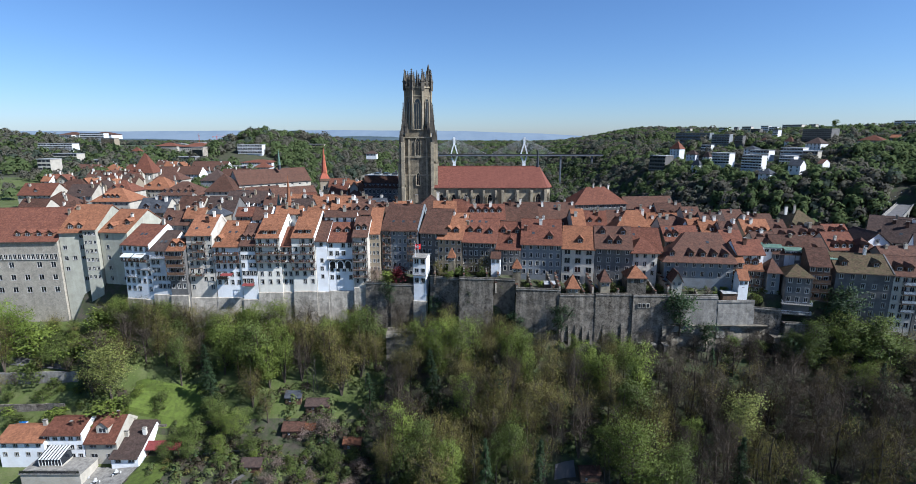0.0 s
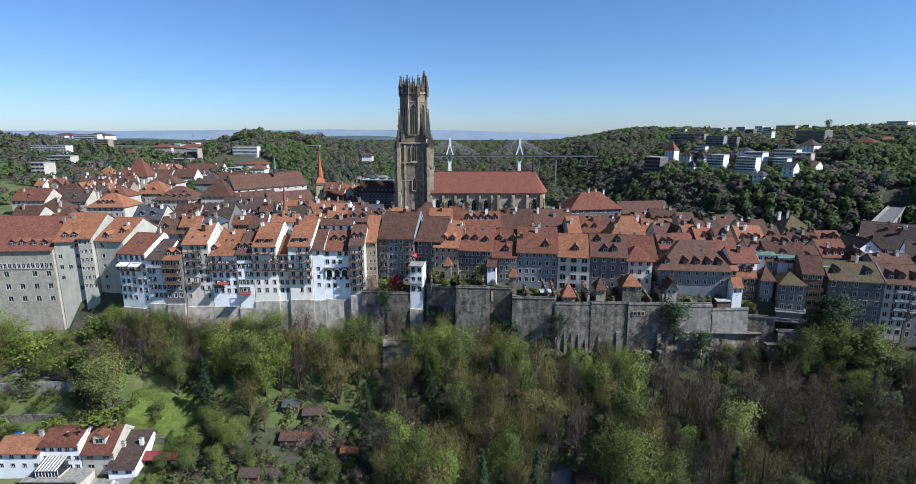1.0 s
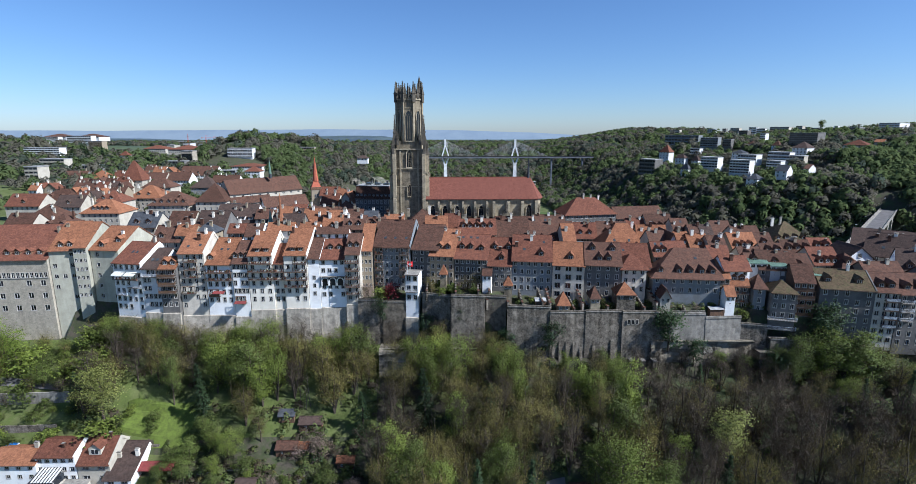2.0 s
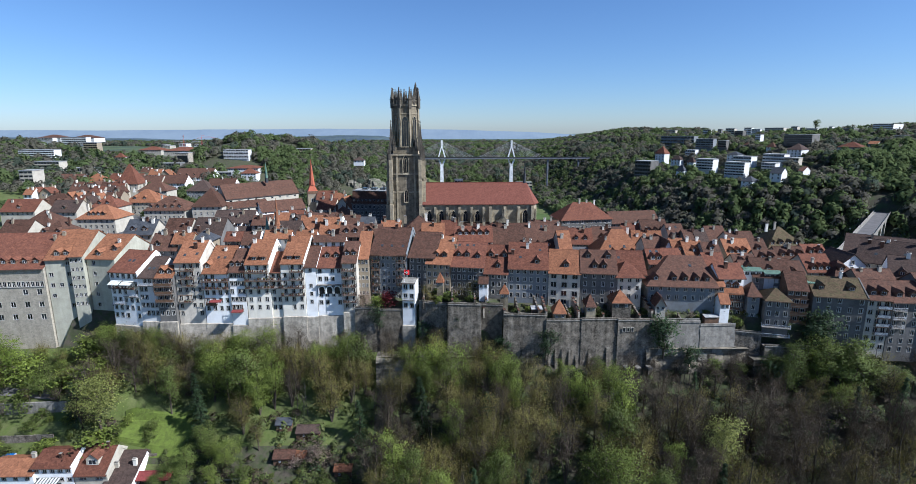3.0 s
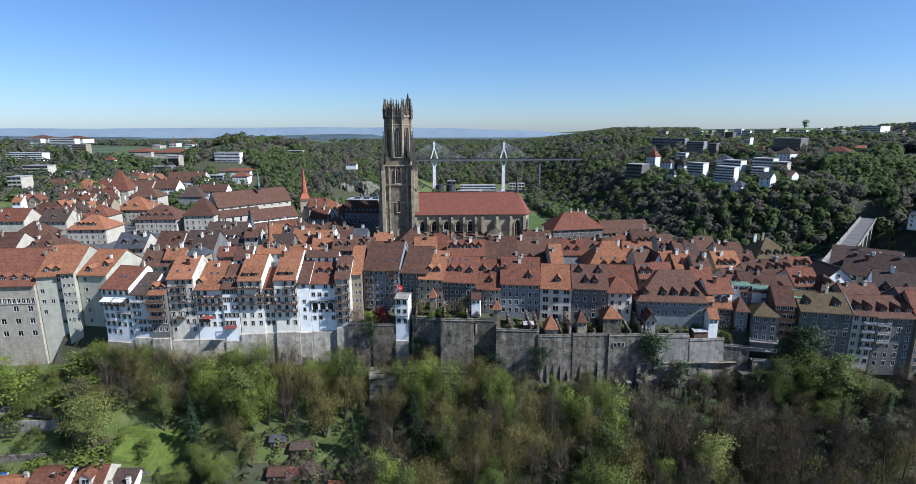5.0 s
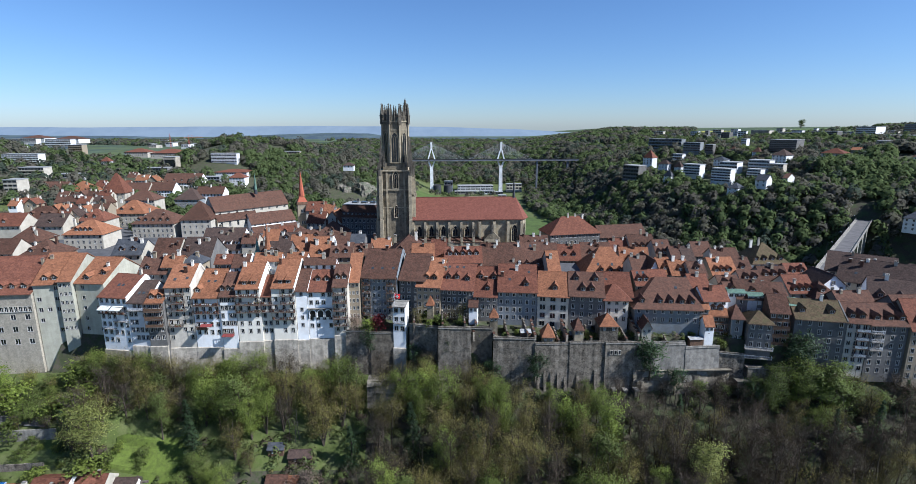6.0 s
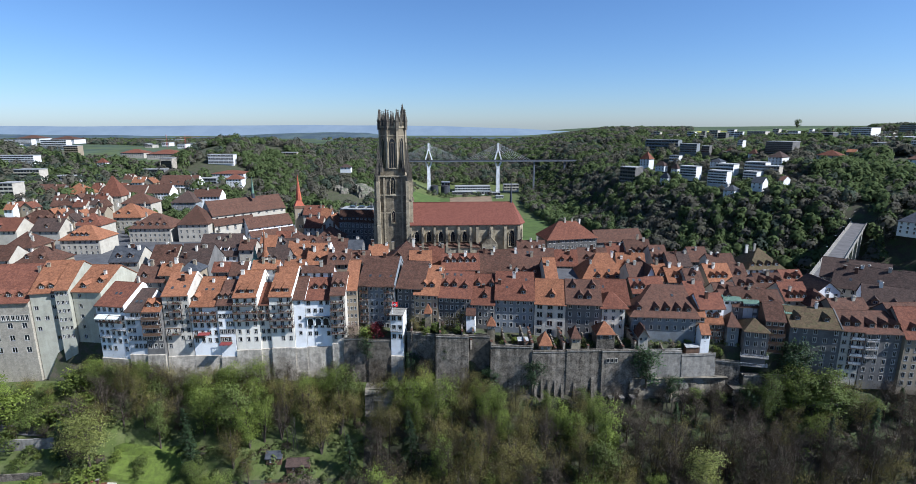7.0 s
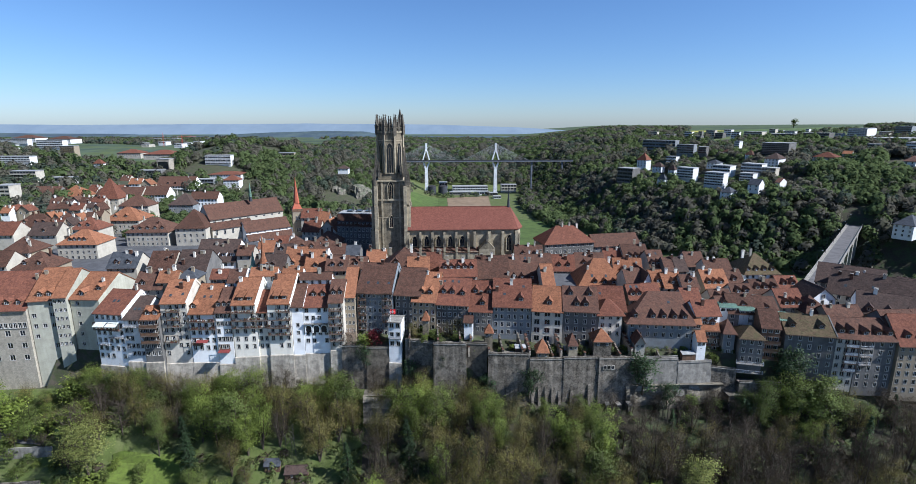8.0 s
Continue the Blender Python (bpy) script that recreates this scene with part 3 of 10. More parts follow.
def roof_shape(W, D, h, hr, rv, kind, tile, over=0.6, side=0.3, hb=None, hip=None):
    """One closed roof body with eaves that stand out."""
    s = Shape()
    t = 0.24
    hb = h if hb is None else hb
    if kind == "side":
        k, kb = (hr - h) / rv, (hr - hb) / max(D - rv, 0.1)
        prof = [(-over, h - over * k + t), (rv - 0.15, hr + t), (rv - 0.15, hr + t + 0.1), (rv + 0.15, hr + t + 0.1), (rv + 0.15, hr + t), (D + over, hb - over * kb + t), (D + over, hb - over * kb), (rv, hr), (-over, h - over * k)]
        s.loft([(W + side, y, z) for y, z in prof], [(-side, y, z) for y, z in prof], tile)
    elif kind == "front":
        k = (hr - h) / (W / 2)
        prof = [(-over, h - over * k + t), (W / 2 - 0.15, hr + t), (W / 2 - 0.15, hr + t + 0.1), (W / 2 + 0.15, hr + t + 0.1), (W / 2 + 0.15, hr + t), (W + over, h - over * k + t), (W + over, h - over * k), (W / 2, hr), (-over, h - over * k)]
        s.loft([(x, -0.6, z) for x, z in prof], [(x, D + 0.3, z) for x, z in prof], tile)
    else:
        o = over
        p, p1 = hip if isinstance(hip, tuple) else (hip if hip is not None else min(W, D) / 2,) * 2
        k = (hr - h) / max(rv, 0.1)
        z = h - o * k + t
        low = [(-o, -o, z - t), (W + o, -o, z - t), (W + o, D + o, z - t), (-o, D + o, z - t)]
        eave = [(x, y, q + t) for x, y, q in low]
        r0, r1 = (min(p, W / 2), rv, hr + t), (max(W - p1, W / 2 + 0.05), rv, hr + t)
        s.v = low + eave + [r0, r1]
        s.f = [(3, 2, 1, 0)] + [(a, (a + 1) % 4, 4 + (a + 1) % 4, 4 + a) for a in range(4)] + [(4, 5, 9, 8), (5, 6, 9), (6, 7, 8, 9), (7, 4, 8)]
        s.m = [s.slot(tile)] * len(s.f)
    return s


TOWN = []


def house(a, b, zb, ze, zr, depth=13.0, rv=None, roof="side", wall="plaster_grey", tile="tile_brown", bays=4, storeys=None, win=(1.05, 1.65), fh=2.9,
          shut=None, trim="trim", label="", dorm=(), chim=(), sky=(), balc=(), par="", hb=None, hip=None, margin=0.0, arch=False, gap=0.55, over=0.6,
          dkind="gable", skip=0.0, name="house", group="town houses", dwall=None, dsize=(2.0, 1.4), gwin=False, side_r=0, side_l=0, plinth=None):
    """A house. a, b: its front wall's ends in the plan, seen from the front from left to right; zb, ze, zr: foot, eaves and ridge.
    dorm: (place along the front 0..1, place up the roof 0..1); chim: the same with the ridge at 1; sky: roof windows; balc: (u0, u1, storey from the top, depth, railing)."""
    a, b = Vector(a), Vector(b)
    W = (b - a).length
    th = math.degrees(math.atan2(b.y - a.y, b.x - a.x))
    mid = (a + b) / 2 + Vector((a.y - b.y, b.x - a.x)) / W * depth / 2
    TOWN.append((mid.x, mid.y, max(W, depth) / 2))
    ob = thing(name, label or "old town house with plastered walls and a tiled roof", "house", pose(a.x, a.y, zb, 0, 0, th), group)
    rnd = random.Random(int(a.x * 31 + a.y * 17 + W * 7))
    D, h, hr = depth, ze - zb, zr - zb
    rv = D * 0.5 if rv is None else rv
    hbk = h if hb is None else hb - zb
    # windows
    rows = []
    n = int((h - gap - 0.2) / fh) if storeys is None else storeys
    mg = margin or W * 0.5 / max(bays, 1)
    us = [mg + (W - 2 * mg) * k / max(bays - 1, 1) for k in range(bays)] if bays > 1 else [W / 2] * bays
    for r in range(n):
        z = h - gap - win[1] - r * fh
        if z < 0.6:
            break
        row = [u for u in us if rnd.random() >= skip]
        rows.append((z, win[1], [(u, win[0]) for u in row]))
    s = Shape()
    wall_with_holes(s, W, 0, h, rows, wall)
    if roof == "front":
        s.poly([(0, 0, h), (W, 0, h), (W / 2, 0, hr)], wall)
        s.poly([(W, D, h), (0, D, h), (W / 2, D, hr)], wall)
        s.poly([(W, 0, 0), (W, D, 0), (W, D, h), (W, 0, h)], wall)
        s.poly([(0, D, 0), (0, 0, 0), (0, 0, h), (0, D, h)], wall)
        s.poly([(W, D, 0), (0, D, 0), (0, D, h), (W, D, h)], wall)
    elif roof == "side":
        s.poly([(W, 0, 0), (W, D, 0), (W, D, hbk), (W, rv, hr), (W, 0, h)], wall)
        s.poly([(0, D, 0), (0, 0, 0), (0, 0, h), (0, rv, hr), (0, D, hbk)], wall)
        s.poly([(W, D, 0), (0, D, 0), (0, D, hbk), (W, D, hbk)], wall)
    else:
        s.poly([(W, 0, 0), (W, D, 0), (W, D, h), (W, 0, h)], wall)
        s.poly([(0, D, 0), (0, 0, 0), (0, 0, h), (0, D, h)], wall)
        s.poly([(W, D, 0), (0, D, 0), (0, D, h), (W, D, h)], wall)
    part("wall", s, ob)
    part("roof", roof_shape(W, D, h, hr, rv, roof, tile, over, 0.12 if par else 0.25, hbk, hip), ob)
    for z, wh, row in rows:
        for u, w in row:
            add_window(ob, u, 0, z, w, wh, trim, 1, shut)
    for sd, cnt in (("r", side_r), ("l", side_l)):
        for r in range(n if cnt else 0):
            for k in range(cnt):
                v = D * (k + 0.5) / cnt
                z = h - gap - win[1] - r * fh
                if z > 0.6:
                    add_window(ob, W + 0.16 if sd == "r" else -0.16, v, z, win[0], win[1], trim, 1, None, 90 if sd == "r" else -90)
    if gwin and roof == "front":
        add_window(ob, W / 2, -0.16, h + 0.5, win[0], win[1] * 0.8, trim)
    # parapets on the party walls
    for k, u in (("l", -0.02), ("r", W + 0.02)):
        if k in par:
            q = Shape()
            e, kk = 0.45, (hr - h) / rv
            q.loft([(u - 0.2, -0.35, h - 0.35 * kk - 0.6), (u + 0.2, -0.35, h - 0.35 * kk - 0.6), (u + 0.2, rv, hr - 0.6), (u - 0.2, rv, hr - 0.6)],
                   [(u - 0.2, -0.35, h - 0.35 * kk + e), (u + 0.2, -0.35, h - 0.35 * kk + e), (u + 0.2, rv, hr + e), (u - 0.2, rv, hr + e)], wall)
            kb = (hr - hbk) / max(D - rv, 0.1)
            q.loft([(u - 0.2, rv, hr - 0.6), (u + 0.2, rv, hr - 0.6), (u + 0.2, D, hbk - 0.6), (u - 0.2, D, hbk - 0.6)],
                   [(u - 0.2, rv, hr + e), (u + 0.2, rv, hr + e), (u + 0.2, D, hbk + e), (u - 0.2, D, hbk + e)], wall)
            part("parapet", q, ob)
    if plinth is not None:
        q = Shape()
        z1 = plinth - zb
        q.loft([(-0.1, -1.6, 0), (W + 0.1, -1.6, 0), (W + 0.1, 0.3, 0), (-0.1, 0.3, 0)], [(-0.1, -0.45, z1), (W + 0.1, -0.45, z1), (W + 0.1, 0.3, z1 + 0.25), (-0.1, 0.3, z1 + 0.25)], "foot_wall")
        part("plinth", q, ob, "rough stone foot wall")
    kk = (hr - h) / rv
    if roof != "front":
        g = Shape()
        g.box(-0.1, -over - 0.12, h - over * kk - 0.02, W + 0.1, -over + 0.04, h - over * kk + 0.12, "gutter")
        part("gutter", g, ob)
        for u, f in dorm:
            dormer(ob, W * u, rv * f, h + kk * rv * f + 0.2, max(kk, 0.4), tile, dwall or "timber", *dsize, dkind)
        for u, f in sky:
            q = Shape()
            v, L = rv * f, 1.0
            z = h + kk * v + 0.22
            q.loft([(W * u - 0.45, v, z), (W * u + 0.45, v, z), (W * u + 0.45, v + L, z + kk * L), (W * u - 0.45, v + L, z + kk * L)],
                   [(W * u - 0.45, v - 0.05, z + 0.1), (W * u + 0.45, v - 0.05, z + 0.1), (W * u + 0.45, v + L - 0.05, z + kk * L + 0.1), (W * u - 0.45, v + L - 0.05, z + kk * L + 0.1)], "solar_glass")
            part("skylight", q, ob, "glazed roof window")
    if group == "town houses" and a.y > 186 and zr > 2:
        chim = list(chim) + [(rnd.uniform(0.1, 0.9), rnd.uniform(0.55, 1.15)) for k in range(1 if W < 9 else 2)]
    for u, f in chim:
        if roof == "front":
            v, z = D * f, hr - abs(u - 0.5) * 2 * (hr - h)
        else:
            v = rv * f
            z = h + kk * v if f <= 1 else hr - (v - rv) * (hr - hbk) / max(D - rv, 0.1)
        hh = rnd.choice((1.0, 1.4, 1.9))
        part("chimney", chimney_mesh(rnd.choice(("plaster_ivory", "plaster_cream", "plaster_ivory", "tile_brown", "plaster_ochre")), rnd.choice((0.8, 1.1)), hh), ob, m=pose(W * u, v, z + 0.2))
    for u0, u1, st, deep, rail in balc:
        balcony(ob, u0 * W, u1 * W, h - gap - win[1] - st * fh - 0.55, deep, "slab_grey", rail if rail in ("metal_dark", "metal_white", "timber") else "metal_dark", rail if rail in ("frame_white", "timber") else None)
    return ob

# ---- the row of houses above the slope ----
stone_house = house((-190, 177.6), (-142.4, 180.6), -37, 1.0, 10.4, 30, 17.5, wall="ashlar", tile="tile_red", bays=10, fh=4.6, win=(1.7, 2.0), gap=7.6, storeys=3, skip=0.1, dorm=[(0.70, 0.12), (0.77, 0.12), (0.85, 0.12), (0.93, 0.12)], chim=[(0.94, 0.75)], label="long grey stone convent house with a red tiled roof")
for k in range(24):
    add_window(stone_house, 46.6 - 1.55 * k, -0.17, 31.4, 1.15, 1.9, "trim", 1)
house((-142.2, 181.6), (-133.8, 183.0), -37, 3.8, 11.7, 26, 14.7, wall="plaster_green", tile="tile_orange", bays=3, fh=3.9, win=(1.3, 1.5), gap=0.9, dorm=[(0.4, 0.1), (0.75, 0.1)], chim=[(0.2, 0.8)], storeys=5, skip=0.3, label="tall pale green plastered house with a wide orange roof")
house((-133.8, 181.8), (-129.4, 182.4), -37, 4.9, 11.7, 26, 13.4, wall="plaster_green", tile="tile_orange", bays=3, fh=3.2, win=(0.9, 1.3), gap=0.9, storeys=6, label="narrow cream house front standing proud with stone windows")
house((-129.4, 184.2), (-118.9, 183.2), -37, 3.6, 10.0, 22, 12.2, wall="plaster_green", tile="tile_orange", bays=2, fh=3.9, win=(1.1, 1.5), gap=0.9, dorm=[(0.35, 0.1), (0.8, 0.3)], chim=[(0.75, 0.6)], storeys=5, skip=0.12, label="recessed plastered house with an orange roof")
house((-118.4, 178.7), (-107.4, 176.4), -37, 0.2, 5.6, 16, 10.0, wall="plaster_white", tile="tile_red", bays=5, par="r", chim=[(0.85, 1.0)], sky=[(0.4, 0.45), (0.55, 0.45)], balc=[(0.05, 0.95, 1, 1.6, "metal_dark"), (0.5, 0.98, 2, 1.2, "metal_white"), (0.1, 0.5, 3, 1.2, "metal_white")], storeys=6, skip=0.12, plinth=-19.5, label="white house with a red roof and awnings over its balconies")
house((-107.2, 176.3), (-100.9, 175.9), -37, -1.4, 3.7, 15, 9.3, wall="plaster_block", tile="tile_dark", bays=4, sky=[(0.35, 0.35), (0.6, 0.35)], balc=[(0.05, 0.95, 0, 1.2, "metal_white")], storeys=5, skip=0.12, plinth=-17.5, label="pale blue house with a dark brown roof and two roof windows")
house((-100.7, 175.4), (-94.9, 175.5), -37, -1.2, 1.6, 10, 5.0, wall="plaster_grey", tile="tile_orange", bays=3, dorm=[(0.3, 0.25), (0.75, 0.25)], balc=[(0.0, 1.0, 0, 1.8, "timber"), (0.0, 1.0, 1, 1.8, "timber"), (0.0, 1.0, 2, 1.8, "timber")], storeys=5, skip=0.12, plinth=-17.5, label="narrow house with stacked brown timber balconies")
house((-94.7, 177.2), (-85.8, 177.5), -37, 3.7, 9.1, 16, 10.1, wall="plaster_stone", tile="tile_orange", bays=4, par="r", sky=[(0.3, 0.25), (0.75, 0.3)], chim=[(0.75, 0.9), (0.6, 0.6)], balc=[(0.25, 0.75, 0, 1.3, "metal_dark"), (0.25, 0.75, 1, 1.3, "metal_dark"), (0.25, 0.75, 2, 1.3, "metal_dark"), (0.1, 0.6, 4, 1.3, "metal_dark")], storeys=7, skip=0.12, plinth=-19, label="cream house with iron balconies and an orange roof")
house((-85.5, 177.4), (-76.3, 177.2), -37, -0.3, 6.5, 18, 12.6, wall="plaster_white", tile="tile_orange", bays=4, par="r", sky=[(0.35, 0.5), (0.6, 0.5)], dorm=[(0.12, 0.15)], chim=[(0.5, 0.8)], balc=[(0, 1, 0, 1.3, "metal_dark"), (0, 1, 1, 1.3, "metal_dark"), (0.1, 0.5, 3, 1.5, "timber")], storeys=5, skip=0.12, plinth=-19, label="white house with long balconies and an orange roof")
house((-76.0, 176.8), (-70.7, 176.8), -37, 0.2, 6.0, 16, 10.3, wall="plaster_white", tile="tile_brown", bays=4, dorm=[(0.1, 0.2), (0.5, 0.2), (0.85, 0.2)], balc=[(0.2, 0.8, 4, 1.4, "timber")], storeys=5, skip=0.12, plinth=-19.5, label="white house with a dark roof between taller neighbours")
house((-70.4, 176.9), (-62.0, 177.0), -37, 2.9, 9.1, 17, 11.5, wall="plaster_ivory", tile="tile_orange", bays=3, par="r", dorm=[(0.35, 0.12), (0.72, 0.12)], chim=[(0.1, 0.85)], dkind="shed", balc=[(0.05, 0.95, 0, 1.3, "metal_dark"), (0, 1, 1, 1.3, "metal_dark"), (0, 1, 2, 1.3, "metal_dark")], storeys=6, skip=0.12, plinth=-17, label="cream house with iron balconies under a steep orange roof")
house((-61.9, 177.6), (-58.2, 177.6), -37, -0.2, 4.8, 14, 9.1, wall="plaster_ivory", tile="tile_red", bays=2, balc=[(0, 1, 0, 1.2, "metal_dark"), (0, 1, 1, 1.2, "metal_dark")], storeys=5, skip=0.12, plinth=-17, label="narrow lower house squeezed between two tall ones")
house((-58.0, 177.0), (-49.9, 176.9), -37, 3.0, 10.0, 18, 12.9, wall="plaster_ivory", tile="tile_orange", bays=3, par="r", dorm=[(0.35, 0.12), (0.7, 0.12)], chim=[(0.1, 0.8)], dkind="shed", balc=[(0.4, 1, 0, 1.3, "metal_dark"), (0.4, 1, 1, 1.3, "metal_dark"), (0, 1, 2, 1.3, "metal_dark"), (0, 1, 3, 1.3, "metal_dark")], storeys=6, skip=0.12, plinth=-16.5, label="cream house with iron balconies and a steep orange roof")
house((-49.7, 177.2), (-45.8, 177.2), -37, 1.7, 8.5, 18, 12.4, wall="plaster_white", tile="tile_brown", bays=1, win=(0.9, 1.3), storeys=5, skip=0.12, plinth=-16.8, label="slim white house front beside a roof terrace")
house((-45.6, 177.4), (-36.8, 177.5), -37, 1.4, 8.9, 20, 14.0, wall="plaster_white", tile="tile_red", bays=4, par="l", dorm=[(0.35, 0.3), (0.72, 0.3)], chim=[(0.1, 0.7)], win=(1.1, 1.5), storeys=5, skip=0.12, plinth=-16.5, label="white house with an arcaded loggia and two dormers")
house((-36.5, 176.4), (-31.5, 176.4), -37, 3.4, 8.7, 14, 9.6, wall="plaster_stone", tile="tile_brown", bays=2, dorm=[(0.3, 0.3), (0.75, 0.3)], balc=[(0, 1, k, 1.4, "metal_dark") for k in range(5)], storeys=6, skip=0.12, plinth=-15.0, label="narrow grey house with a balcony on every storey")
house((-32.1, 181.2), (-27.9, 181.2), -14, 3.5, 10.7, 19, 13.6, wall="plaster_ochre", tile="tile_orange", bays=3, win=(0.7, 1.3), label="narrow ochre house front with an orange roof")
house((-27.8, 184.2), (-14.3, 182.5), -13.6, 4.6, 11.8, 22, 13.4, wall="plaster_blue", tile="tile_brown", bays=7, par="r", sky=[(0.28, 0.25), (0.55, 0.25), (0.85, 0.25)], chim=[(0.55, 0.95)], win=(0.9, 1.6), balc=[(0.05, 0.28, k, 1.3, "metal_dark") for k in range(5)] + [(0.72, 0.98, k, 1.3, "metal_dark") for k in range(4)], over=1.1, label="tall blue-grey house with balconies and a broad brown roof")
house((-13.6, 183.4), (-4.0, 181.4), -13, 3.9, 10.4, 18, 12.0, wall="plaster_grey", tile="tile_brown", bays=4, over=1.1, label="grey plastered house with a brown roof")
house((-7.2, 180.8), (1.4, 179.0), -13, 2.1, 9.1, 18, 12.9, wall="plaster_ochre", tile="tile_orange", bays=4, dorm=[(0.35, 0.2), (0.7, 0.2)], chim=[(0.4, 0.9), (0.9, 0.8)], over=1.1, label="old grey-ochre house with a patched orange roof")
house((1.6, 179.6), (13.2, 177.4), -13, 1.3, 7.4, 17, 11.3, wall="plaster_grey", tile="tile_red", bays=6, dorm=[(0.18, 0.35), (0.45, 0.35), (0.78, 0.3)], sky=[(0.15, 0.8), (0.4, 0.8), (0.6, 0.8)], chim=[(0.04, 0.7)], over=1.1, label="grey house with a large red roof and glazed dormers")
house((13.4, 177.4), (21.7, 175.9), -13, -0.8, 6.2, 19, 13.0, wall="plaster_grey", tile="tile_red", bays=4, dorm=[(0.2, 0.55), (0.8, 0.55), (0.55, 0.15)], chim=[(0.45, 0.5)], over=1.1, label="grey house with a red roof and pointed dormers")
house((21.9, 176.7), (35.7, 174.7), -13, 1.1, 7.5, 18, 11.9, wall="plaster_blue", tile="tile_red", bays=6, dorm=[(0.72, 0.15)], sky=[(0.3, 0.35), (0.8, 0.65)], chim=[(0.1, 0.5), (0.48, 0.75), (0.55, 1.0)], shut=None, over=1.1, label="blue-grey house with a wide red roof")
house((35.8, 174.3), (46.4, 172.0), -13.4, 0.1, 5.7, 16, 10.3, wall="plaster_stone", tile="tile_orange", bays=3, win=(1.9, 1.9), fh=3.1, dorm=[(0.55, 0.2)], over=1.1, label="white house with big windows and an orange-red roof")
house((46.6, 172.3), (58.5, 170.0), -13.4, 0.6, 6.0, 16, 10.0, wall="plaster_grey", tile="tile_brown", bays=4, dorm=[(0.4, 0.15), (0.65, 0.15), (0.22, 0.6), (0.78, 0.6)], over=1.1, label="grey house with a brown roof and four dormers")
house((58.8, 170.0), (66.8, 169.3), -12.8, -0.4, 3.0, 12, 6.0, "hip", wall="plaster_stone", tile="tile_red", bays=3, fh=3.0, hip=3.6, side_r=2, over=1.1, label="white tower-like house under a red hipped roof")
house((58.8, 176.0), (70.2, 174.2), -12, -0.9, 4.8, 16, 10.0, wall="plaster_grey", tile="tile_red", bays=0, sky=[(0.1, 0.6), (0.25, 0.6)], over=1.1, label="house set back under a plain red roof")
house((69.0, 168.4), (90.4, 165.4), -13.0, -3.0, 4.1, 24, 13.3, "hip", wall="plaster_blue", tile="tile_brown", bays=8, fh=3.1, hip=(9.5, 0.8), win=(1.0, 1.6), dorm=[(0.12, 0.12), (0.4, 0.12), (0.57, 0.12), (0.74, 0.12), (0.9, 0.12)], sky=[(0.72, 0.6)], dsize=(1.8, 1.4), over=1.1, label="large pale blue-grey house with dormers in a hipped roof")
house((90.6, 166.2), (93.6, 165.6), -15, -2.7, 1.4, 14, 7.5, wall="plaster_ochre", tile="tile_orange", bays=2, over=1.1, label="narrow ochre house with an orange roof")
house((93.8, 166.8), (100.4, 165.5), -15, -5.5, -2.6, 10, 5.0, wall="plaster_grey", tile="tile_orange", bays=3, dorm=[(0.3, 0.3), (0.7, 0.3)], balc=[(0, 1, 0, 1.3, "metal_dark"), (0, 1, 1, 1.3, "metal_dark")], over=1.1, label="low house with an orange roof and balconies")
house((101.0, 163.56), (104.6, 162.84), -16, -5.6, -2.0, 7, 3.5, "hip", wall="plaster_blue", tile="tile_brown", bays=1, label="small blue-white annex with a hipped roof")
house((104.8, 159.9), (111.8, 157.8), -19, -6.1, -3.2, 10, 4.6, "hip", wall="plaster_grey", tile="tile_moss", bays=3, hip=3.9, fh=3.1, balc=[(-0.1, 1.05, 2, 1.6, "metal_white"), (-0.1, 1.05, 3, 1.6, "metal_white")], label="grey house with a mossy hipped roof and verandas")
house((106.0, 170.54), (118.0, 168.06), -16, -1.0, 4.0, 12, 6, wall="plaster_grey", tile="tile_brown", bays=4, label="grey house with brown roof behind a mossy one")
house((112.6, 161.26), (118.4, 159.74), -20, -3.0, 1.5, 12, 6, wall="timber", tile="tile_brown", bays=3, win=(1.2, 1.3), balc=[(0, 1, k, 1.4, "timber") for k in range(1, 5)], label="house with timber galleries and a brown roof")
house((119.6, 158.8), (134.6, 154.9), -21, -4.4, 0.0, 14, 7.9, wall="plaster_grey", tile="tile_moss", bays=5, skip=0.2, dorm=[(0.18, 0.3), (0.75, 0.3)], chim=[(0.65, 0.95)], par="r", label="shaded grey house with a mossy tiled roof")
house((134.8, 155.0), (141.0, 153.5), -24, -4.6, -0.3, 14, 8.0, wall="plaster_stone", tile="tile_brown", bays=3, win=(1.2, 1.6), dorm=[(0.3, 0.2), (0.75, 0.2)], balc=[(0.4, 1, k, 1.2, "frame_white") for k in range(4)], label="white house with balconies and a brown roof")
house((141.2, 153.4), (153.0, 152.0), -25, -5.0, -0.4, 14, 8.3, wall="plaster_grey", tile="tile_brown", bays=4, dorm=[(0.25, 0.2), (0.6, 0.2), (0.9, 0.2)], balc=[(0.05, 0.35, k, 1.2, "metal_white") for k in range(3)], label="grey house with a brown roof and small balconies")
house((153.2, 151.00), (166.0, 149.20), -26, -6.0, 1.8, 14, 8, wall="plaster_ochre", tile="tile_red", bays=5, dorm=[(0.25, 0.2), (0.6, 0.2)], label="ochre house with a red roof at the row's end")

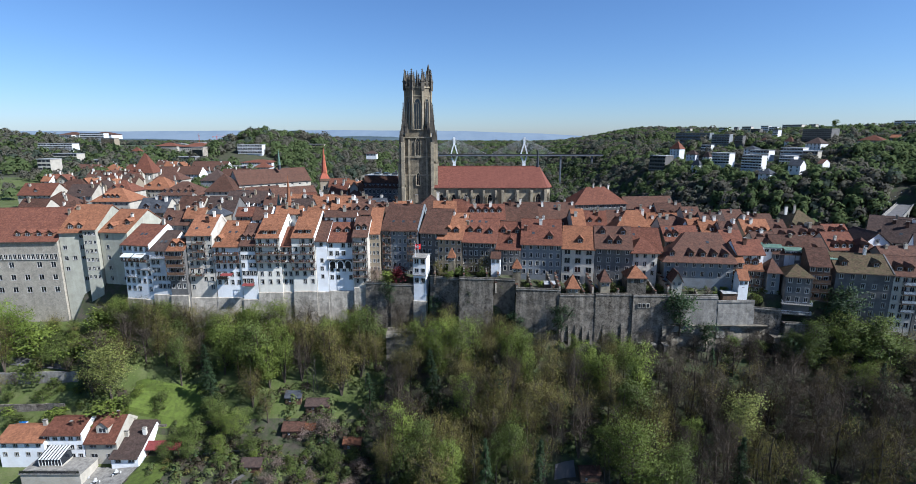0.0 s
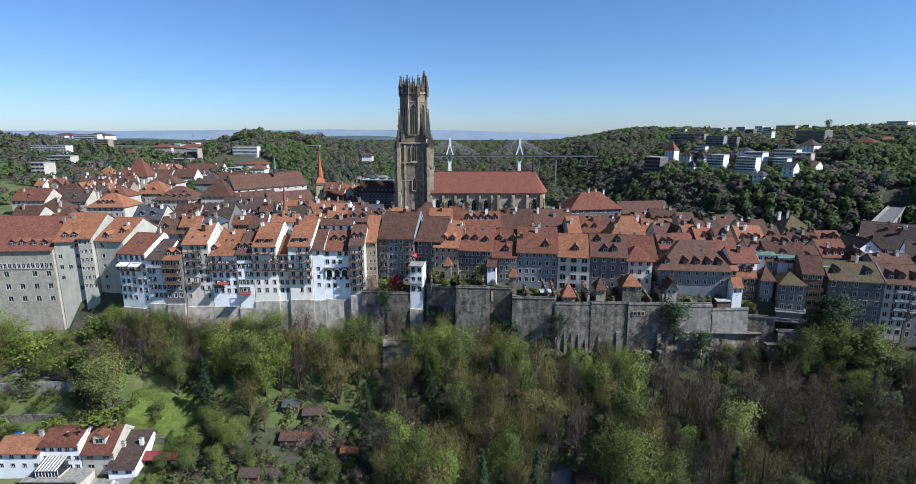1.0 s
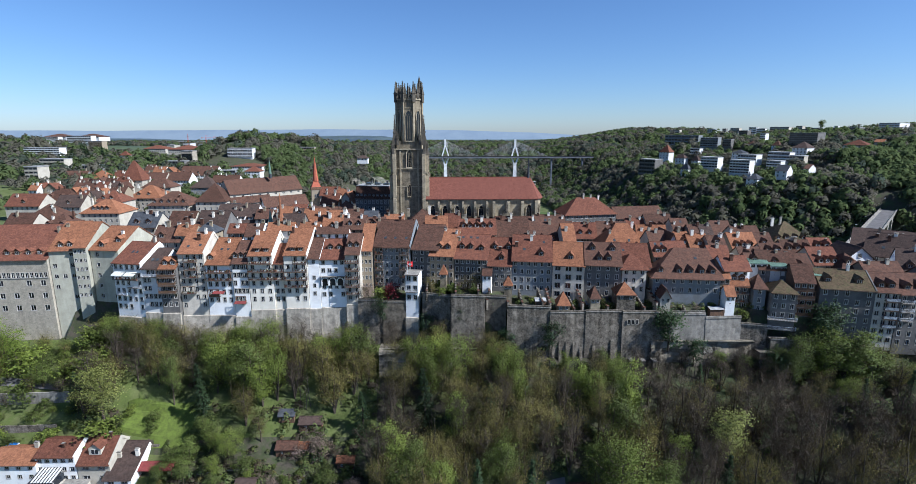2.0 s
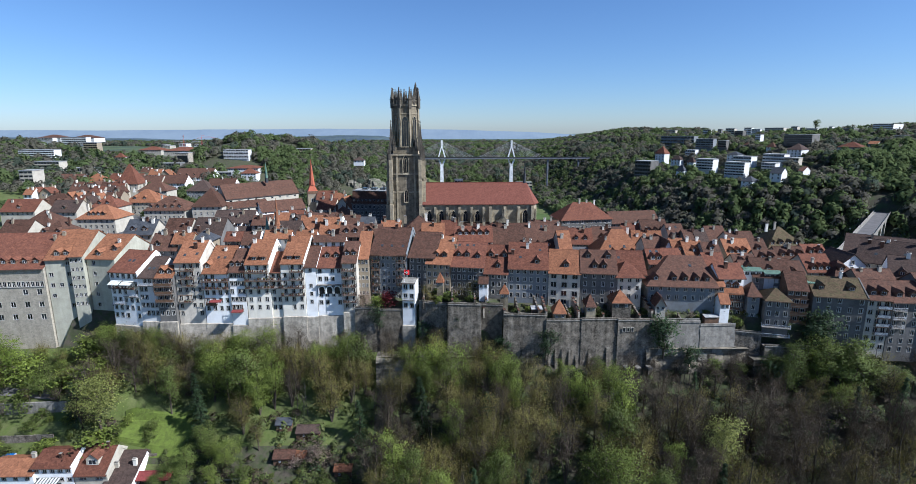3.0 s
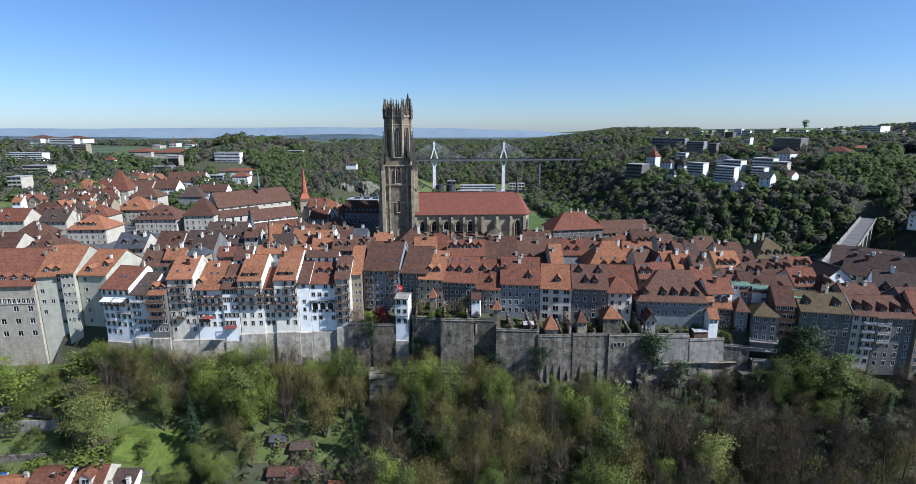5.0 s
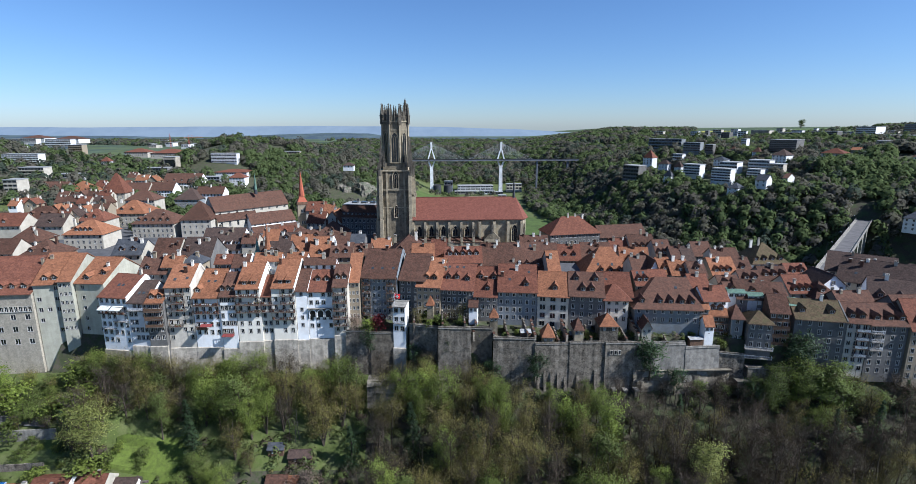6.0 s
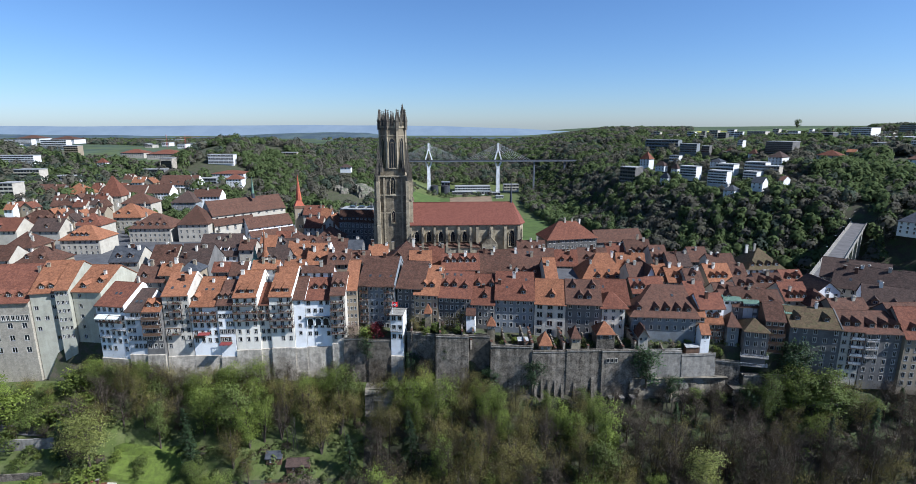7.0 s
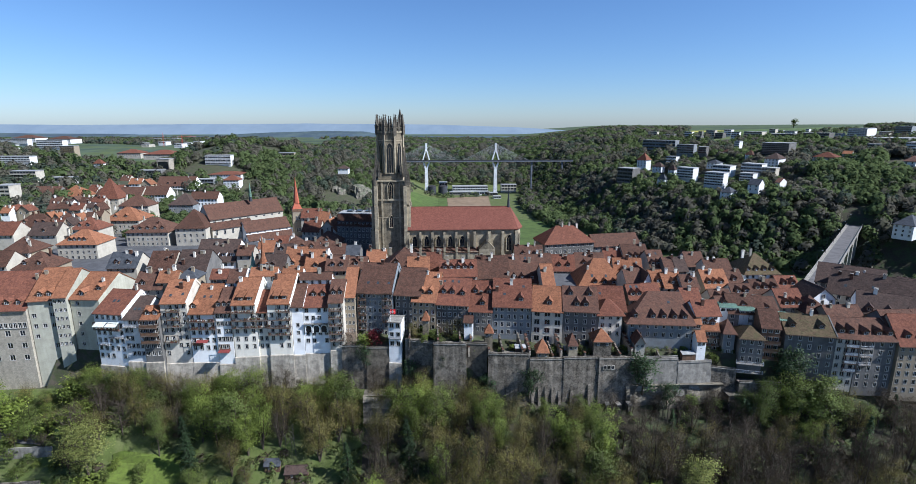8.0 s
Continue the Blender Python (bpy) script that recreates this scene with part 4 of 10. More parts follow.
# ---- houses behind ----
# second and third rows, above the white houses
house((-135.4, 216.9), (-123.4, 216.9), -8.0, 6.0, 11.0, 12.5, 6.3, "side", "plaster_cream", "slate", 4, storeys=1, label="cream plastered old town house with a grey slate roof", dorm=[(0.3, 0.2), (0.7, 0.2)], chim=[(0.5, 0.9)])
house((-109.1, 188.0), (-98.9, 188.0), -8.0, 5.7, 10.5, 11.9, 6.0, "side", "plaster_cream", "tile_brown", 3, storeys=1, label="cream plastered old town house with a brown roof", dorm=[(0.3, 0.2)], chim=[(0.4, 0.9), (0.8, 0.8)])
house((-117.1, 212.4), (-106.8, 212.4), -8.0, 5.7, 12.0, 15.7, 7.8, "side", "plaster_cream", "tile_brown", 3, storeys=1, label="cream plastered old town house with a brown roof", chim=[(0.7, 0.5), (0.9, 0.6)])
house((-105.8, 213.1), (-93.5, 213.1), -8.0, 5.1, 12.0, 17.2, 8.6, "side", "plaster_grey", "tile_dark", 4, storeys=1, label="grey plastered old town house with a dark brown roof", chim=[(0.2, 0.3), (0.7, 0.8)])
house((-100.9, 188.9), (-93.8, 188.9), -8.0, 8.0, 11.0, 7.4, 3.7, "side", "plaster_ochre", "tile_orange", 2, storeys=1, label="ochre plastered old town house with an orange roof", chim=[(0.5, 0.7)])
house((-94.8, 191.5), (-87.8, 191.5), -8.0, 8.5, 11.5, 7.6, 3.8, "hip", "plaster_ochre", "slate", 2, storeys=1, hip=3.5, label="ochre plastered old town house with a grey slate roof")
house((-106.4, 232.4), (-88.4, 232.4), -8.0, 4.2, 12.0, 19.6, 9.8, "side", "plaster_white", "tile_dark", 6, storeys=1, label="white plastered old town house with a dark brown roof", dorm=[(0.3, 0.2), (0.5, 0.2), (0.7, 0.2), (0.9, 0.2)], chim=[(0.7, 0.8)], dkind="shed", dwall="plaster_white")
house((-103.9, 237.9), (-98.2, 237.9), -8.0, 7.5, 12.0, 11.3, 5.7, "side", "plaster_cream", "slate", 2, storeys=1, label="cream plastered old town house with a grey slate roof", sky=[(0.3, 0.5), (0.6, 0.5)])
house((-71.6, 205.5), (-59.2, 205.5), -8.0, 7.0, 12.0, 12.5, 6.2, "side", "plaster_grey", "tile_dark", 4, storeys=1, label="grey plastered old town house with a dark brown roof", dorm=[(0.2, 0.2), (0.6, 0.2)])
house((-61.9, 213.7), (-53.5, 213.7), -8.0, 5.3, 12.5, 18.0, 9.0, "side", "plaster_grey", "tile_orange", 3, storeys=1, label="grey plastered old town house with an orange roof", dorm=[(0.4, 0.15)], chim=[(0.8, 0.6)])
house((-52.4, 209.1), (-43.4, 209.1), -8.0, 5.5, 12.5, 17.6, 8.8, "side", "plaster_white", "tile_orange", 3, storeys=1, label="white plastered old town house with an orange roof", dorm=[(0.5, 0.15)], chim=[(0.3, 0.6), (0.95, 0.8)], par="r")
house((-82.4, 190.9), (-76.0, 190.9), -8.0, 8.5, 11.0, 6.3, 3.1, "side", "plaster_grey", "tile_red", 2, storeys=1, label="grey plastered old town house with a red roof", chim=[(0.5, 0.5)])
house((-75.7, 189.3), (-69.1, 189.3), -8.0, 7.5, 11.0, 8.8, 4.4, "side", "plaster_white", "tile_brown", 2, storeys=1, label="white plastered old town house with a brown roof", par="r", chim=[(0.6, 0.8)])
house((-67.8, 191.1), (-58.1, 191.1), -8.0, 9.3, 11.5, 5.5, 2.7, "side", "plaster_white", "tile_orange", 3, storeys=1, label="white plastered old town house with an orange roof", chim=[(0.4, 0.6), (0.8, 0.6)])
house((-56.0, 191.3), (-48.7, 191.3), -8.0, 9.3, 11.5, 5.5, 2.8, "side", "plaster_white", "tile_orange", 2, storeys=1, label="white plastered old town house with an orange roof", chim=[(0.8, 0.6)])
house((-48.5, 187.0), (-37.0, 187.0), -8.0, 8.9, 10.5, 4.1, 2.1, "side", "plaster_white", "tile_brown", 4, storeys=1, label="white plastered old town house with a brown roof")
house((-42.7, 204.8), (-33.8, 204.8), -8.0, 7.1, 11.5, 11.1, 5.5, "side", "plaster_ochre", "tile_brown", 3, storeys=1, label="ochre plastered old town house with a brown roof", dorm=[(0.3, 0.2), (0.7, 0.2)], chim=[(0.2, 0.8)])
house((-61.7, 267.7), (-47.5, 267.7), -8.0, 3.5, 9.0, 13.6, 6.8, "hip", "plaster_ochre", "tile_brown", 5, storeys=3, hip=6.8, label="ochre plastered old town house with a brown roof", chim=[(0.3, 0.8)], dorm=[(0.5, 0.2)])
house((-79.0, 257.7), (-71.8, 257.7), -8.0, 5.2, 9.0, 9.4, 4.7, "side", "plaster_grey", "tile_red", 2, storeys=1, label="grey plastered old town house with a red roof", dorm=[(0.5, 0.2)])
house((-72.1, 259.1), (-66.3, 259.1), -8.0, 5.4, 9.0, 8.9, 4.5, "hip", "plaster_cream", "tile_brown", 2, storeys=1, hip=2.9, label="cream plastered old town house with a brown roof")
house((-64.1, 242.0), (-53.2, 242.0), -8.0, 6.5, 10.0, 8.8, 4.4, "side", "plaster_grey", "tile_brown", 4, storeys=1, label="grey plastered old town house with a brown roof", dorm=[(0.3, 0.2), (0.7, 0.2)])
house((-71.1, 233.6), (-63.2, 233.6), -8.0, 7.5, 10.5, 7.4, 3.7, "side", "plaster_cream", "tile_dark", 3, storeys=1, label="cream plastered old town house with a dark brown roof", dorm=[(0.4, 0.2)])
house((-81.8, 242.5), (-74.3, 242.5), -8.0, 6.0, 10.0, 9.9, 5.0, "side", "plaster_grey", "tile_orange", 2, storeys=1, label="grey plastered old town house with an orange roof", chim=[(0.3, 0.8)])
house((-51.5, 234.1), (-39.6, 234.1), -8.0, 6.6, 10.0, 8.5, 4.3, "side", "plaster_grey", "tile_brown", 4, storeys=1, label="grey plastered old town house with a brown roof", chim=[(0.3, 0.8), (0.8, 0.7)])
house((-39.6, 233.7), (-33.0, 233.7), -8.0, 6.0, 9.0, 12.0, 6.0, "side", "plaster_grey", "slate", 2, storeys=1, label="grey plastered old town house with a grey slate roof")
house((-34.0, 207.6), (-26.4, 207.6), -8.0, 7.1, 10.5, 8.4, 4.2, "side", "plaster_cream", "tile_brown", 2, storeys=1, label="cream plastered old town house with a brown roof", dorm=[(0.4, 0.2)], chim=[(0.7, 0.6)])
house((-87.3, 231.7), (-80.4, 231.7), -8.0, 7.2, 10.5, 8.4, 4.2, "side", "plaster_cream", "tile_brown", 2, storeys=1, label="cream plastered old town house with a brown roof", chim=[(0.5, 0.8)])
# in front of the cathedral
house((-29.0, 226.3), (-20.4, 226.3), -8.0, 4.0, 8.5, 11.3, 5.7, "side", "plaster_cream", "tile_orange", 3, storeys=1, label="cream plastered old town house with an orange roof", chim=[(0.9, 0.9), (0.2, 0.9)])
house((-19.7, 209.3), (-3.0, 209.3), -8.0, 5.9, 13.0, 17.8, 8.9, "hip", "plaster_grey", "tile_brown", 6, storeys=1, hip=8.3, label="grey plastered old town house with a brown roof", dorm=[(0.3, 0.2), (0.65, 0.2)])
house((-1.8, 206.6), (4.5, 206.6), -8.0, 5.5, 11.5, 15.1, 7.6, "side", "plaster_cream", "tile_red", 2, storeys=1, label="cream plastered old town house with a red roof", chim=[(0.9, 0.9)])
house((3.3, 197.0), (18.1, 197.0), -8.0, 6.2, 11.0, 12.1, 6.0, "side", "plaster_cream", "tile_red", 5, storeys=1, label="cream plastered old town house with a red roof", dorm=[(0.15, 0.4), (0.32, 0.4), (0.5, 0.4), (0.68, 0.4), (0.86, 0.4)], chim=[(0.2, 1.0)])
house((18.4, 200.4), (31.7, 200.4), -8.0, 4.2, 11.0, 17.0, 8.5, "side", "plaster_grey", "tile_brown", 5, storeys=1, label="grey plastered old town house with a brown roof", chim=[(0.95, 0.1), (0.5, 0.9)])
house((31.6, 201.3), (47.3, 201.3), -8.0, 1.9, 10.5, 21.4, 10.7, "side", "plaster_cream", "tile_brown", 6, storeys=1, label="cream plastered old town house with a brown roof", dorm=[(0.15, 0.08), (0.35, 0.08), (0.6, 0.08), (0.85, 0.08)], sky=[(0.2, 0.8), (0.5, 0.8)], chim=[(0.95, 0.9)])
house((43.6, 192.7), (48.3, 192.7), -8.0, 3.3, 9.5, 15.4, 7.7, "side", "plaster_cream", "tile_orange", 2, storeys=1, label="cream plastered old town house with an orange roof")
house((-9.5, 198.0), (-0.8, 198.0), -8.0, 6.6, 12.0, 13.5, 6.7, "side", "plaster_cream", "tile_orange", 3, storeys=1, label="cream plastered old town house with an orange roof", chim=[(0.5, 0.8)])
# the long house, the orange hipped roof and the roofs towards the bridge
house((80.0, 201.0), (86.9, 201.0), -8.0, 1.1, 5.5, 11.0, 5.5, "side", "plaster_cream", "tile_brown", 2, storeys=1, label="cream plastered old town house with a brown roof", chim=[(0.5, 0.8)])
house((85.5, 199.1), (90.6, 199.1), -8.0, -0.2, 5.5, 14.1, 7.1, "front", "plaster_white", "tile_brown", 2, storeys=1, label="white plastered old town house with a brown roof", gwin=True)
house((89.6, 197.0), (95.0, 197.0), -8.0, 0.5, 5.5, 12.6, 6.3, "side", "plaster_cream", "tile_orange", 2, storeys=1, label="cream plastered old town house with an orange roof", dorm=[(0.5, 0.2)])
house((95.3, 242.8), (107.9, 242.8), -8.0, -1.4, 5.2, 16.5, 8.3, "side", "plaster_cream", "tile_brown", 4, storeys=1, label="cream plastered old town house with a brown roof", dorm=[(0.25, 0.2), (0.5, 0.2), (0.75, 0.2)])
house((103.2, 231.6), (110.8, 231.6), -8.0, -1.1, 5.0, 15.2, 7.6, "side", "plaster_cream", "tile_brown", 2, storeys=1, label="cream plastered old town house with a brown roof", dorm=[(0.2, 0.1), (0.5, 0.1), (0.8, 0.1)], sky=[(0.6, 0.7)])
house((107.9, 225.3), (113.5, 225.3), -8.0, -1.3, 3.5, 12.0, 6.0, "side", "plaster_grey", "tile_brown", 2, storeys=1, label="grey plastered old town house with a brown roof")
house((112.8, 225.0), (118.3, 225.0), -8.0, -1.3, 3.5, 12.0, 6.0, "side", "plaster_grey", "tile_dark", 2, storeys=1, label="grey plastered old town house with a dark brown roof")
house((122.4, 233.7), (131.3, 233.7), -8.0, -1.6, 3.6, 13.1, 6.6, "side", "plaster_blue", "tile_brown", 3, storeys=2, label="blue-grey plastered old town house with a brown roof")
house((125.0, 222.3), (137.1, 222.3), -8.0, 0.1, 3.6, 8.8, 4.4, "side", "plaster_cream", "tile_brown", 4, storeys=1, label="cream plastered old town house with a brown roof", chim=[(0.2, 0.9)])
house((72.9, 179.2), (78.6, 179.2), -8.0, 1.5, 5.5, 10.1, 5.0, "side", "plaster_ochre", "tile_red", 2, storeys=1, label="ochre plastered old town house with a red roof", dorm=[(0.3, 0.2), (0.7, 0.2)], sky=[(0.3, 0.7), (0.7, 0.7)])
house((79.3, 181.6), (85.6, 181.6), -8.0, 2.6, 5.5, 7.4, 3.7, "side", "plaster_grey", "tile_red", 2, storeys=1, label="grey plastered old town house with a red roof")
house((93.8, 195.5), (101.5, 195.5), -8.0, 0.4, 5.0, 11.6, 5.8, "side", "plaster_cream", "tile_orange", 2, storeys=1, label="cream plastered old town house with an orange roof", dorm=[(0.5, 0.2)], chim=[(0.3, 0.9)])
house((99.9, 192.3), (106.6, 192.3), -8.0, 0.8, 5.0, 10.5, 5.3, "side", "plaster_cream", "tile_brown", 2, storeys=1, label="cream plastered old town house with a brown roof", dorm=[(0.5, 0.4)], chim=[(0.8, 0.9)])
house((92.6, 177.3), (99.7, 177.3), -8.0, 0.8, 4.5, 9.2, 4.6, "side", "plaster_cream", "tile_red", 2, storeys=1, label="cream plastered old town house with a red roof", chim=[(0.5, 0.8)])
house((92.4, 168.0), (101.5, 168.0), -8.0, -0.4, 3.0, 8.6, 4.3, "side", "plaster_white", "tile_red", 3, storeys=1, over=1.1, label="white plastered old town house with a red roof", chim=[(0.4, 0.6)], dwall="plaster_white")
house((112.7, 199.0), (123.2, 199.0), -8.0, -1.4, 4.5, 14.7, 7.3, "side", "plaster_ochre", "tile_orange", 4, storeys=1, label="ochre plastered old town house with an orange roof", dorm=[(0.2, 0.2), (0.45, 0.2), (0.7, 0.2)], chim=[(0.4, 0.8)])
house((103.5, 177.0), (111.3, 177.0), -8.0, 0.5, 4.0, 8.8, 4.4, "side", "plaster_cream", "tile_brown", 2, storeys=1, label="cream plastered old town house with a brown roof", dorm=[(0.3, 0.2), (0.7, 0.2)], chim=[(0.5, 0.9)])
house((145.5, 225.1), (162.5, 225.1), -9.3, -3.3, 4.4, 16.3, 8.1, "hip", "plaster_white", "tile_moss", 6, storeys=3, hip=8.1, label="white plastered old town house with a mossy brown roof", dorm=[(0.12, 0.1), (0.35, 0.1), (0.58, 0.1), (0.8, 0.1)])
house((122.5, 200.6), (130.3, 200.6), -8.0, -0.5, 4.3, 12.0, 6.0, "side", "plaster_grey", "tile_brown", 3, storeys=1, label="grey plastered old town house with a brown roof", dorm=[(0.5, 0.2)])
house((139.5, 192.5), (148.3, 192.5), -8.0, 0.3, 4.0, 9.3, 4.6, "side", "plaster_grey", "tile_red", 3, storeys=1, label="grey plastered old town house with a red roof", dorm=[(0.3, 0.2), (0.7, 0.2)])
house((128.1, 174.8), (137.9, 174.8), -8.0, -0.8, 4.0, 11.9, 6.0, "side", "plaster_cream", "tile_red", 3, storeys=1, label="cream plastered old town house with a red roof", dorm=[(0.25, 0.05), (0.5, 0.05), (0.75, 0.05)], chim=[(0.3, 0.4)])
house((114.9, 169.2), (124.4, 169.2), -8.0, -1.6, 3.0, 11.4, 5.7, "side", "plaster_grey", "tile_brown", 3, storeys=1, label="grey plastered old town house with a brown roof", dorm=[(0.5, 0.2)], chim=[(0.2, 0.9)])
house((108.4, 170.7), (115.8, 170.7), -8.0, -0.7, 3.0, 9.2, 4.6, "side", "plaster_cream", "tile_brown", 2, storeys=1, label="cream plastered old town house with a brown roof", dorm=[(0.5, 0.2)], chim=[(0.7, 0.8)])
house((103.2, 172.3), (109.3, 172.3), -8.0, -0.2, 3.0, 8.1, 4.0, "side", "plaster_grey", "tile_brown", 2, storeys=1, label="grey plastered old town house with a brown roof", dorm=[(0.4, 0.2)])
house((114.9, 183.2), (123.0, 183.2), -8.0, 0.7, 4.0, 8.3, 4.2, "side", "plaster_cream", "tile_brown", 3, storeys=1, label="cream plastered old town house with a brown roof", dorm=[(0.3, 0.2), (0.7, 0.2)])
house((125.7, 187.6), (136.6, 187.6), -8.0, 0.4, 4.2, 9.4, 4.7, "side", "plaster_grey", "tile_brown", 4, storeys=1, label="grey plastered old town house with a brown roof", dorm=[(0.2, 0.2), (0.5, 0.2), (0.8, 0.2)])
house((134.7, 170.3), (143.5, 170.3), -8.0, -1.5, 3.0, 11.2, 5.6, "hip", "plaster_cream", "tile_brown", 3, storeys=1, hip=4.4, label="cream plastered old town house with a brown roof", dorm=[(0.4, 0.3)])
house((139.0, 164.5), (151.9, 164.5), -8.0, -2.0, 1.5, 8.9, 4.4, "side", "plaster_ochre", "tile_brown", 4, storeys=1, label="ochre plastered old town house with a brown roof", chim=[(0.2, 0.8), (0.7, 0.8)])
house((143.1, 179.9), (153.1, 179.9), -8.0, -0.1, 4.0, 11.7, 5.9, "front", "plaster_white", "tile_dark", 3, storeys=1, label="white plastered old town house with a dark brown roof", gwin=True)
house((164.0, 205.0), (182.0, 190.0), -8.0, -0.8, 5.2, 21.4, 10.7, "side", "plaster_grey", "tile_dark", 8, storeys=2, label="grey plastered old town house with a dark brown roof", sky=[(0.5, 0.3)])
house((159.0, 192.0), (180.0, 172.5), -8.0, -1.2, 6.0, 20.0, 10.0, "side", "plaster_cream", "tile_dark", 10, storeys=2, label="cream plastered old town house with a dark brown roof", sky=[(0.2, 0.3), (0.5, 0.4)], chim=[(0.3, 0.9), (0.6, 0.9)])
house((152.5, 169.0), (167.5, 158.5), -8.0, -1.2, 4.5, 19.1, 9.5, "side", "plaster_white", "tile_dark", 6, storeys=1, label="white plastered old town house with a dark brown roof", dorm=[(0.2, 0.1), (0.5, 0.1), (0.8, 0.1)], chim=[(0.3, 0.9)])
house((178.0, 182.0), (193.0, 167.0), -8.0, -2.0, 5.0, 23.3, 11.7, "side", "plaster_ochre", "tile_dark", 7, storeys=1, label="ochre plastered old town house with a dark brown roof", chim=[(0.3, 0.9)])
house((153.4, 156.6), (170.0, 156.6), -8.2, -2.2, 2.0, 10.6, 5.3, "side", "plaster_grey", "tile_brown", 6, storeys=1, label="grey plastered old town house with a brown roof", dorm=[(0.3, 0.2), (0.7, 0.2)])
# the upper town
house((-253.9, 323.8), (-231.8, 323.8), -8.0, 3.8, 10.0, 15.6, 7.8, "hip", "plaster_cream", "tile_brown", 8, storeys=1, hip=7.8, label="cream plastered old town house with a brown roof", dorm=[(0.3, 0.2), (0.6, 0.2), (0.8, 0.2)], chim=[(0.4, 0.9)])
house((-226.9, 299.4), (-211.7, 299.4), -8.0, 3.3, 9.0, 14.3, 7.2, "side", "plaster_cream", "tile_dark", 5, storeys=1, label="cream plastered old town house with a dark brown roof", dorm=[(0.5, 0.2)])
house((-211.8, 260.1), (-198.1, 260.1), -8.0, 2.7, 9.0, 15.7, 7.9, "hip", "plaster_ochre", "tile_brown", 5, storeys=1, hip=6.9, label="ochre plastered old town house with a brown roof", chim=[(0.7, 0.8)])
house((-183.9, 230.2), (-168.7, 230.2), -8.0, 2.4, 8.5, 15.3, 7.6, "hip", "plaster_ochre", "tile_brown", 5, storeys=1, hip=7.6, label="ochre plastered old town house with a brown roof", dorm=[(0.3, 0.2), (0.7, 0.2)])
house((-252.4, 296.9), (-233.1, 296.9), -8.0, 4.1, 10.0, 14.8, 7.4, "side", "plaster_cream", "tile_red", 7, storeys=1, label="cream plastered old town house with a red roof", dorm=[(0.5, 0.2)])
house((-198.4, 230.3), (-186.2, 230.3), -8.0, 3.9, 9.0, 12.7, 6.3, "side", "plaster_cream", "tile_brown", 4, storeys=1, label="cream plastered old town house with a brown roof")
house((-194.2, 273.9), (-174.3, 273.9), -8.0, 3.4, 9.5, 16.4, 8.2, "hip", "plaster_cream", "tile_orange", 7, storeys=3, hip=8.2, label="cream plastered old town house with an orange roof", dorm=[(0.3, 0.2), (0.42, 0.2), (0.54, 0.2), (0.66, 0.2)], chim=[(0.1, 0.9)])
house((-206.9, 304.4), (-191.4, 304.4), -8.0, 5.4, 11.0, 14.0, 7.0, "hip", "plaster_cream", "tile_red", 5, storeys=1, hip=7.0, label="cream plastered old town house with a red roof", dorm=[(0.3, 0.2), (0.6, 0.2)])
house((-217.7, 353.6), (-195.4, 353.6), -8.0, 1.5, 9.0, 20.0, 10.0, "hip", "plaster_cream", "tile_orange", 8, storeys=4, hip=10.0, label="cream plastered old town house with an orange roof", dorm=[(0.3, 0.2), (0.6, 0.2)])
house((-235.5, 402.5), (-214.0, 402.5), -8.0, 3.9, 10.0, 15.2, 7.6, "hip", "plaster_cream", "tile_brown", 9, storeys=3, hip=7.6, label="cream plastered old town house with a brown roof")
house((-176.9, 305.4), (-153.2, 305.4), -8.0, 3.1, 10.0, 19.7, 9.8, "hip", "plaster_cream", "tile_brown", 9, storeys=3, hip=9.8, label="cream plastered old town house with a brown roof", dorm=[(0.15, 0.15), (0.32, 0.15), (0.5, 0.15), (0.68, 0.15), (0.85, 0.15)])
house((-339.5, 454.0), (-314.5, 454.0), -8.0, 5.5, 12.0, 16.2, 8.1, "side", "plaster_grey", "tile_brown", 9, storeys=1, label="grey plastered old town house with a brown roof")
house((-318.4, 459.3), (-298.2, 459.3), -8.0, 3.7, 12.0, 20.8, 10.4, "hip", "plaster_cream", "tile_orange", 7, storeys=1, hip=10.1, label="cream plastered old town house with an orange roof")
house((-275.8, 470.8), (-255.4, 470.8), -8.0, 1.8, 9.0, 18.0, 9.0, "side", "plaster_cream", "tile_brown", 7, storeys=1, label="cream plastered old town house with a brown roof")
house((-256.5, 475.2), (-235.3, 475.2), -8.0, 2.6, 9.0, 15.9, 8.0, "side", "plaster_white", "tile_brown", 8, storeys=3, label="white plastered old town house with a brown roof")
house((-288.4, 562.9), (-250.0, 562.9), -8.0, 0.2, 9.0, 21.9, 10.9, "side", "plaster_white", "tile_brown", 14, storeys=2, label="white plastered old town house with a brown roof", dorm=[(0.3, 0.2), (0.5, 0.2), (0.7, 0.2)])
house((-206.9, 418.7), (-188.0, 418.7), -8.0, 2.0, 10.0, 20.0, 10.0, "hip", "plaster_blue", "tile_dark", 7, storeys=3, hip=9.5, label="blue-grey plastered old town house with a dark brown roof")
house((-194.5, 429.1), (-172.8, 429.1), -8.0, 5.1, 10.0, 12.3, 6.2, "side", "plaster_white", "tile_brown", 8, storeys=2, label="white plastered old town house with a brown roof")
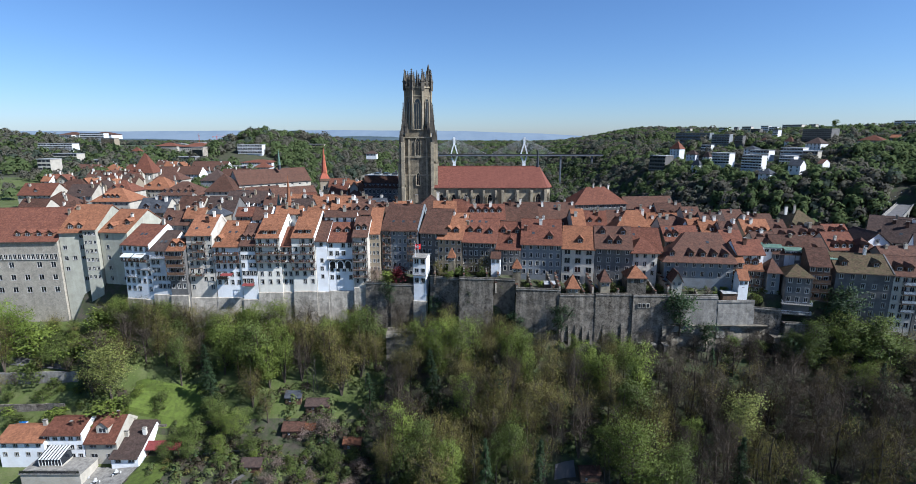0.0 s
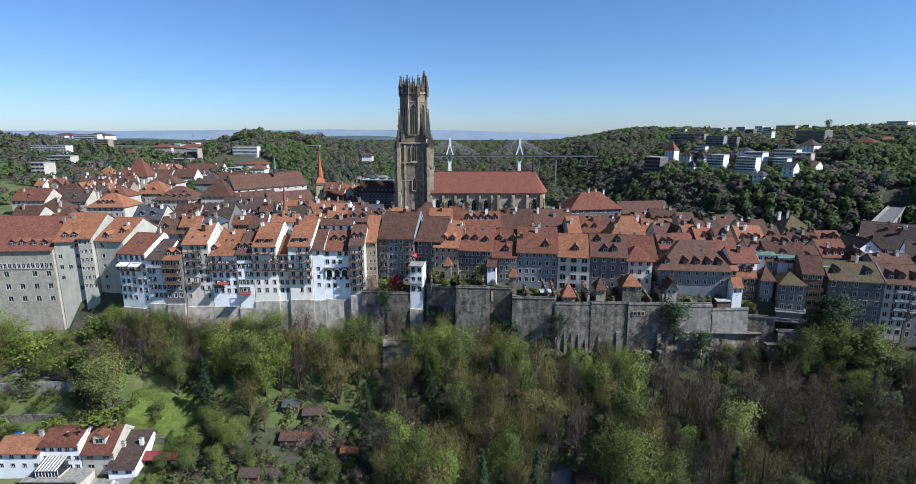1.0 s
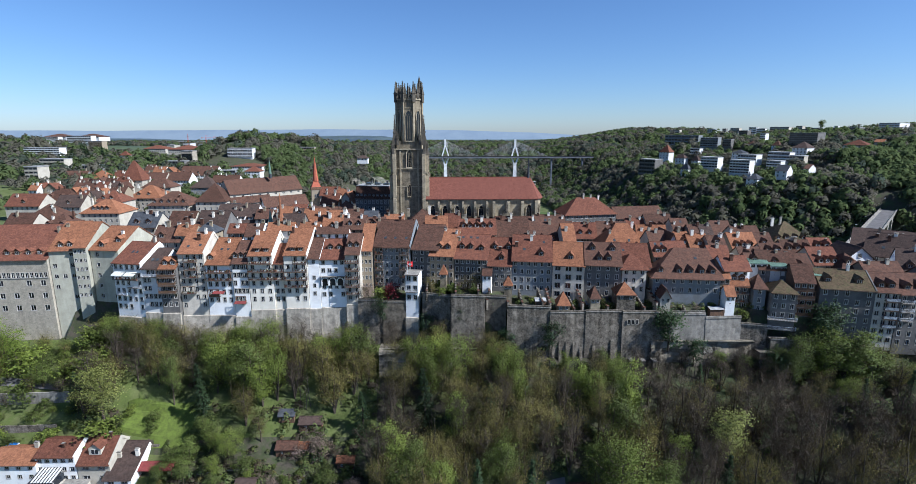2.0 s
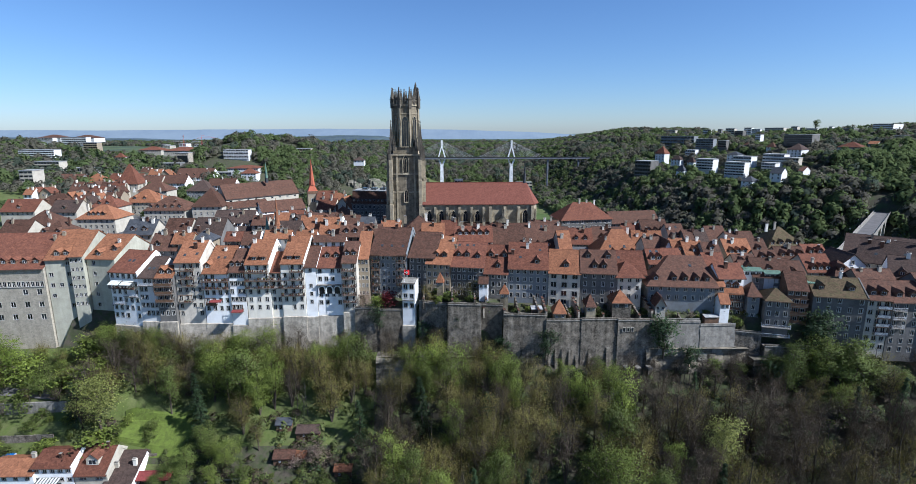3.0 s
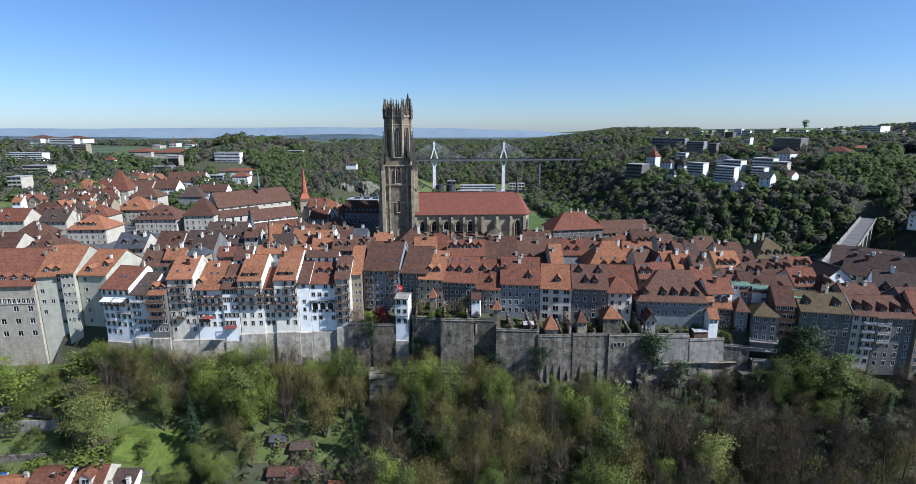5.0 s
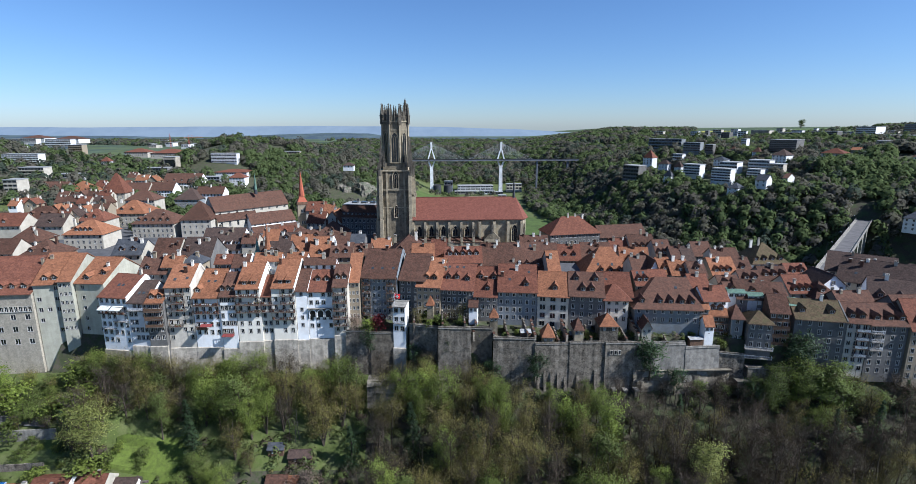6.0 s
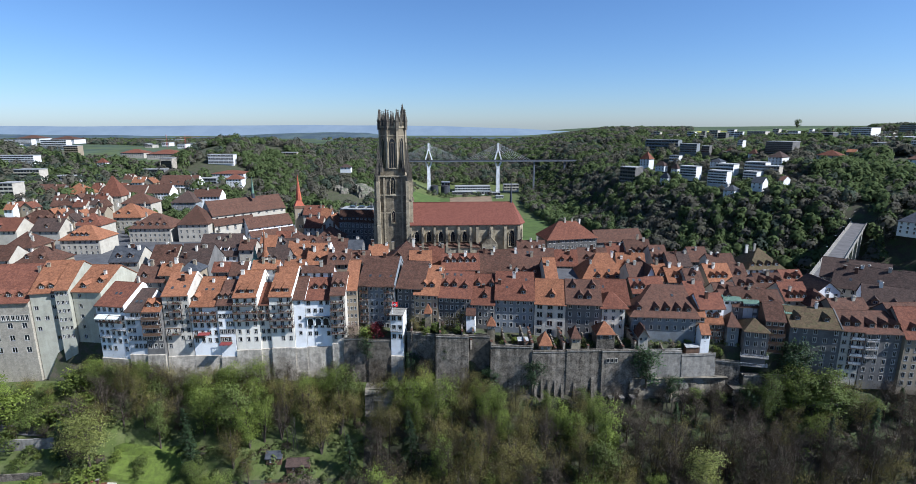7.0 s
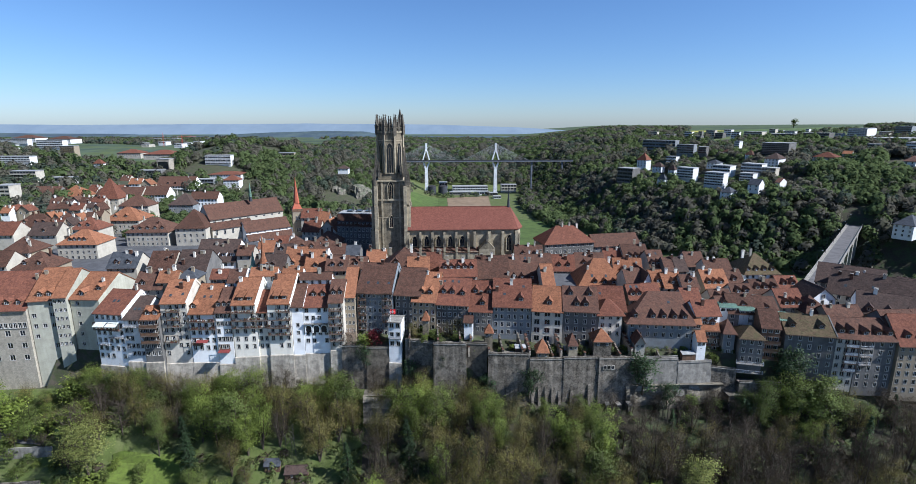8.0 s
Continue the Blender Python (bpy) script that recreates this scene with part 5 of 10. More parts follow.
house((-284.4, 401.5), (-276.6, 401.5), -8.0, 7.3, 10.5, 8.0, 4.0, "side", "plaster_ochre", "tile_brown", 2, storeys=1, label="ochre plastered old town house with a brown roof", chim=[(0.33832551168488023, 0.8)])
house((-266.6, 386.0), (-259.5, 386.0), -8.0, 6.6, 10.5, 9.7, 4.9, "side", "plaster_white", "tile_dark", 2, storeys=1, label="white plastered old town house with a dark brown roof", chim=[(0.16941420513004346, 0.8)])
house((-271.6, 404.4), (-265.0, 404.4), -8.0, 7.3, 10.5, 8.0, 4.0, "front", "plaster_ochre", "tile_brown", 2, storeys=1, label="ochre plastered old town house with a brown roof", chim=[(0.871725424556656, 0.8)])
house((-261.9, 399.0), (-252.7, 399.0), -8.0, 6.4, 10.5, 10.3, 5.1, "side", "plaster_cream", "tile_brown", 3, storeys=1, label="cream plastered old town house with a brown roof", chim=[(0.9189554251073158, 0.8)])
house((-252.7, 398.7), (-243.8, 398.7), -8.0, 7.4, 10.5, 7.8, 3.9, "side", "plaster_cream", "tile_red", 3, storeys=1, label="cream plastered old town house with a red roof", chim=[(0.9113792792699495, 0.8)])
house((-266.4, 372.3), (-259.6, 372.3), -8.0, 6.7, 10.5, 9.4, 4.7, "side", "plaster_white", "tile_brown", 2, storeys=1, label="white plastered old town house with a brown roof", chim=[(0.8793731884001769, 0.8)])
house((-258.5, 370.5), (-249.8, 370.5), -8.0, 7.4, 10.5, 7.7, 3.9, "side", "plaster_ochre", "tile_brown", 3, storeys=1, label="ochre plastered old town house with a brown roof", chim=[(0.9640125602248731, 0.8)])
house((-248.4, 367.7), (-240.0, 367.7), -8.0, 6.6, 10.5, 9.8, 4.9, "side", "plaster_cream", "tile_red", 3, storeys=1, label="cream plastered old town house with a red roof", chim=[(0.008252560291254651, 0.8)])
house((-243.2, 372.6), (-235.5, 372.6), -8.0, 7.6, 10.5, 7.3, 3.6, "side", "plaster_white", "tile_dark", 2, storeys=1, label="white plastered old town house with a dark brown roof", chim=[(0.5375876420805329, 0.8)])
house((-232.6, 367.2), (-226.9, 367.2), -8.0, 6.7, 10.5, 9.5, 4.7, "front", "plaster_ochre", "tile_brown", 2, storeys=1, label="ochre plastered old town house with a brown roof", chim=[(0.14535719284828885, 0.8)])
house((-240.3, 332.0), (-235.2, 332.0), -8.0, 7.3, 10.5, 8.0, 4.0, "front", "plaster_ochre", "tile_orange", 2, storeys=1, label="ochre plastered old town house with an orange roof", chim=[(0.7451497410856973, 0.8)])
house((-233.1, 328.5), (-227.8, 328.5), -8.0, 6.9, 10.5, 8.9, 4.5, "front", "plaster_ochre", "tile_orange", 2, storeys=1, label="ochre plastered old town house with an orange roof", chim=[(0.16173971899693784, 0.8)])
house((-226.4, 326.3), (-219.0, 326.3), -8.0, 7.5, 10.5, 7.6, 3.8, "side", "plaster_cream", "tile_brown", 2, storeys=1, label="cream plastered old town house with a brown roof", chim=[(0.7746250010111454, 0.8)])
house((-218.8, 325.6), (-213.6, 325.6), -8.0, 7.7, 10.5, 7.1, 3.5, "front", "plaster_ochre", "tile_orange", 2, storeys=1, label="ochre plastered old town house with an orange roof", chim=[(0.40217030196467163, 0.8)])
house((-216.9, 330.7), (-210.6, 330.7), -8.0, 8.1, 10.5, 6.1, 3.1, "side", "plaster_cream", "tile_brown", 2, storeys=1, label="cream plastered old town house with a brown roof", chim=[(0.21342720256526693, 0.8)])
house((-216.0, 339.0), (-209.8, 339.0), -8.0, 7.2, 10.5, 8.3, 4.1, "side", "plaster_ochre", "tile_brown", 2, storeys=1, label="ochre plastered old town house with a brown roof", chim=[(0.517504213631889, 0.8)])
house((-218.5, 306.8), (-212.7, 306.8), -8.0, 7.8, 10.5, 6.8, 3.4, "side", "plaster_ochre", "tile_red", 2, storeys=1, label="ochre plastered old town house with a red roof", chim=[(0.709447911216192, 0.8)])
house((-215.7, 310.9), (-209.7, 310.9), -8.0, 7.1, 10.5, 8.4, 4.2, "front", "plaster_cream", "tile_dark", 2, storeys=1, label="cream plastered old town house with a dark brown roof", chim=[(0.509877215124439, 0.8)])
house((-305.2, 479.0), (-297.4, 479.0), -8.0, 5.6, 10.5, 12.3, 6.2, "side", "plaster_cream", "tile_red", 3, storeys=1, label="cream plastered old town house with a red roof", chim=[(0.029374309260426057, 0.8)])
house((-282.7, 454.3), (-271.5, 454.3), -8.0, 6.0, 10.5, 11.3, 5.6, "side", "plaster_cream", "tile_brown", 4, storeys=1, label="cream plastered old town house with a brown roof", chim=[(0.04882636711679922, 0.8)])
house((-286.2, 479.3), (-275.1, 479.3), -8.0, 6.8, 10.5, 9.2, 4.6, "side", "plaster_cream", "tile_red", 4, storeys=1, label="cream plastered old town house with a red roof", chim=[(0.28501037613037605, 0.8)])
house((-328.0, 568.8), (-318.8, 568.8), -8.0, 4.9, 10.5, 14.1, 7.0, "side", "plaster_cream", "tile_brown", 3, storeys=1, label="cream plastered old town house with a brown roof", chim=[(0.06559688910787764, 0.8)])
house((-300.8, 535.6), (-288.9, 535.6), -8.0, 5.6, 10.5, 12.3, 6.2, "side", "plaster_white", "tile_orange", 4, storeys=1, label="white plastered old town house with an orange roof", chim=[(0.6631883287092036, 0.8)])
house((-285.3, 528.1), (-275.5, 528.1), -8.0, 5.9, 10.5, 11.6, 5.8, "front", "plaster_ochre", "tile_orange", 3, storeys=1, label="ochre plastered old town house with an orange roof", chim=[(0.17332868872889295, 0.8)])
house((-286.2, 357.5), (-280.4, 357.5), -8.0, 6.7, 10.5, 9.4, 4.7, "side", "plaster_white", "tile_orange", 2, storeys=1, label="white plastered old town house with an orange roof", chim=[(0.17585054392841337, 0.8)])
house((-284.4, 362.7), (-278.8, 362.7), -8.0, 7.0, 10.5, 8.7, 4.3, "front", "plaster_ochre", "tile_red", 2, storeys=1, label="ochre plastered old town house with a red roof", chim=[(0.5354298060132802, 0.8)])
house((-278.3, 361.9), (-270.8, 361.9), -8.0, 7.2, 10.5, 8.2, 4.1, "front", "plaster_ochre", "tile_red", 2, storeys=1, label="ochre plastered old town house with a red roof", chim=[(0.5234954247399506, 0.8)])
house((-85.6, 343.4), (-73.0, 343.4), -8.0, 4.1, 9.0, 12.2, 6.1, "side", "plaster_cream", "tile_red", 4, storeys=1, label="cream plastered old town house with a red roof")
house((-71.5, 330.1), (-65.2, 330.1), -8.0, 3.4, 9.0, 14.0, 7.0, "side", "plaster_grey", "tile_orange", 2, storeys=1, label="grey plastered old town house with an orange roof")
house((-116.0, 338.1), (-112.3, 338.1), -8.0, 4.2, 9.0, 11.9, 6.0, "side", "plaster_grey", "tile_brown", 2, storeys=1, label="grey plastered old town house with a brown roof")

# ---- garden houses and turrets on the walls ----
house((-15.4, 173.9), (-11.0, 173.2), -33, -3.4, -2.8, 6.0, 3.0, wall="plaster_white", tile="concrete", bays=2, win=(1.3, 1.7), fh=3.4, storeys=3, label="slim white tower house with a terrace above a stone foot", balc=[(0, 1, 1, 0.5, "metal_white")], plinth=-19.0)
fl = thing("flag", "red flag with a white cross on a short pole", "flag", pose(-14.6, 173.6, -2.6))
q = Shape()
q.cone(0, 0, -0.6, 4.0, 0.06, 0.04, 8, "metal_white")
part("pole", q, fl)
q = Shape()
for k in range(8):
    a, b = 0.05 + 0.22 * k, 0.05 + 0.22 * (k + 1)
    ya, yb = 0.12 * math.sin(k * 0.9), 0.12 * math.sin((k + 1) * 0.9)
    q.loft([(a, ya, 2.1), (b, yb, 2.1), (b, yb + 0.02, 2.1), (a, ya + 0.02, 2.1)], [(a, ya, 3.9), (b, yb, 3.9), (b, yb + 0.02, 3.9), (a, ya + 0.02, 3.9)], "flag_red")
part("cloth", q, fl)
q = Shape()
q.box(0.75, -0.16, 2.45, 1.07, -0.14, 3.55, "frame_white")
q.box(0.38, -0.16, 2.84, 1.44, -0.141, 3.16, "frame_white")
part("cross", q, fl)
garden_house((35.4, 161.9), (39.4, 161.6), -13.6, -10.6, -7.0, 5.5, "tile_orange", "sandstone", "small stone garden house with an orange hipped roof")
garden_house((46.4, 162.4), (49.4, 162.2), -13.6, -8.6, -5.4, 6.0, "tile_brown", "sandstone_light", "small garden pavilion with a tall brown roof")
garden_house((55.0, 162.4), (61.0, 162.0), -13.6, -7.4, -4.2, 7.0, "tile_orange", "masonry", "stone garden house with a broken hipped roof")
garden_house((18.2, 166.9), (20.8, 166.7), -14.0, -5.0, -2.6, 2.6, "tile_orange", "sandstone", "round stone stair turret with a small tiled cap")
garden_house((-3.4, 176.0), (-1.2, 175.8), -12.0, -3.4, -0.8, 2.4, "tile_orange", "sandstone", "small stone turret with a pointed tile roof")
garden_house((11.2, 171.0), (14.2, 170.6), -11.0, -3.0, -1.4, 4.0, "tile_brown", "plaster_white", "small white annex between the gardens", "side")
garden_house((69.4, 162.4), (72.6, 162.0), -13.6, -8.4, -5.8, 8.0, "tile_brown", "plaster_cream", "low house with a steep dark roof", "front")
garden_house((91.0, 162.0), (94.0, 161.8), -16.0, -8.0, -5.4, 5.0, "tile_orange", "plaster_white", "narrow white stair house with an orange roof", "side")
def copper_attic(x0, x1, y, zb, zt, deep, label):
    ob = thing("attic", label, "attic", pose(x0, y, zb, 0, 0, -10), "attics under copper roofs")
    W, h = x1 - x0, zt - zb
    q = Shape()
    q.box(0, 0.1, -3.0, W, deep, h, "plaster_block")
    part("wall", q, ob)
    n = max(2, int(W / 1.5))
    for k in range(n):
        add_window(ob, W * (k + 0.5) / n, -0.06, h - 1.5, round(W / n * 0.72, 2), 1.2, None, 1)
    r = Shape()
    r.loft([(-0.3, -0.5, h), (W + 0.3, -0.5, h), (W + 0.3, deep, h + deep * 0.32), (-0.3, deep, h + deep * 0.32)], [(-0.3, -0.5, h + 0.15), (W + 0.3, -0.5, h + 0.15), (W + 0.3, deep, h + 0.15 + deep * 0.32), (-0.3, deep, h + 0.15 + deep * 0.32)], "copper")
    for k in range(int(W / 0.6) + 1):
        u = 0.6 * k
        r.loft([(u - 0.04, -0.5, h + 0.15), (u + 0.04, -0.5, h + 0.15), (u + 0.04, deep, h + 0.15 + deep * 0.32), (u - 0.04, deep, h + 0.15 + deep * 0.32)], [(u - 0.04, -0.5, h + 0.22), (u + 0.04, -0.5, h + 0.22), (u + 0.04, deep, h + 0.22 + deep * 0.32), (u - 0.04, deep, h + 0.22 + deep * 0.32)], "copper")
    part("roof", r, ob, "pale green seamed copper roof")


copper_attic(103.4, 109.0, 171.4, -2.0, 0.6, 4.0, "small attic with a green copper roof")
copper_attic(109.6, 114.6, 169.6, -2.4, 0.0, 4.4, "small attic with a green copper roof beside a fire wall")
copper_attic(114.2, 124.0, 164.6, -5.0, -1.6, 4.6, "glazed blue-white attic under a green copper roof")
# arcaded loggia front of the white house
lg = thing("loggia", "white loggia with three round arches and a balcony rail", "loggia", pose(-45.6, 177.3, -8.2))
for k in range(3):
    q = Shape()
    n = 8
    for i in range(n):
        a0, a1 = math.pi * i / n, math.pi * (i + 1) / n
        q.loft([(1.25 * math.cos(a0), -0.5, 1.7 + 1.25 * math.sin(a0)), (1.25 * math.cos(a1), -0.5, 1.7 + 1.25 * math.sin(a1)), (1.25 * math.cos(a1), 0, 1.7 + 1.25 * math.sin(a1)), (1.25 * math.cos(a0), 0, 1.7 + 1.25 * math.sin(a0))],
               [(1.0 * math.cos(a0), -0.5, 1.7 + 1.0 * math.sin(a0)), (1.0 * math.cos(a1), -0.5, 1.7 + 1.0 * math.sin(a1)), (1.0 * math.cos(a1), 0, 1.7 + 1.0 * math.sin(a1)), (1.0 * math.cos(a0), 0, 1.7 + 1.0 * math.sin(a0))], "plaster_white")
    q.box(-1.25, -0.5, 0, -1.0, 0, 1.7, "plaster_white")
    q.box(1.0, -0.5, 0, 1.25, 0, 1.7, "plaster_white")
    part("arch", q, lg, m=pose(1.6 + 2.7 * k, 0, 0))
    g = Shape()
    g.box(-1.0, -0.12, 0, 1.0, -0.05, 2.6, "glass")
    part("pane", g, lg, m=pose(1.6 + 2.7 * k, 0, 0))
q = Shape()
q.box(0, -0.9, 3.2, 8.6, 0, 3.45, "concrete")
part("cornice", q, lg)
# awnings on the white house
for u in (-116.8, -112.4):
    q = Shape()
    q.loft([(0, -2.2, -0.9), (4.0, -2.2, -0.9), (4.0, 0, 0), (0, 0, 0)], [(0, -2.2, -0.84), (4.0, -2.2, -0.84), (4.0, 0, 0.06), (0, 0, 0.06)], "awning_pale")
    q.box(0, -2.24, -1.05, 4.0, -2.18, -0.84, "awning_pale")
    single("awning", q, "pale striped cloth awning over a balcony", "awning", pose(u, 177.0 - (u + 117) * 0.13, -2.6, 0, 0, -7), "awnings")
for u, y, z in ((-82.6, 175.6, -9.6), (-75.0, 174.6, -13.0)):
    q = Shape()
    q.loft([(0, -1.6, -0.5), (4.0, -1.6, -0.5), (4.0, 0, 0), (0, 0, 0)], [(0, -1.6, -0.4), (4.0, -1.6, -0.4), (4.0, 0, 0.1), (0, 0, 0.1)], "awning_red")
    single("awning", q, "faded red awning over a wooden balcony", "awning", pose(u, y, z), "awnings")

# walls between the terrace gardens
for x, z, y0, y1, h in ((-8.0, -11.0, 172, 180, 2.2), (2.0, -9.6, 166.8, 178, 2.0), (9.6, -9.6, 166.4, 176, 2.4), (13.4, -10.2, 167.6, 176, 2.6), (24.0, -12.4, 163.2, 174, 2.2), (30.6, -12.4, 162.6, 174, 2.6), (41.0, -14.0, 161.8, 171, 2.0), (52.0, -13.6, 161.6, 170, 2.4), (64.0, -13.8, 161.2, 169, 2.2), (78.0, -14.6, 161.0, 165, 1.4)):
    q = Shape()
    n = 5
    for k in range(n):
        a, b = y0 + (y1 - y0) * k / n, y0 + (y1 - y0) * (k + 1) / n
        q.box(-0.25, a, -1.5, 0.25, b, h + 0.35 * k, "masonry")
    q.box(-0.34, y0 - 0.1, h - 0.02, 0.34, y0 + (y1 - y0) / n, h + 0.12, "tile_brown")
    single("garden_wall", q, "old stepped stone wall between terrace gardens", "wall", pose(x, 0, z), "terrace garden walls")
for x, y, z, w, d, lb in ((28.6, 164.6, -12.3, 3.4, 2.2, "low lean-to shed with a grey sheet roof"), (46.0, 166.0, -14.0, 2.8, 2.4, "small lean-to shed with a grey sheet roof"), (86.0, 161.6, -14.6, 4.4, 1.8, "glass-roofed garden shelter on the terrace")):
    q = Shape()
    q.box(0, 0, -0.6, w, d, 2.0, "timber")
    q.loft([(-0.2, -0.3, 2.0), (w + 0.2, -0.3, 2.0), (w + 0.2, d, 2.5), (-0.2, d, 2.5)], [(-0.2, -0.3, 2.1), (w + 0.2, -0.3, 2.1), (w + 0.2, d, 2.6), (-0.2, d, 2.6)], "flat_roof")
    single("lean_to", q, lb, "shed", pose(x, y, z), "terrace sheds")
q = Shape()
q.box(0, 0, 1.0, 14.6, 0.22, 1.14, "concrete")
q.box(0, 0, 0, 14.6, 0.22, 0.12, "concrete")
for k in range(49):
    q.box(0.05 + 0.3 * k, 0.04, 0.12, 0.17 + 0.3 * k, 0.18, 1.0, "concrete")
single("balustrade", q, "stone balustrade along a house terrace", "balustrade", pose(69.4, 161.1, -13.9))

# plain high walls that part the terrace gardens, stepping down to the edge
for x, h in ((3.0, 4.2), (12.6, 4.6), (19.5, 3.8), (33.2, 4.4), (44.0, 4.2), (57.6, 4.0), (68.4, 4.6), (92.6, 3.8)):
    y0, y1 = float(cliff_y(x)) + 1.4, float(cliff_y(x)) + 11.0
    zb = gz(x, y0 + 2.6) - 1.0
    q = Shape()
    for k in range(4):
        a, b = y0 + (y1 - y0) * k / 4, y0 + (y1 - y0) * (k + 1) / 4
        t = 1.0 + h * (0.55 + 0.15 * k)
        q.box(-0.3, a, 0, 0.3, b, t, "rubble")
        q.box(-0.4, a - 0.05, t, 0.4, b - 0.002, t + 0.14, "tile_brown")
    single("garden_wall", q, "tall stepped stone wall between terrace gardens", "wall", pose(x, 0, zb), "terrace garden walls")

# ---- cathedral ----
def lancet(w, h, n=5):
    """The outline of a pointed window, from its foot's left."""
    k = h - w * 0.9
    left = [(-w / 2 + w * (1 - math.cos(radians(60 * i / n))), k + w * math.sin(radians(60 * i / n)) * 1.04) for i in range(n + 1)]
    return [(-w / 2, 0), (w / 2, 0)] + [(-x, z) for x, z in left] + [(x, z) for x, z in reversed(left[:-1])]


def gothic_window(parent, x, y, z, w, h, turn=0.0, lights=3):
    def tracery():
        s = Shape()
        o, i = lancet(w + 0.7, h + 0.6), lancet(w, h)
        for k in range(len(o)):
            j = (k + 1) % len(o)
            a, b, c, d = o[k], o[j], i[j], i[k]
            s.loft([(a[0], -0.5, a[1] - 0.3), (b[0], -0.5, b[1] - 0.3), (c[0], -0.4, c[1]), (d[0], -0.4, d[1])],
                   [(a[0], 0.3, a[1] - 0.3), (b[0], 0.3, b[1] - 0.3), (c[0], 0.3, c[1]), (d[0], 0.3, d[1])], "sandstone_light")
        for k in range(1, lights):
            u = -w / 2 + w * k / lights
            s.box(u - 0.09, -0.32, 0, u + 0.09, -0.16, h - w * 0.75, "sandstone")
        for k in range(lights):
            u = -w / 2 + w * (k + 0.5) / lights
            s.tube((u - w / lights / 2, -0.24, h - w * 0.85), (u, -0.24, h - w * 0.5), 0.08, 0.08, 4, "sandstone")
            s.tube((u + w / lights / 2, -0.24, h - w * 0.85), (u, -0.24, h - w * 0.5), 0.08, 0.08, 4, "sandstone")
        return s.mesh("window_frame")

    def pane():
        s = Shape()
        i = lancet(w, h)
        s.loft([(p[0], -0.12, p[1]) for p in i], [(p[0], -0.06, p[1]) for p in i], "glass")
        return s.mesh("pane")
    ob = part("window", shared(("gw", w, h, lights), tracery), parent, m=pose(x, y, z, 0, 0, turn))
    part("pane", shared(("gp", w, h), pane), ob)


def pinnacle_mesh(h, r):
    def make():
        s = Shape()
        s.box(-r, -r, 0, r, r, h * 0.42, "sandstone_dark")
        s.box(-r * 1.25, -r * 1.25, h * 0.40, r * 1.25, r * 1.25, h * 0.45, "sandstone_dark")
        s.cone(0, 0, h * 0.45, h * 0.96, r * 1.25, r * 0.12, 4, "sandstone_dark", 0.785)
        for k in range(5):
            q = r * (1.2 - 0.2 * k)
            z = h * (0.5 + 0.085 * k)
            for a in range(4):
                c, d = math.cos(0.785 + a * 1.5708), math.sin(0.785 + a * 1.5708)
                s.box(c * q - 0.13, d * q - 0.13, z, c * q + 0.13, d * q + 0.13, z + 0.3, "sandstone_dark")
        s.box(-r * 0.45, -r * 0.45, h * 0.93, r * 0.45, r * 0.45, h * 0.96, "sandstone_dark")
        s.box(-0.1, -0.1, h * 0.94, 0.1, 0.1, h, "sandstone_dark")
        return s.mesh("pinnacle")
    return shared(("pin", h, r), make)


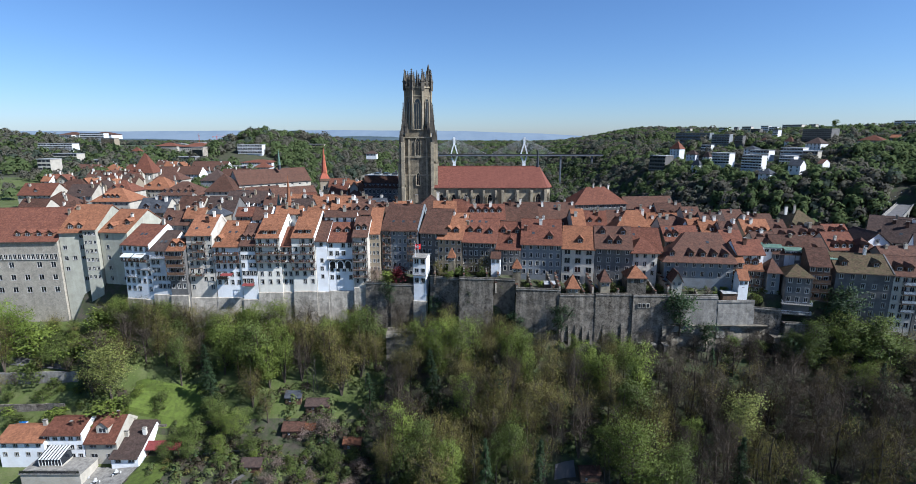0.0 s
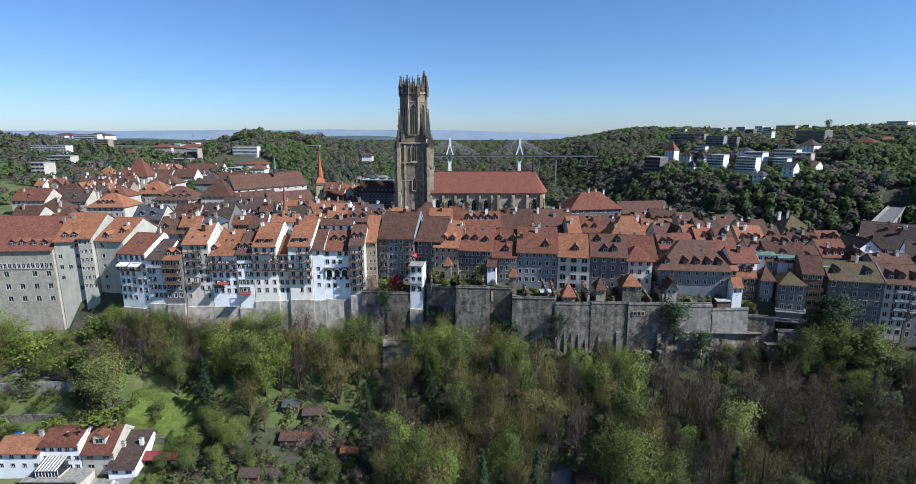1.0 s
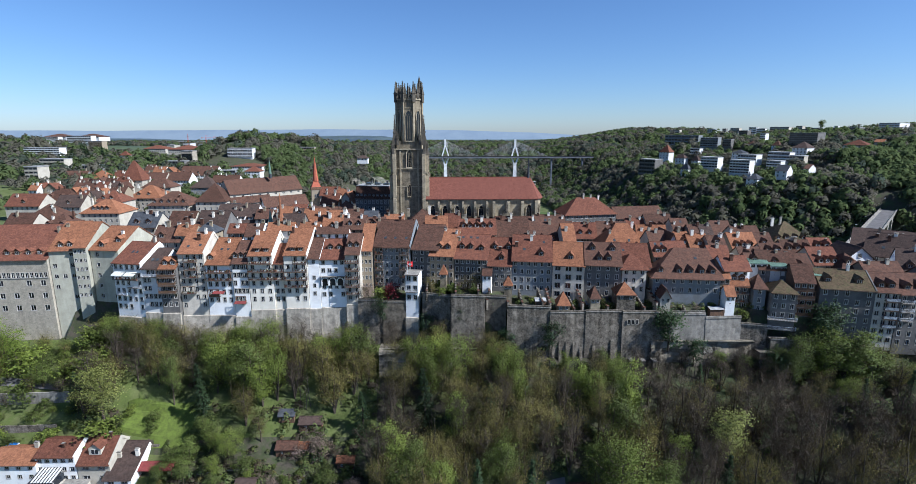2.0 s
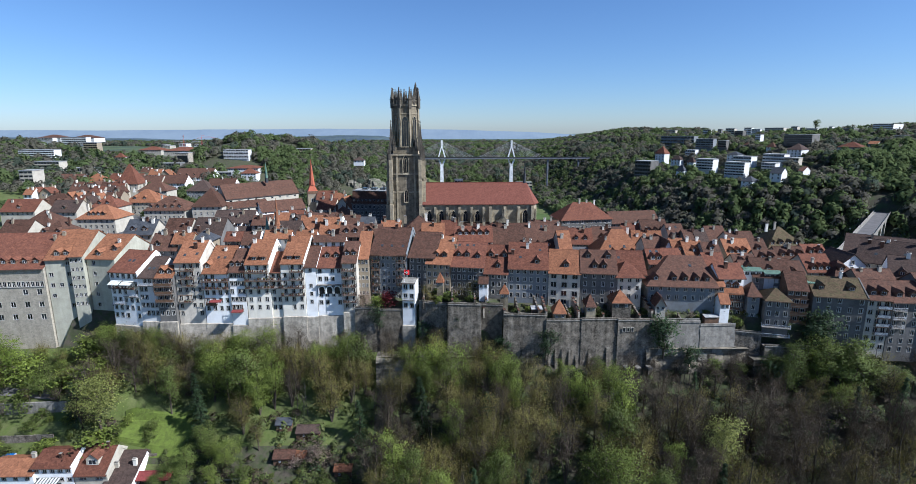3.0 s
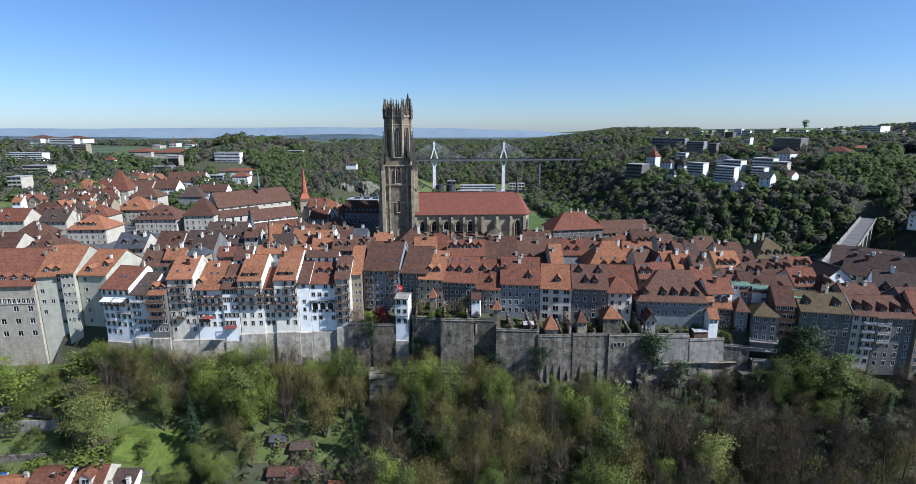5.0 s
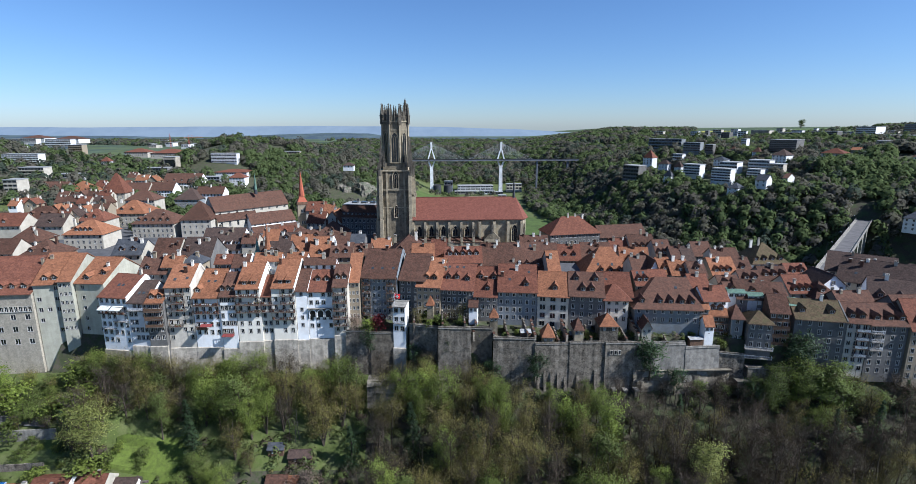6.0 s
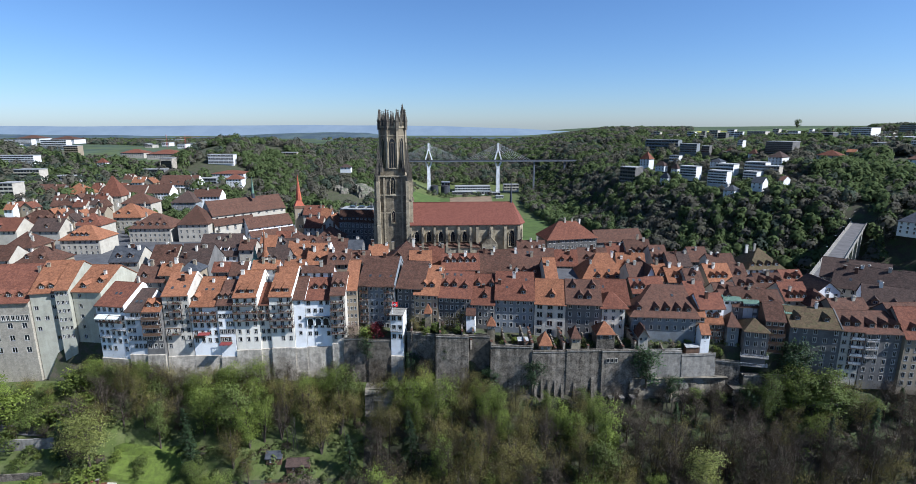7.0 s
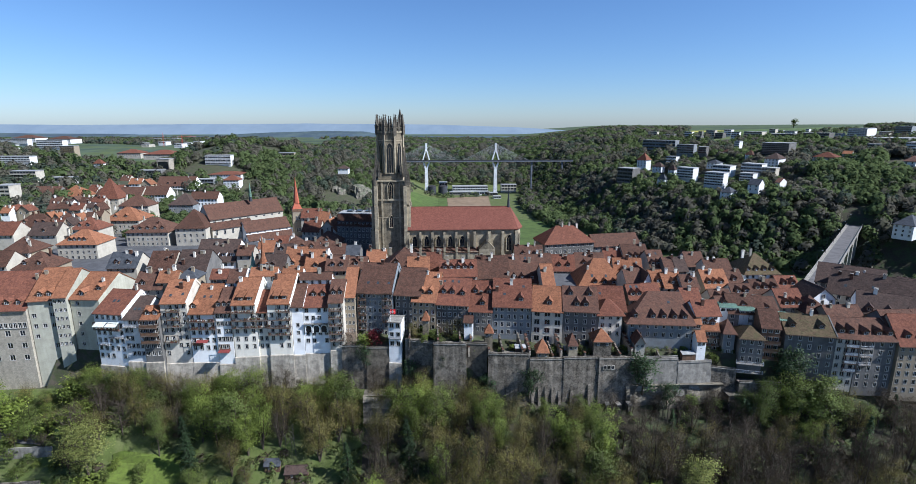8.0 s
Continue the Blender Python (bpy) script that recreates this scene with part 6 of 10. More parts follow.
def cathedral():
    ob = thing("cathedral", "gothic sandstone cathedral with a pinnacled tower and a red tiled roof", "church", pose(-20.0, 270.0, -4.5))
    z = lambda v: v + 4.5
    # tower, square stages
    R = 7.4
    s = Shape()
    for z0, z1, r in ((0, z(18), R), (z(18), z(36.0), R - 0.35), (z(36.0), z(40.5), R - 1.2)):
        s.box(-r, -r, z0, r, r, z1, "sandstone")
    part("tower", s, ob)
    for zz, r in ((z(18), R - 0.1), (z(27.0), R - 0.1), (z(36.5), R - 0.1)):
        s = Shape()
        s.box(-r - 0.25, -r - 0.25, zz - 0.3, r + 0.25, r + 0.25, zz + 0.3, "sandstone_light")
        part("string_course", s, ob)
    # corner buttresses in stages
    for sx in (-1, 1):
        for sy in (-1, 1):
            b = Shape()
            for z0, z1, out in ((0, z(12), 3.0), (z(12), z(24), 2.5), (z(24), z(34), 1.9)):
                x0, x1 = sorted((sx * (R - 0.9), sx * (R + 0.75)))
                y0, y1 = sorted((sy * (R - 0.2), sy * (R + out)))
                b.box(x0, y0, z0, x1, y1, z1, "sandstone_light")
                b.loft([(x0, y0, z1), (x1, y0, z1), (x1, y1, z1), (x0, y1, z1)], [(x0, sy * R, z1 + 2.2), (x1, sy * R, z1 + 2.2), (x1, sy * (R + 0.05), z1 + 2.2), (x0, sy * (R + 0.05), z1 + 2.2)], "sandstone")
                y0, y1 = sorted((sy * (R - 0.9), sy * (R + 0.75)))
                x0, x1 = sorted((sx * (R - 0.2), sx * (R + out)))
                b.box(x0, y0, z0, x1, y1, z1 - 0.5, "sandstone_light")
                b.loft([(x0, y0, z1 - 0.5), (x1, y0, z1 - 0.5), (x1, y1, z1 - 0.5), (x0, y1, z1 - 0.5)], [(sx * R, y0, z1 + 1.6), (sx * (R + 0.05), y0, z1 + 1.6), (sx * (R + 0.05), y1, z1 + 1.6), (sx * R, y1, z1 + 1.6)], "sandstone")
            part("buttress", b, ob)
            for dx, dy, h, zz in ((R + 0.3, R + 1.2, 9.0, 34), (R + 1.2, R - 0.4, 7.5, 33), (R - 0.5, R - 0.6, 15.0, 38.5), (R - 1.9, R - 0.2, 8.0, 38.5), (R - 0.2, R - 1.9, 8.0, 38.5)):
                part("pinnacle", pinnacle_mesh(h, 0.55 if h < 10 else 0.7), ob, m=pose(sx * dx, sy * dy, z(zz)))
    # octagon
    o = Shape()
    ro = 6.75
    o.cone(0, 0, z(40), z(61.5), ro, ro, 8, "sandstone", radians(22.5))
    o.cone(0, 0, z(60.3), z(61.0), ro + 0.45, ro + 0.45, 8, "sandstone_light", radians(22.5))
    o.cone(0, 0, z(56.3), z(56.7), ro + 0.25, ro + 0.25, 8, "sandstone_light", radians(22.5))
    part("octagon", o, ob, "octagonal belfry stage")
    g = Shape()
    for k in range(8):
        a, b = radians(22.5 + 45 * k), radians(67.5 + 45 * k)
        p, q = Vector((math.cos(a), math.sin(a), 0)) * (ro + 0.3), Vector((math.cos(b), math.sin(b), 0)) * (ro + 0.3)
        up = Vector((0, 0, 1))
        g.tube(p + up * z(62.9), q + up * z(62.9), 0.14, 0.14, 4, "sandstone_light")
        for i in range(9):
            c = p.lerp(q, i / 9)
            g.tube(c + up * z(61), c + up * z(62.9), 0.09, 0.09, 4, "sandstone_light")
    part("parapet", g, ob, "pierced stone parapet")
    for k in range(8):
        a = radians(22.5 + 45 * k)
        part("pinnacle", pinnacle_mesh(10.0, 0.8), ob, m=pose(math.cos(a) * (ro + 0.1), math.sin(a) * (ro + 0.1), z(59.3), 0, 0, math.degrees(a)))
        part("pinnacle", pinnacle_mesh(7.4, 0.5), ob, m=pose(math.cos(a + 0.39) * (ro - 0.3), math.sin(a + 0.39) * (ro - 0.3), z(61), 0, 0, math.degrees(a)))
        st = Shape()
        c, d = math.cos(a), math.sin(a)
        st.box(-0.45, -0.45, 0, 0.45, 0.45, 19.5, "sandstone_light")
        part("pilaster", st, ob, m=pose(c * (ro + 0.05), d * (ro + 0.05), z(40.3), 0, 0, math.degrees(a)))
        an = radians(45 * k)
        ap = ro * math.cos(radians(22.5))
        gothic_window(ob, math.cos(an) * (ap + 0.02), math.sin(an) * (ap + 0.02), z(40.6), 3.3 if k % 2 == 0 else 2.2, 14.6, math.degrees(an) + 90, 3 if k % 2 == 0 else 2)
    # stair turret at one corner
    t = Shape()
    t.cone(0, 0, z(36), z(63.0), 1.25, 1.2, 8, "sandstone_light")
    t.cone(0, 0, z(63.0), z(66.5), 1.35, 1.1, 8, "sandstone_dark")
    t.cone(0, 0, z(66.5), z(72.0), 1.2, 0.05, 8, "sandstone_dark")
    for k in range(6):
        for a in range(8):
            r = 1.15 * (1 - k / 6.5)
            t.box(r * math.cos(a * 0.785) - 0.13, r * math.sin(a * 0.785) - 0.13, z(66.8 + k * 0.8), r * math.cos(a * 0.785) + 0.13, r * math.sin(a * 0.785) + 0.13, z(67.1 + k * 0.8), "sandstone_dark")
    part("stair_turret", t, ob, m=pose(5.3, -2.0, 0))
    for side, turn in ((-1, 0), (1, 180)):
        gothic_window(ob, 0, side * (R - 0.28), z(27.6), 2.4, 8.6, turn, 3)
        for u in (-4.4, 4.4):
            st = Shape()
            st.box(u - 0.4, min(side * (R - 0.6), side * (R + 0.25)), z(-4), u + 0.4, max(side * (R - 0.6), side * (R + 0.25)), z(35.6), "sandstone_light")
            part("pilaster", st, ob)
        gothic_window(ob, 0, side * (R + 0.06), z(13.0), 1.6, 6.0, turn, 2)
    gothic_window(ob, R - 0.28, 0, z(27.6), 2.4, 8.6, 90, 3)
    # nave
    n = Shape()
    n.box(6.5, -8.6, 0, 61.5, 13.0, z(12.2), "sandstone_light")
    n.box(6.5, -8.9, z(11.4), 61.5, 13.3, z(12.0), "sandstone")
    n.box(6.5, -13.6, 0, 44, -8.6, z(1.2), "sandstone_light")
    apse = lambda r, zz: [(61.5, -8.6 * r, zz), (64.5 * 1.0 + (r - 1) * 2, -8.2 * r, zz), (67.2 + (r - 1) * 4, -2.6 * r, zz), (67.2 + (r - 1) * 4, 7.0, zz), (64.5, 12.6, zz), (61.5, 13, zz)]
    n.loft(apse(1, 0), apse(1, z(12.2)), "sandstone_light")
    part("nave_wall", n, ob)
    r = Shape()
    e, hgt = z(11.9), z(21.9)
    r.slab([(6.2, -9.6, e), (62.0, -9.6, e), (62.2, 2.2, hgt), (6.2, 2.2, hgt)], 0.35, "tile_nave")
    r.slab([(6.2, 2.2, hgt), (62.2, 2.2, hgt), (62.0, 14, e), (6.2, 14, e)], 0.35, "tile_nave")
    ring = [(62.0, -9.6, e), (65.0, -9.2, e), (68.2, -3.0, e), (68.2, 7.4, e), (65.0, 13.6, e), (62.0, 14, e)]
    for k in range(5):
        r.slab([ring[k], ring[k + 1], (62.2, 2.2, hgt)], 0.35, "tile_nave")
    r.box(6.2, 2.0, hgt - 0.05, 62.2, 2.4, hgt + 0.15, "tile_nave")
    part("nave_roof", r, ob, "long red tiled roof")
    a = Shape()
    a.slab([(6.5, -14.0, z(1.0)), (44.3, -14.0, z(1.0)), (44.3, -8.5, z(2.6)), (6.5, -8.5, z(2.6))], 0.25, "tile_brown")
    part("aisle_roof", a, ob)
    for k in range(6):
        x = 8.6 + k * 6.1
        bt = Shape()
        bt.box(-0.55, -1.6, z(1.0) - 0, 0.55, 0, z(9.5), "sandstone_light")
        bt.loft([(-0.55, -1.6, z(9.5)), (0.55, -1.6, z(9.5)), (0.55, 0, z(9.5)), (-0.55, 0, z(9.5))], [(-0.55, -0.1, z(11.2)), (0.55, -0.1, z(11.2)), (0.55, 0, z(11.2)), (-0.55, 0, z(11.2))], "sandstone")
        bt.box(-0.6, -5.4, 0, 0.6, -4.2, z(3.6), "sandstone_light")
        bt.loft([(-0.3, -4.3, z(3.0)), (0.3, -4.3, z(3.0)), (0.3, -1.5, z(6.6)), (-0.3, -1.5, z(6.6))], [(-0.3, -4.3, z(3.7)), (0.3, -4.3, z(3.7)), (0.3, -1.5, z(7.6)), (-0.3, -1.5, z(7.6))], "sandstone")
        part("buttress", bt, ob, m=pose(x, -8.6, 0))
        part("pinnacle", pinnacle_mesh(5.0, 0.5), ob, m=pose(x, -13.4, z(3.4)))
        if k < 5:
            gothic_window(ob, x + 3.05, -8.72, z(3.2), 2.3, 5.2, 0, 2)
    for k, x in enumerate((42.5, 50.0, 57.0, 64.0)):
        bt = Shape()
        bt.box(-0.7, -1.7, 0, 0.7, 0, z(9.8), "sandstone_light")
        bt.loft([(-0.7, -1.7, z(9.8)), (0.7, -1.7, z(9.8)), (0.7, 0, z(9.8)), (-0.7, 0, z(9.8))], [(-0.7, -0.1, z(11.4)), (0.7, -0.1, z(11.4)), (0.7, 0, z(11.4)), (-0.7, 0, z(11.4))], "sandstone")
        part("buttress", bt, ob, m=pose(x, -8.5, 0))
    gothic_window(ob, 60.4, -8.72, z(0.4), 2.6, 8.4, 0, 3)
    gothic_window(ob, 65.7, -5.6, z(0.4), 2.4, 8.6, 64, 3)
    ch = Shape()
    ch.box(44.6, -13.4, 0, 52.6, -8.6, z(2.4), "sandstone_light")
    ch.loft([(44.6, -13.4, z(2.4)), (52.6, -13.4, z(2.4)), (52.6, -8.6, z(2.4)), (44.6, -8.6, z(2.4))], [(48.55, -13.4, z(6.8)), (48.65, -13.4, z(6.8)), (48.65, -8.6, z(6.8)), (48.55, -8.6, z(6.8))], "sandstone")
    part("side_chapel", ch, ob)
    part("pinnacle", pinnacle_mesh(6.0, 0.5), ob, m=pose(48.6, -13.2, z(5.8)))
    f = Shape()
    f.cone(0, 0, 0, 2.6, 0.75, 0.6, 8, "slate")
    f.cone(0, 0, 2.6, 12.0, 0.62, 0.04, 8, "slate")
    part("fleche", f, ob, "slender dark ridge turret", m=pose(61.3, 2.2, hgt - 0.6))
    return ob


cathedral()

# ---- convent, church with the red spire, long houses ----
def long_block(name, a, b, zb, ze, zr, depth, wall, tile, label, bays, storeys, fh=3.2, roof="side", win=(1.0, 1.7), **kw):
    return house(a, b, zb, ze, zr, depth, None, roof, wall, tile, bays, storeys, win, fh, label=label, name=name, group="", **kw)


long_block("convent", (-133.0, 316.0), (-99.0, 350.5), -10, 8.2, 16.0, 15, "plaster_cream", "tile_brown", "long cream convent church with a brown tiled roof", 9, 1, win=(1.4, 1.0), gap=1.4)
long_block("convent_house", (-148.8, 305.2), (-131.8, 306.0), -10, 5.4, 15.0, 18, "plaster_cream", "tile_brown", "cream convent house with a steep hipped roof", 5, 3, roof="hip")
long_block("convent_aisle", (-130.6, 312.4), (-113.0, 330.0), -10, 3.0, 6.0, 5, "plaster_cream", "tile_brown", "low cream aisle along the convent church", 5, 1, win=(1.2, 3.0), gap=1.2)
long_block("church_nave", (-113.8, 320.6), (-91.6, 338.4), -12, -0.5, 4.9, 12, "plaster_white", "tile_brown", "white church nave with a brown roof", 6, 1, win=(0.9, 0.9))
long_block("church_aisle", (-111.2, 316.6), (-89.0, 334.4), -13, -5.2, -2.4, 5, "plaster_white", "tile_brown", "white church aisle under a lean roof", 5, 1, win=(1.0, 1.6))


def red_spire(x, y, zb):
    ob = thing("church_tower", "cream church tower with a pointed red tiled spire", "church tower", pose(x, y, zb, 0, 0, 20))
    s = Shape()
    s.box(-3.2, -3.2, 0, 3.2, 3.2, 19.5, "plaster_ochre")
    s.box(-3.4, -3.4, 12.3, 3.4, 3.4, 12.7, "sandstone_light")
    part("tower", s, ob)
    b = Shape()
    b.box(-3.5, -3.5, 19.5, 3.5, 3.5, 21.2, "timber")
    part("gallery", b, ob, "dark timber gallery under the spire")
    r = Shape()
    r.cone(0, 0, 21.0, 25.0, 4.6, 2.0, 4, "tile_spire", 0.785)
    r.cone(0, 0, 25.0, 42.0, 2.05, 0.05, 8, "tile_spire", 0.39)
    part("spire", r, ob, "tall orange-red spire")
    c = Shape()
    c.box(-0.06, -0.06, 42, 0.06, 0.06, 45, "metal_dark")
    c.box(-0.6, -0.05, 43.8, 0.6, 0.05, 43.9, "metal_dark")
    part("cross", c, ob)
    for z in (14.0, 6.0):
        for u in (-0.75, 0.75):
            add_window(ob, u, -3.36, z, 0.9, 2.4, "trim", 0)
            add_window(ob, 3.36, u, z, 0.9, 2.4, "trim", 0, None, 90)


mat("tile_spire", (0.36, 0.10, 0.05), 0.8, 0.4, 3.0, 0.2, courses=2.0, tint=(0.28, 0.085, 0.05))
red_spire(-89.5, 350.0, -12)
q = Shape()
q.cone(0, 0, 0, 3.0, 1.1, 1.0, 8, "slate")
q.cone(0, 0, 3.0, 13.5, 1.0, 0.04, 8, "copper")
single("ridge_turret", q, "slim dark green ridge turret with a needle spire", "turret", pose(-115.6, 339.0, 15.8))
for (x, y, z, h, mt, lb) in ((-67.0, 205.0, 7.0, 15.5, "tile_orange", "slender orange tiled spire above a stair turret"), (-71.8, 207.0, 6.0, 9.0, "copper", "small green copper turret with a needle point")):
    q = Shape()
    q.cone(0, 0, -8, h * 0.22, 1.2, 1.2, 8, "plaster_cream")
    q.cone(0, 0, h * 0.22, h * 0.38, 1.7, 0.9, 8, mt)
    q.cone(0, 0, h * 0.38, h, 0.9, 0.03, 8, mt)
    single("stair_spire", q, lb, "turret", pose(x, y, z))
# tent-roofed gate tower, upper left
house((-253.8, 407.5), (-238.6, 408.5), -8, 9.4, 23.2, 14, None, "hip", "plaster_cream", "tile_red", 4, 2, name="gate_house", group="", label="cream house under a tall tent-like red roof")
# dark curved town building beside the tower
def mansard_block(a, b, depth, zb, ze, zt, bays, label):
    ob = house(a, b, zb, ze, ze + 0.6, depth, depth / 2, "side", "plaster_grey", "flat_roof", bays, 3, (1.1, 1.9), 3.3, label=label, name="town_building", group="", over=0.3)
    W = (Vector(b) - Vector(a)).length
    h, k = ze - zb, zt - ze
    m = Shape()
    m.loft([(-0.2, -0.2, h), (W + 0.2, -0.2, h), (W + 0.2, depth, h), (-0.2, depth, h)], [(-0.2, 2.6, h + k), (W - 2.0, 2.6, h + k), (W - 2.0, depth - 2.6, h + k), (-0.2, depth - 2.6, h + k)], "tile_brown")
    part("mansard", m, ob, "steep brown tiled mansard roof")
    t = Shape()
    t.box(-0.1, 2.4, h + k, W - 1.8, depth - 2.4, h + k + 0.35, "flat_roof")
    part("flat_top", t, ob)
    for i in range(3):
        q = Shape()
        q.box(W * (0.2 + 0.25 * i), depth * 0.4, h + k + 0.35, W * (0.2 + 0.25 * i) + 3, depth * 0.4 + 3.5, h + k + 1.3, "solar_glass")
        part("roof_light", q, ob)
    for i in range(bays):
        dormer(ob, W * (i + 0.5) / bays, 0.5, h + 1.0, k / 2.8, "slate", "plaster_grey", 1.5, 1.7, "shed")
    for i in (0.3, 0.75):
        part("chimney", chimney_mesh("plaster_grey", 1.1, 1.7), ob, m=pose(W * i, depth * 0.7, h + k + 0.4))


mansard_block((-52.2, 287.8), (-31.8, 284.4), 16, -8, 8.6, 15.6, 9, "long grey corner building with a brown mansard roof")
house((-73.0, 293.0), (-63.0, 291.6), -8, 5.2, 10.4, 12, None, "side", "plaster_cream", "tile_red", 4, 2, label="cream house with a red roof and chimneys", chim=[(0.2, 0.9), (0.7, 0.8)])
house((-62.6, 290.6), (-53.2, 289.0), -8, 6.0, 11.6, 13, None, "front", "plaster_cream", "tile_orange", 3, 2, label="gabled cream house with an orange roof", gwin=True, chim=[(0.4, 0.6)])
# long house and its hipped roof, and the orange hipped house
long_block("long_house", (59.5, 262.0), (87.0, 266.6), -10, 3.4, 11.0, 16, "plaster_grey", "tile_red", "long grey house with a red hipped roof and chimneys", 11, 4, roof="hip", hip=9, chim=[(0.45, 0.95), (0.6, 1.0), (0.75, 0.95)])
long_block("long_house", (87.4, 267.0), (114.0, 271.0), -12, 0.6, 5.6, 13, "plaster_grey", "tile_brown", "long grey wing with a brown roof", 9, 4)
house((64.0, 213.0), (84.0, 211.0), -8, -4.0, 5.8, 20, 10, "hip", "plaster_cream", "tile_orange", 6, 1, hip=7.5, sky=[(0.3, 0.3), (0.6, 0.3)], dorm=[(0.35, 0.08), (0.55, 0.08), (0.75, 0.08)], label="broad house under a bright orange hipped roof")

for a, b, ze, zr, mt, tl in (((44, 236), (57, 235), -2.0, 3.6, "plaster_cream", "tile_brown"), ((57.4, 235), (68, 234), -3.0, 3.0, "plaster_grey", "tile_red"), ((84, 226), (97, 224.6), -3.2, 3.4, "plaster_ochre", "tile_orange"), ((70, 240), (84, 239), -3.4, 2.6, "plaster_grey", "tile_brown"), ((86, 246), (100, 245), -3.0, 3.2, "plaster_cream", "tile_red"), ((42, 250), (56, 249.4), -1.0, 4.4, "plaster_cream", "tile_brown")):
    house(a, b, -10, ze, zr, 11, None, "side", mt, tl, 4, 1, label="plain old town house with a tiled roof and dormers", dorm=[(0.3, 0.2), (0.7, 0.2)], chim=[(0.5, 0.9)])


# ---- road bridge across the gorge ----
BRIDGE_A, BRIDGE_B = (203.0, 250.3), (336.0, 387.2)


def road_bridge():
    A, B = Vector(BRIDGE_A), Vector(BRIDGE_B)
    L = (B - A).length
    th = math.degrees(math.atan2(B.y - A.y, B.x - A.x))
    ob = thing("road_bridge", "pale concrete road bridge on round arches across the gorge", "bridge", pose(A.x, A.y, -12.4, 0, 0, th), kind="structure")
    W = 4.9
    d = Shape()
    d.box(-40, -W, -1.6, L + 30, W, 0, "concrete")
    part("deck", d, ob)
    r = Shape()
    r.box(-40, -W + 1.4, 0.004, L + 60, W - 1.4, 0.06, "road_pale")
    part("roadway", r, ob, "pale worn asphalt roadway")
    for s in (-1, 1):
        p = Shape()
        p.box(-40, s * W - 0.2, 0, L, s * W + 0.2, 1.1, "concrete")
        part("parapet", p, ob)
        k = Shape()
        k.box(-40, min(s * (W - 0.2), s * (W - 1.4)), 0.004, L, max(s * (W - 0.2), s * (W - 1.4)), 0.16, "concrete")
        part("pavement", k, ob)
    n = 6
    for i in range(n):
        x0, x1 = L * i / n, L * (i + 1) / n
        a = Shape()
        R = (x1 - x0) / 2 - 2.0
        m = 12
        for k in range(m):
            a0, a1 = math.pi * k / m, math.pi * (k + 1) / m
            c = (x0 + x1) / 2
            q0, q1 = (c - R * math.cos(a0), -14 + R * math.sin(a0)), (c - R * math.cos(a1), -14 + R * math.sin(a1))
            a.loft([(q0[0], -W + 0.6, q0[1]), (q1[0], -W + 0.6, q1[1]), (q1[0], W - 0.6, q1[1]), (q0[0], W - 0.6, q0[1])],
                   [(q0[0], -W + 0.6, -1.6), (q1[0], -W + 0.6, -1.6), (q1[0], W - 0.6, -1.6), (q0[0], W - 0.6, -1.6)], "concrete")
        part("arch", a, ob)
        p = Shape()
        p.box(x0 - 2.0, -W + 0.6, -45, x0 + 2.0, W - 0.6, -1.6, "concrete")
        part("pier", p, ob)


def street_lamp(m, h=9.0):
    ob = thing("street_lamp", "slim grey metal street lamp with a flat head", "street lamp", m, "street lamps")

    def pole():
        s = Shape()
        s.cone(0, 0, 0, h, 0.12, 0.07, 8, "metal_dark")
        s.tube((0, 0, h - 0.1), (0, -1.6, h + 0.3), 0.06, 0.05, 6, "metal_dark")
        return s.mesh("pole")

    def head():
        s = Shape()
        s.box(-0.18, -2.3, h + 0.22, 0.18, -1.5, h + 0.36, "metal_white")
        return s.mesh("lamp_head")
    part("pole", shared(("lamp", h), pole), ob)
    part("lamp_head", shared(("lamph", h), head), ob)


road_bridge()
for k in range(5):
    f = 0.1 + 0.2 * k
    street_lamp(pose(203 + 133 * f - 3.4, 250.3 + 137 * f + 3.2, -12.3, 0, 0, 46))


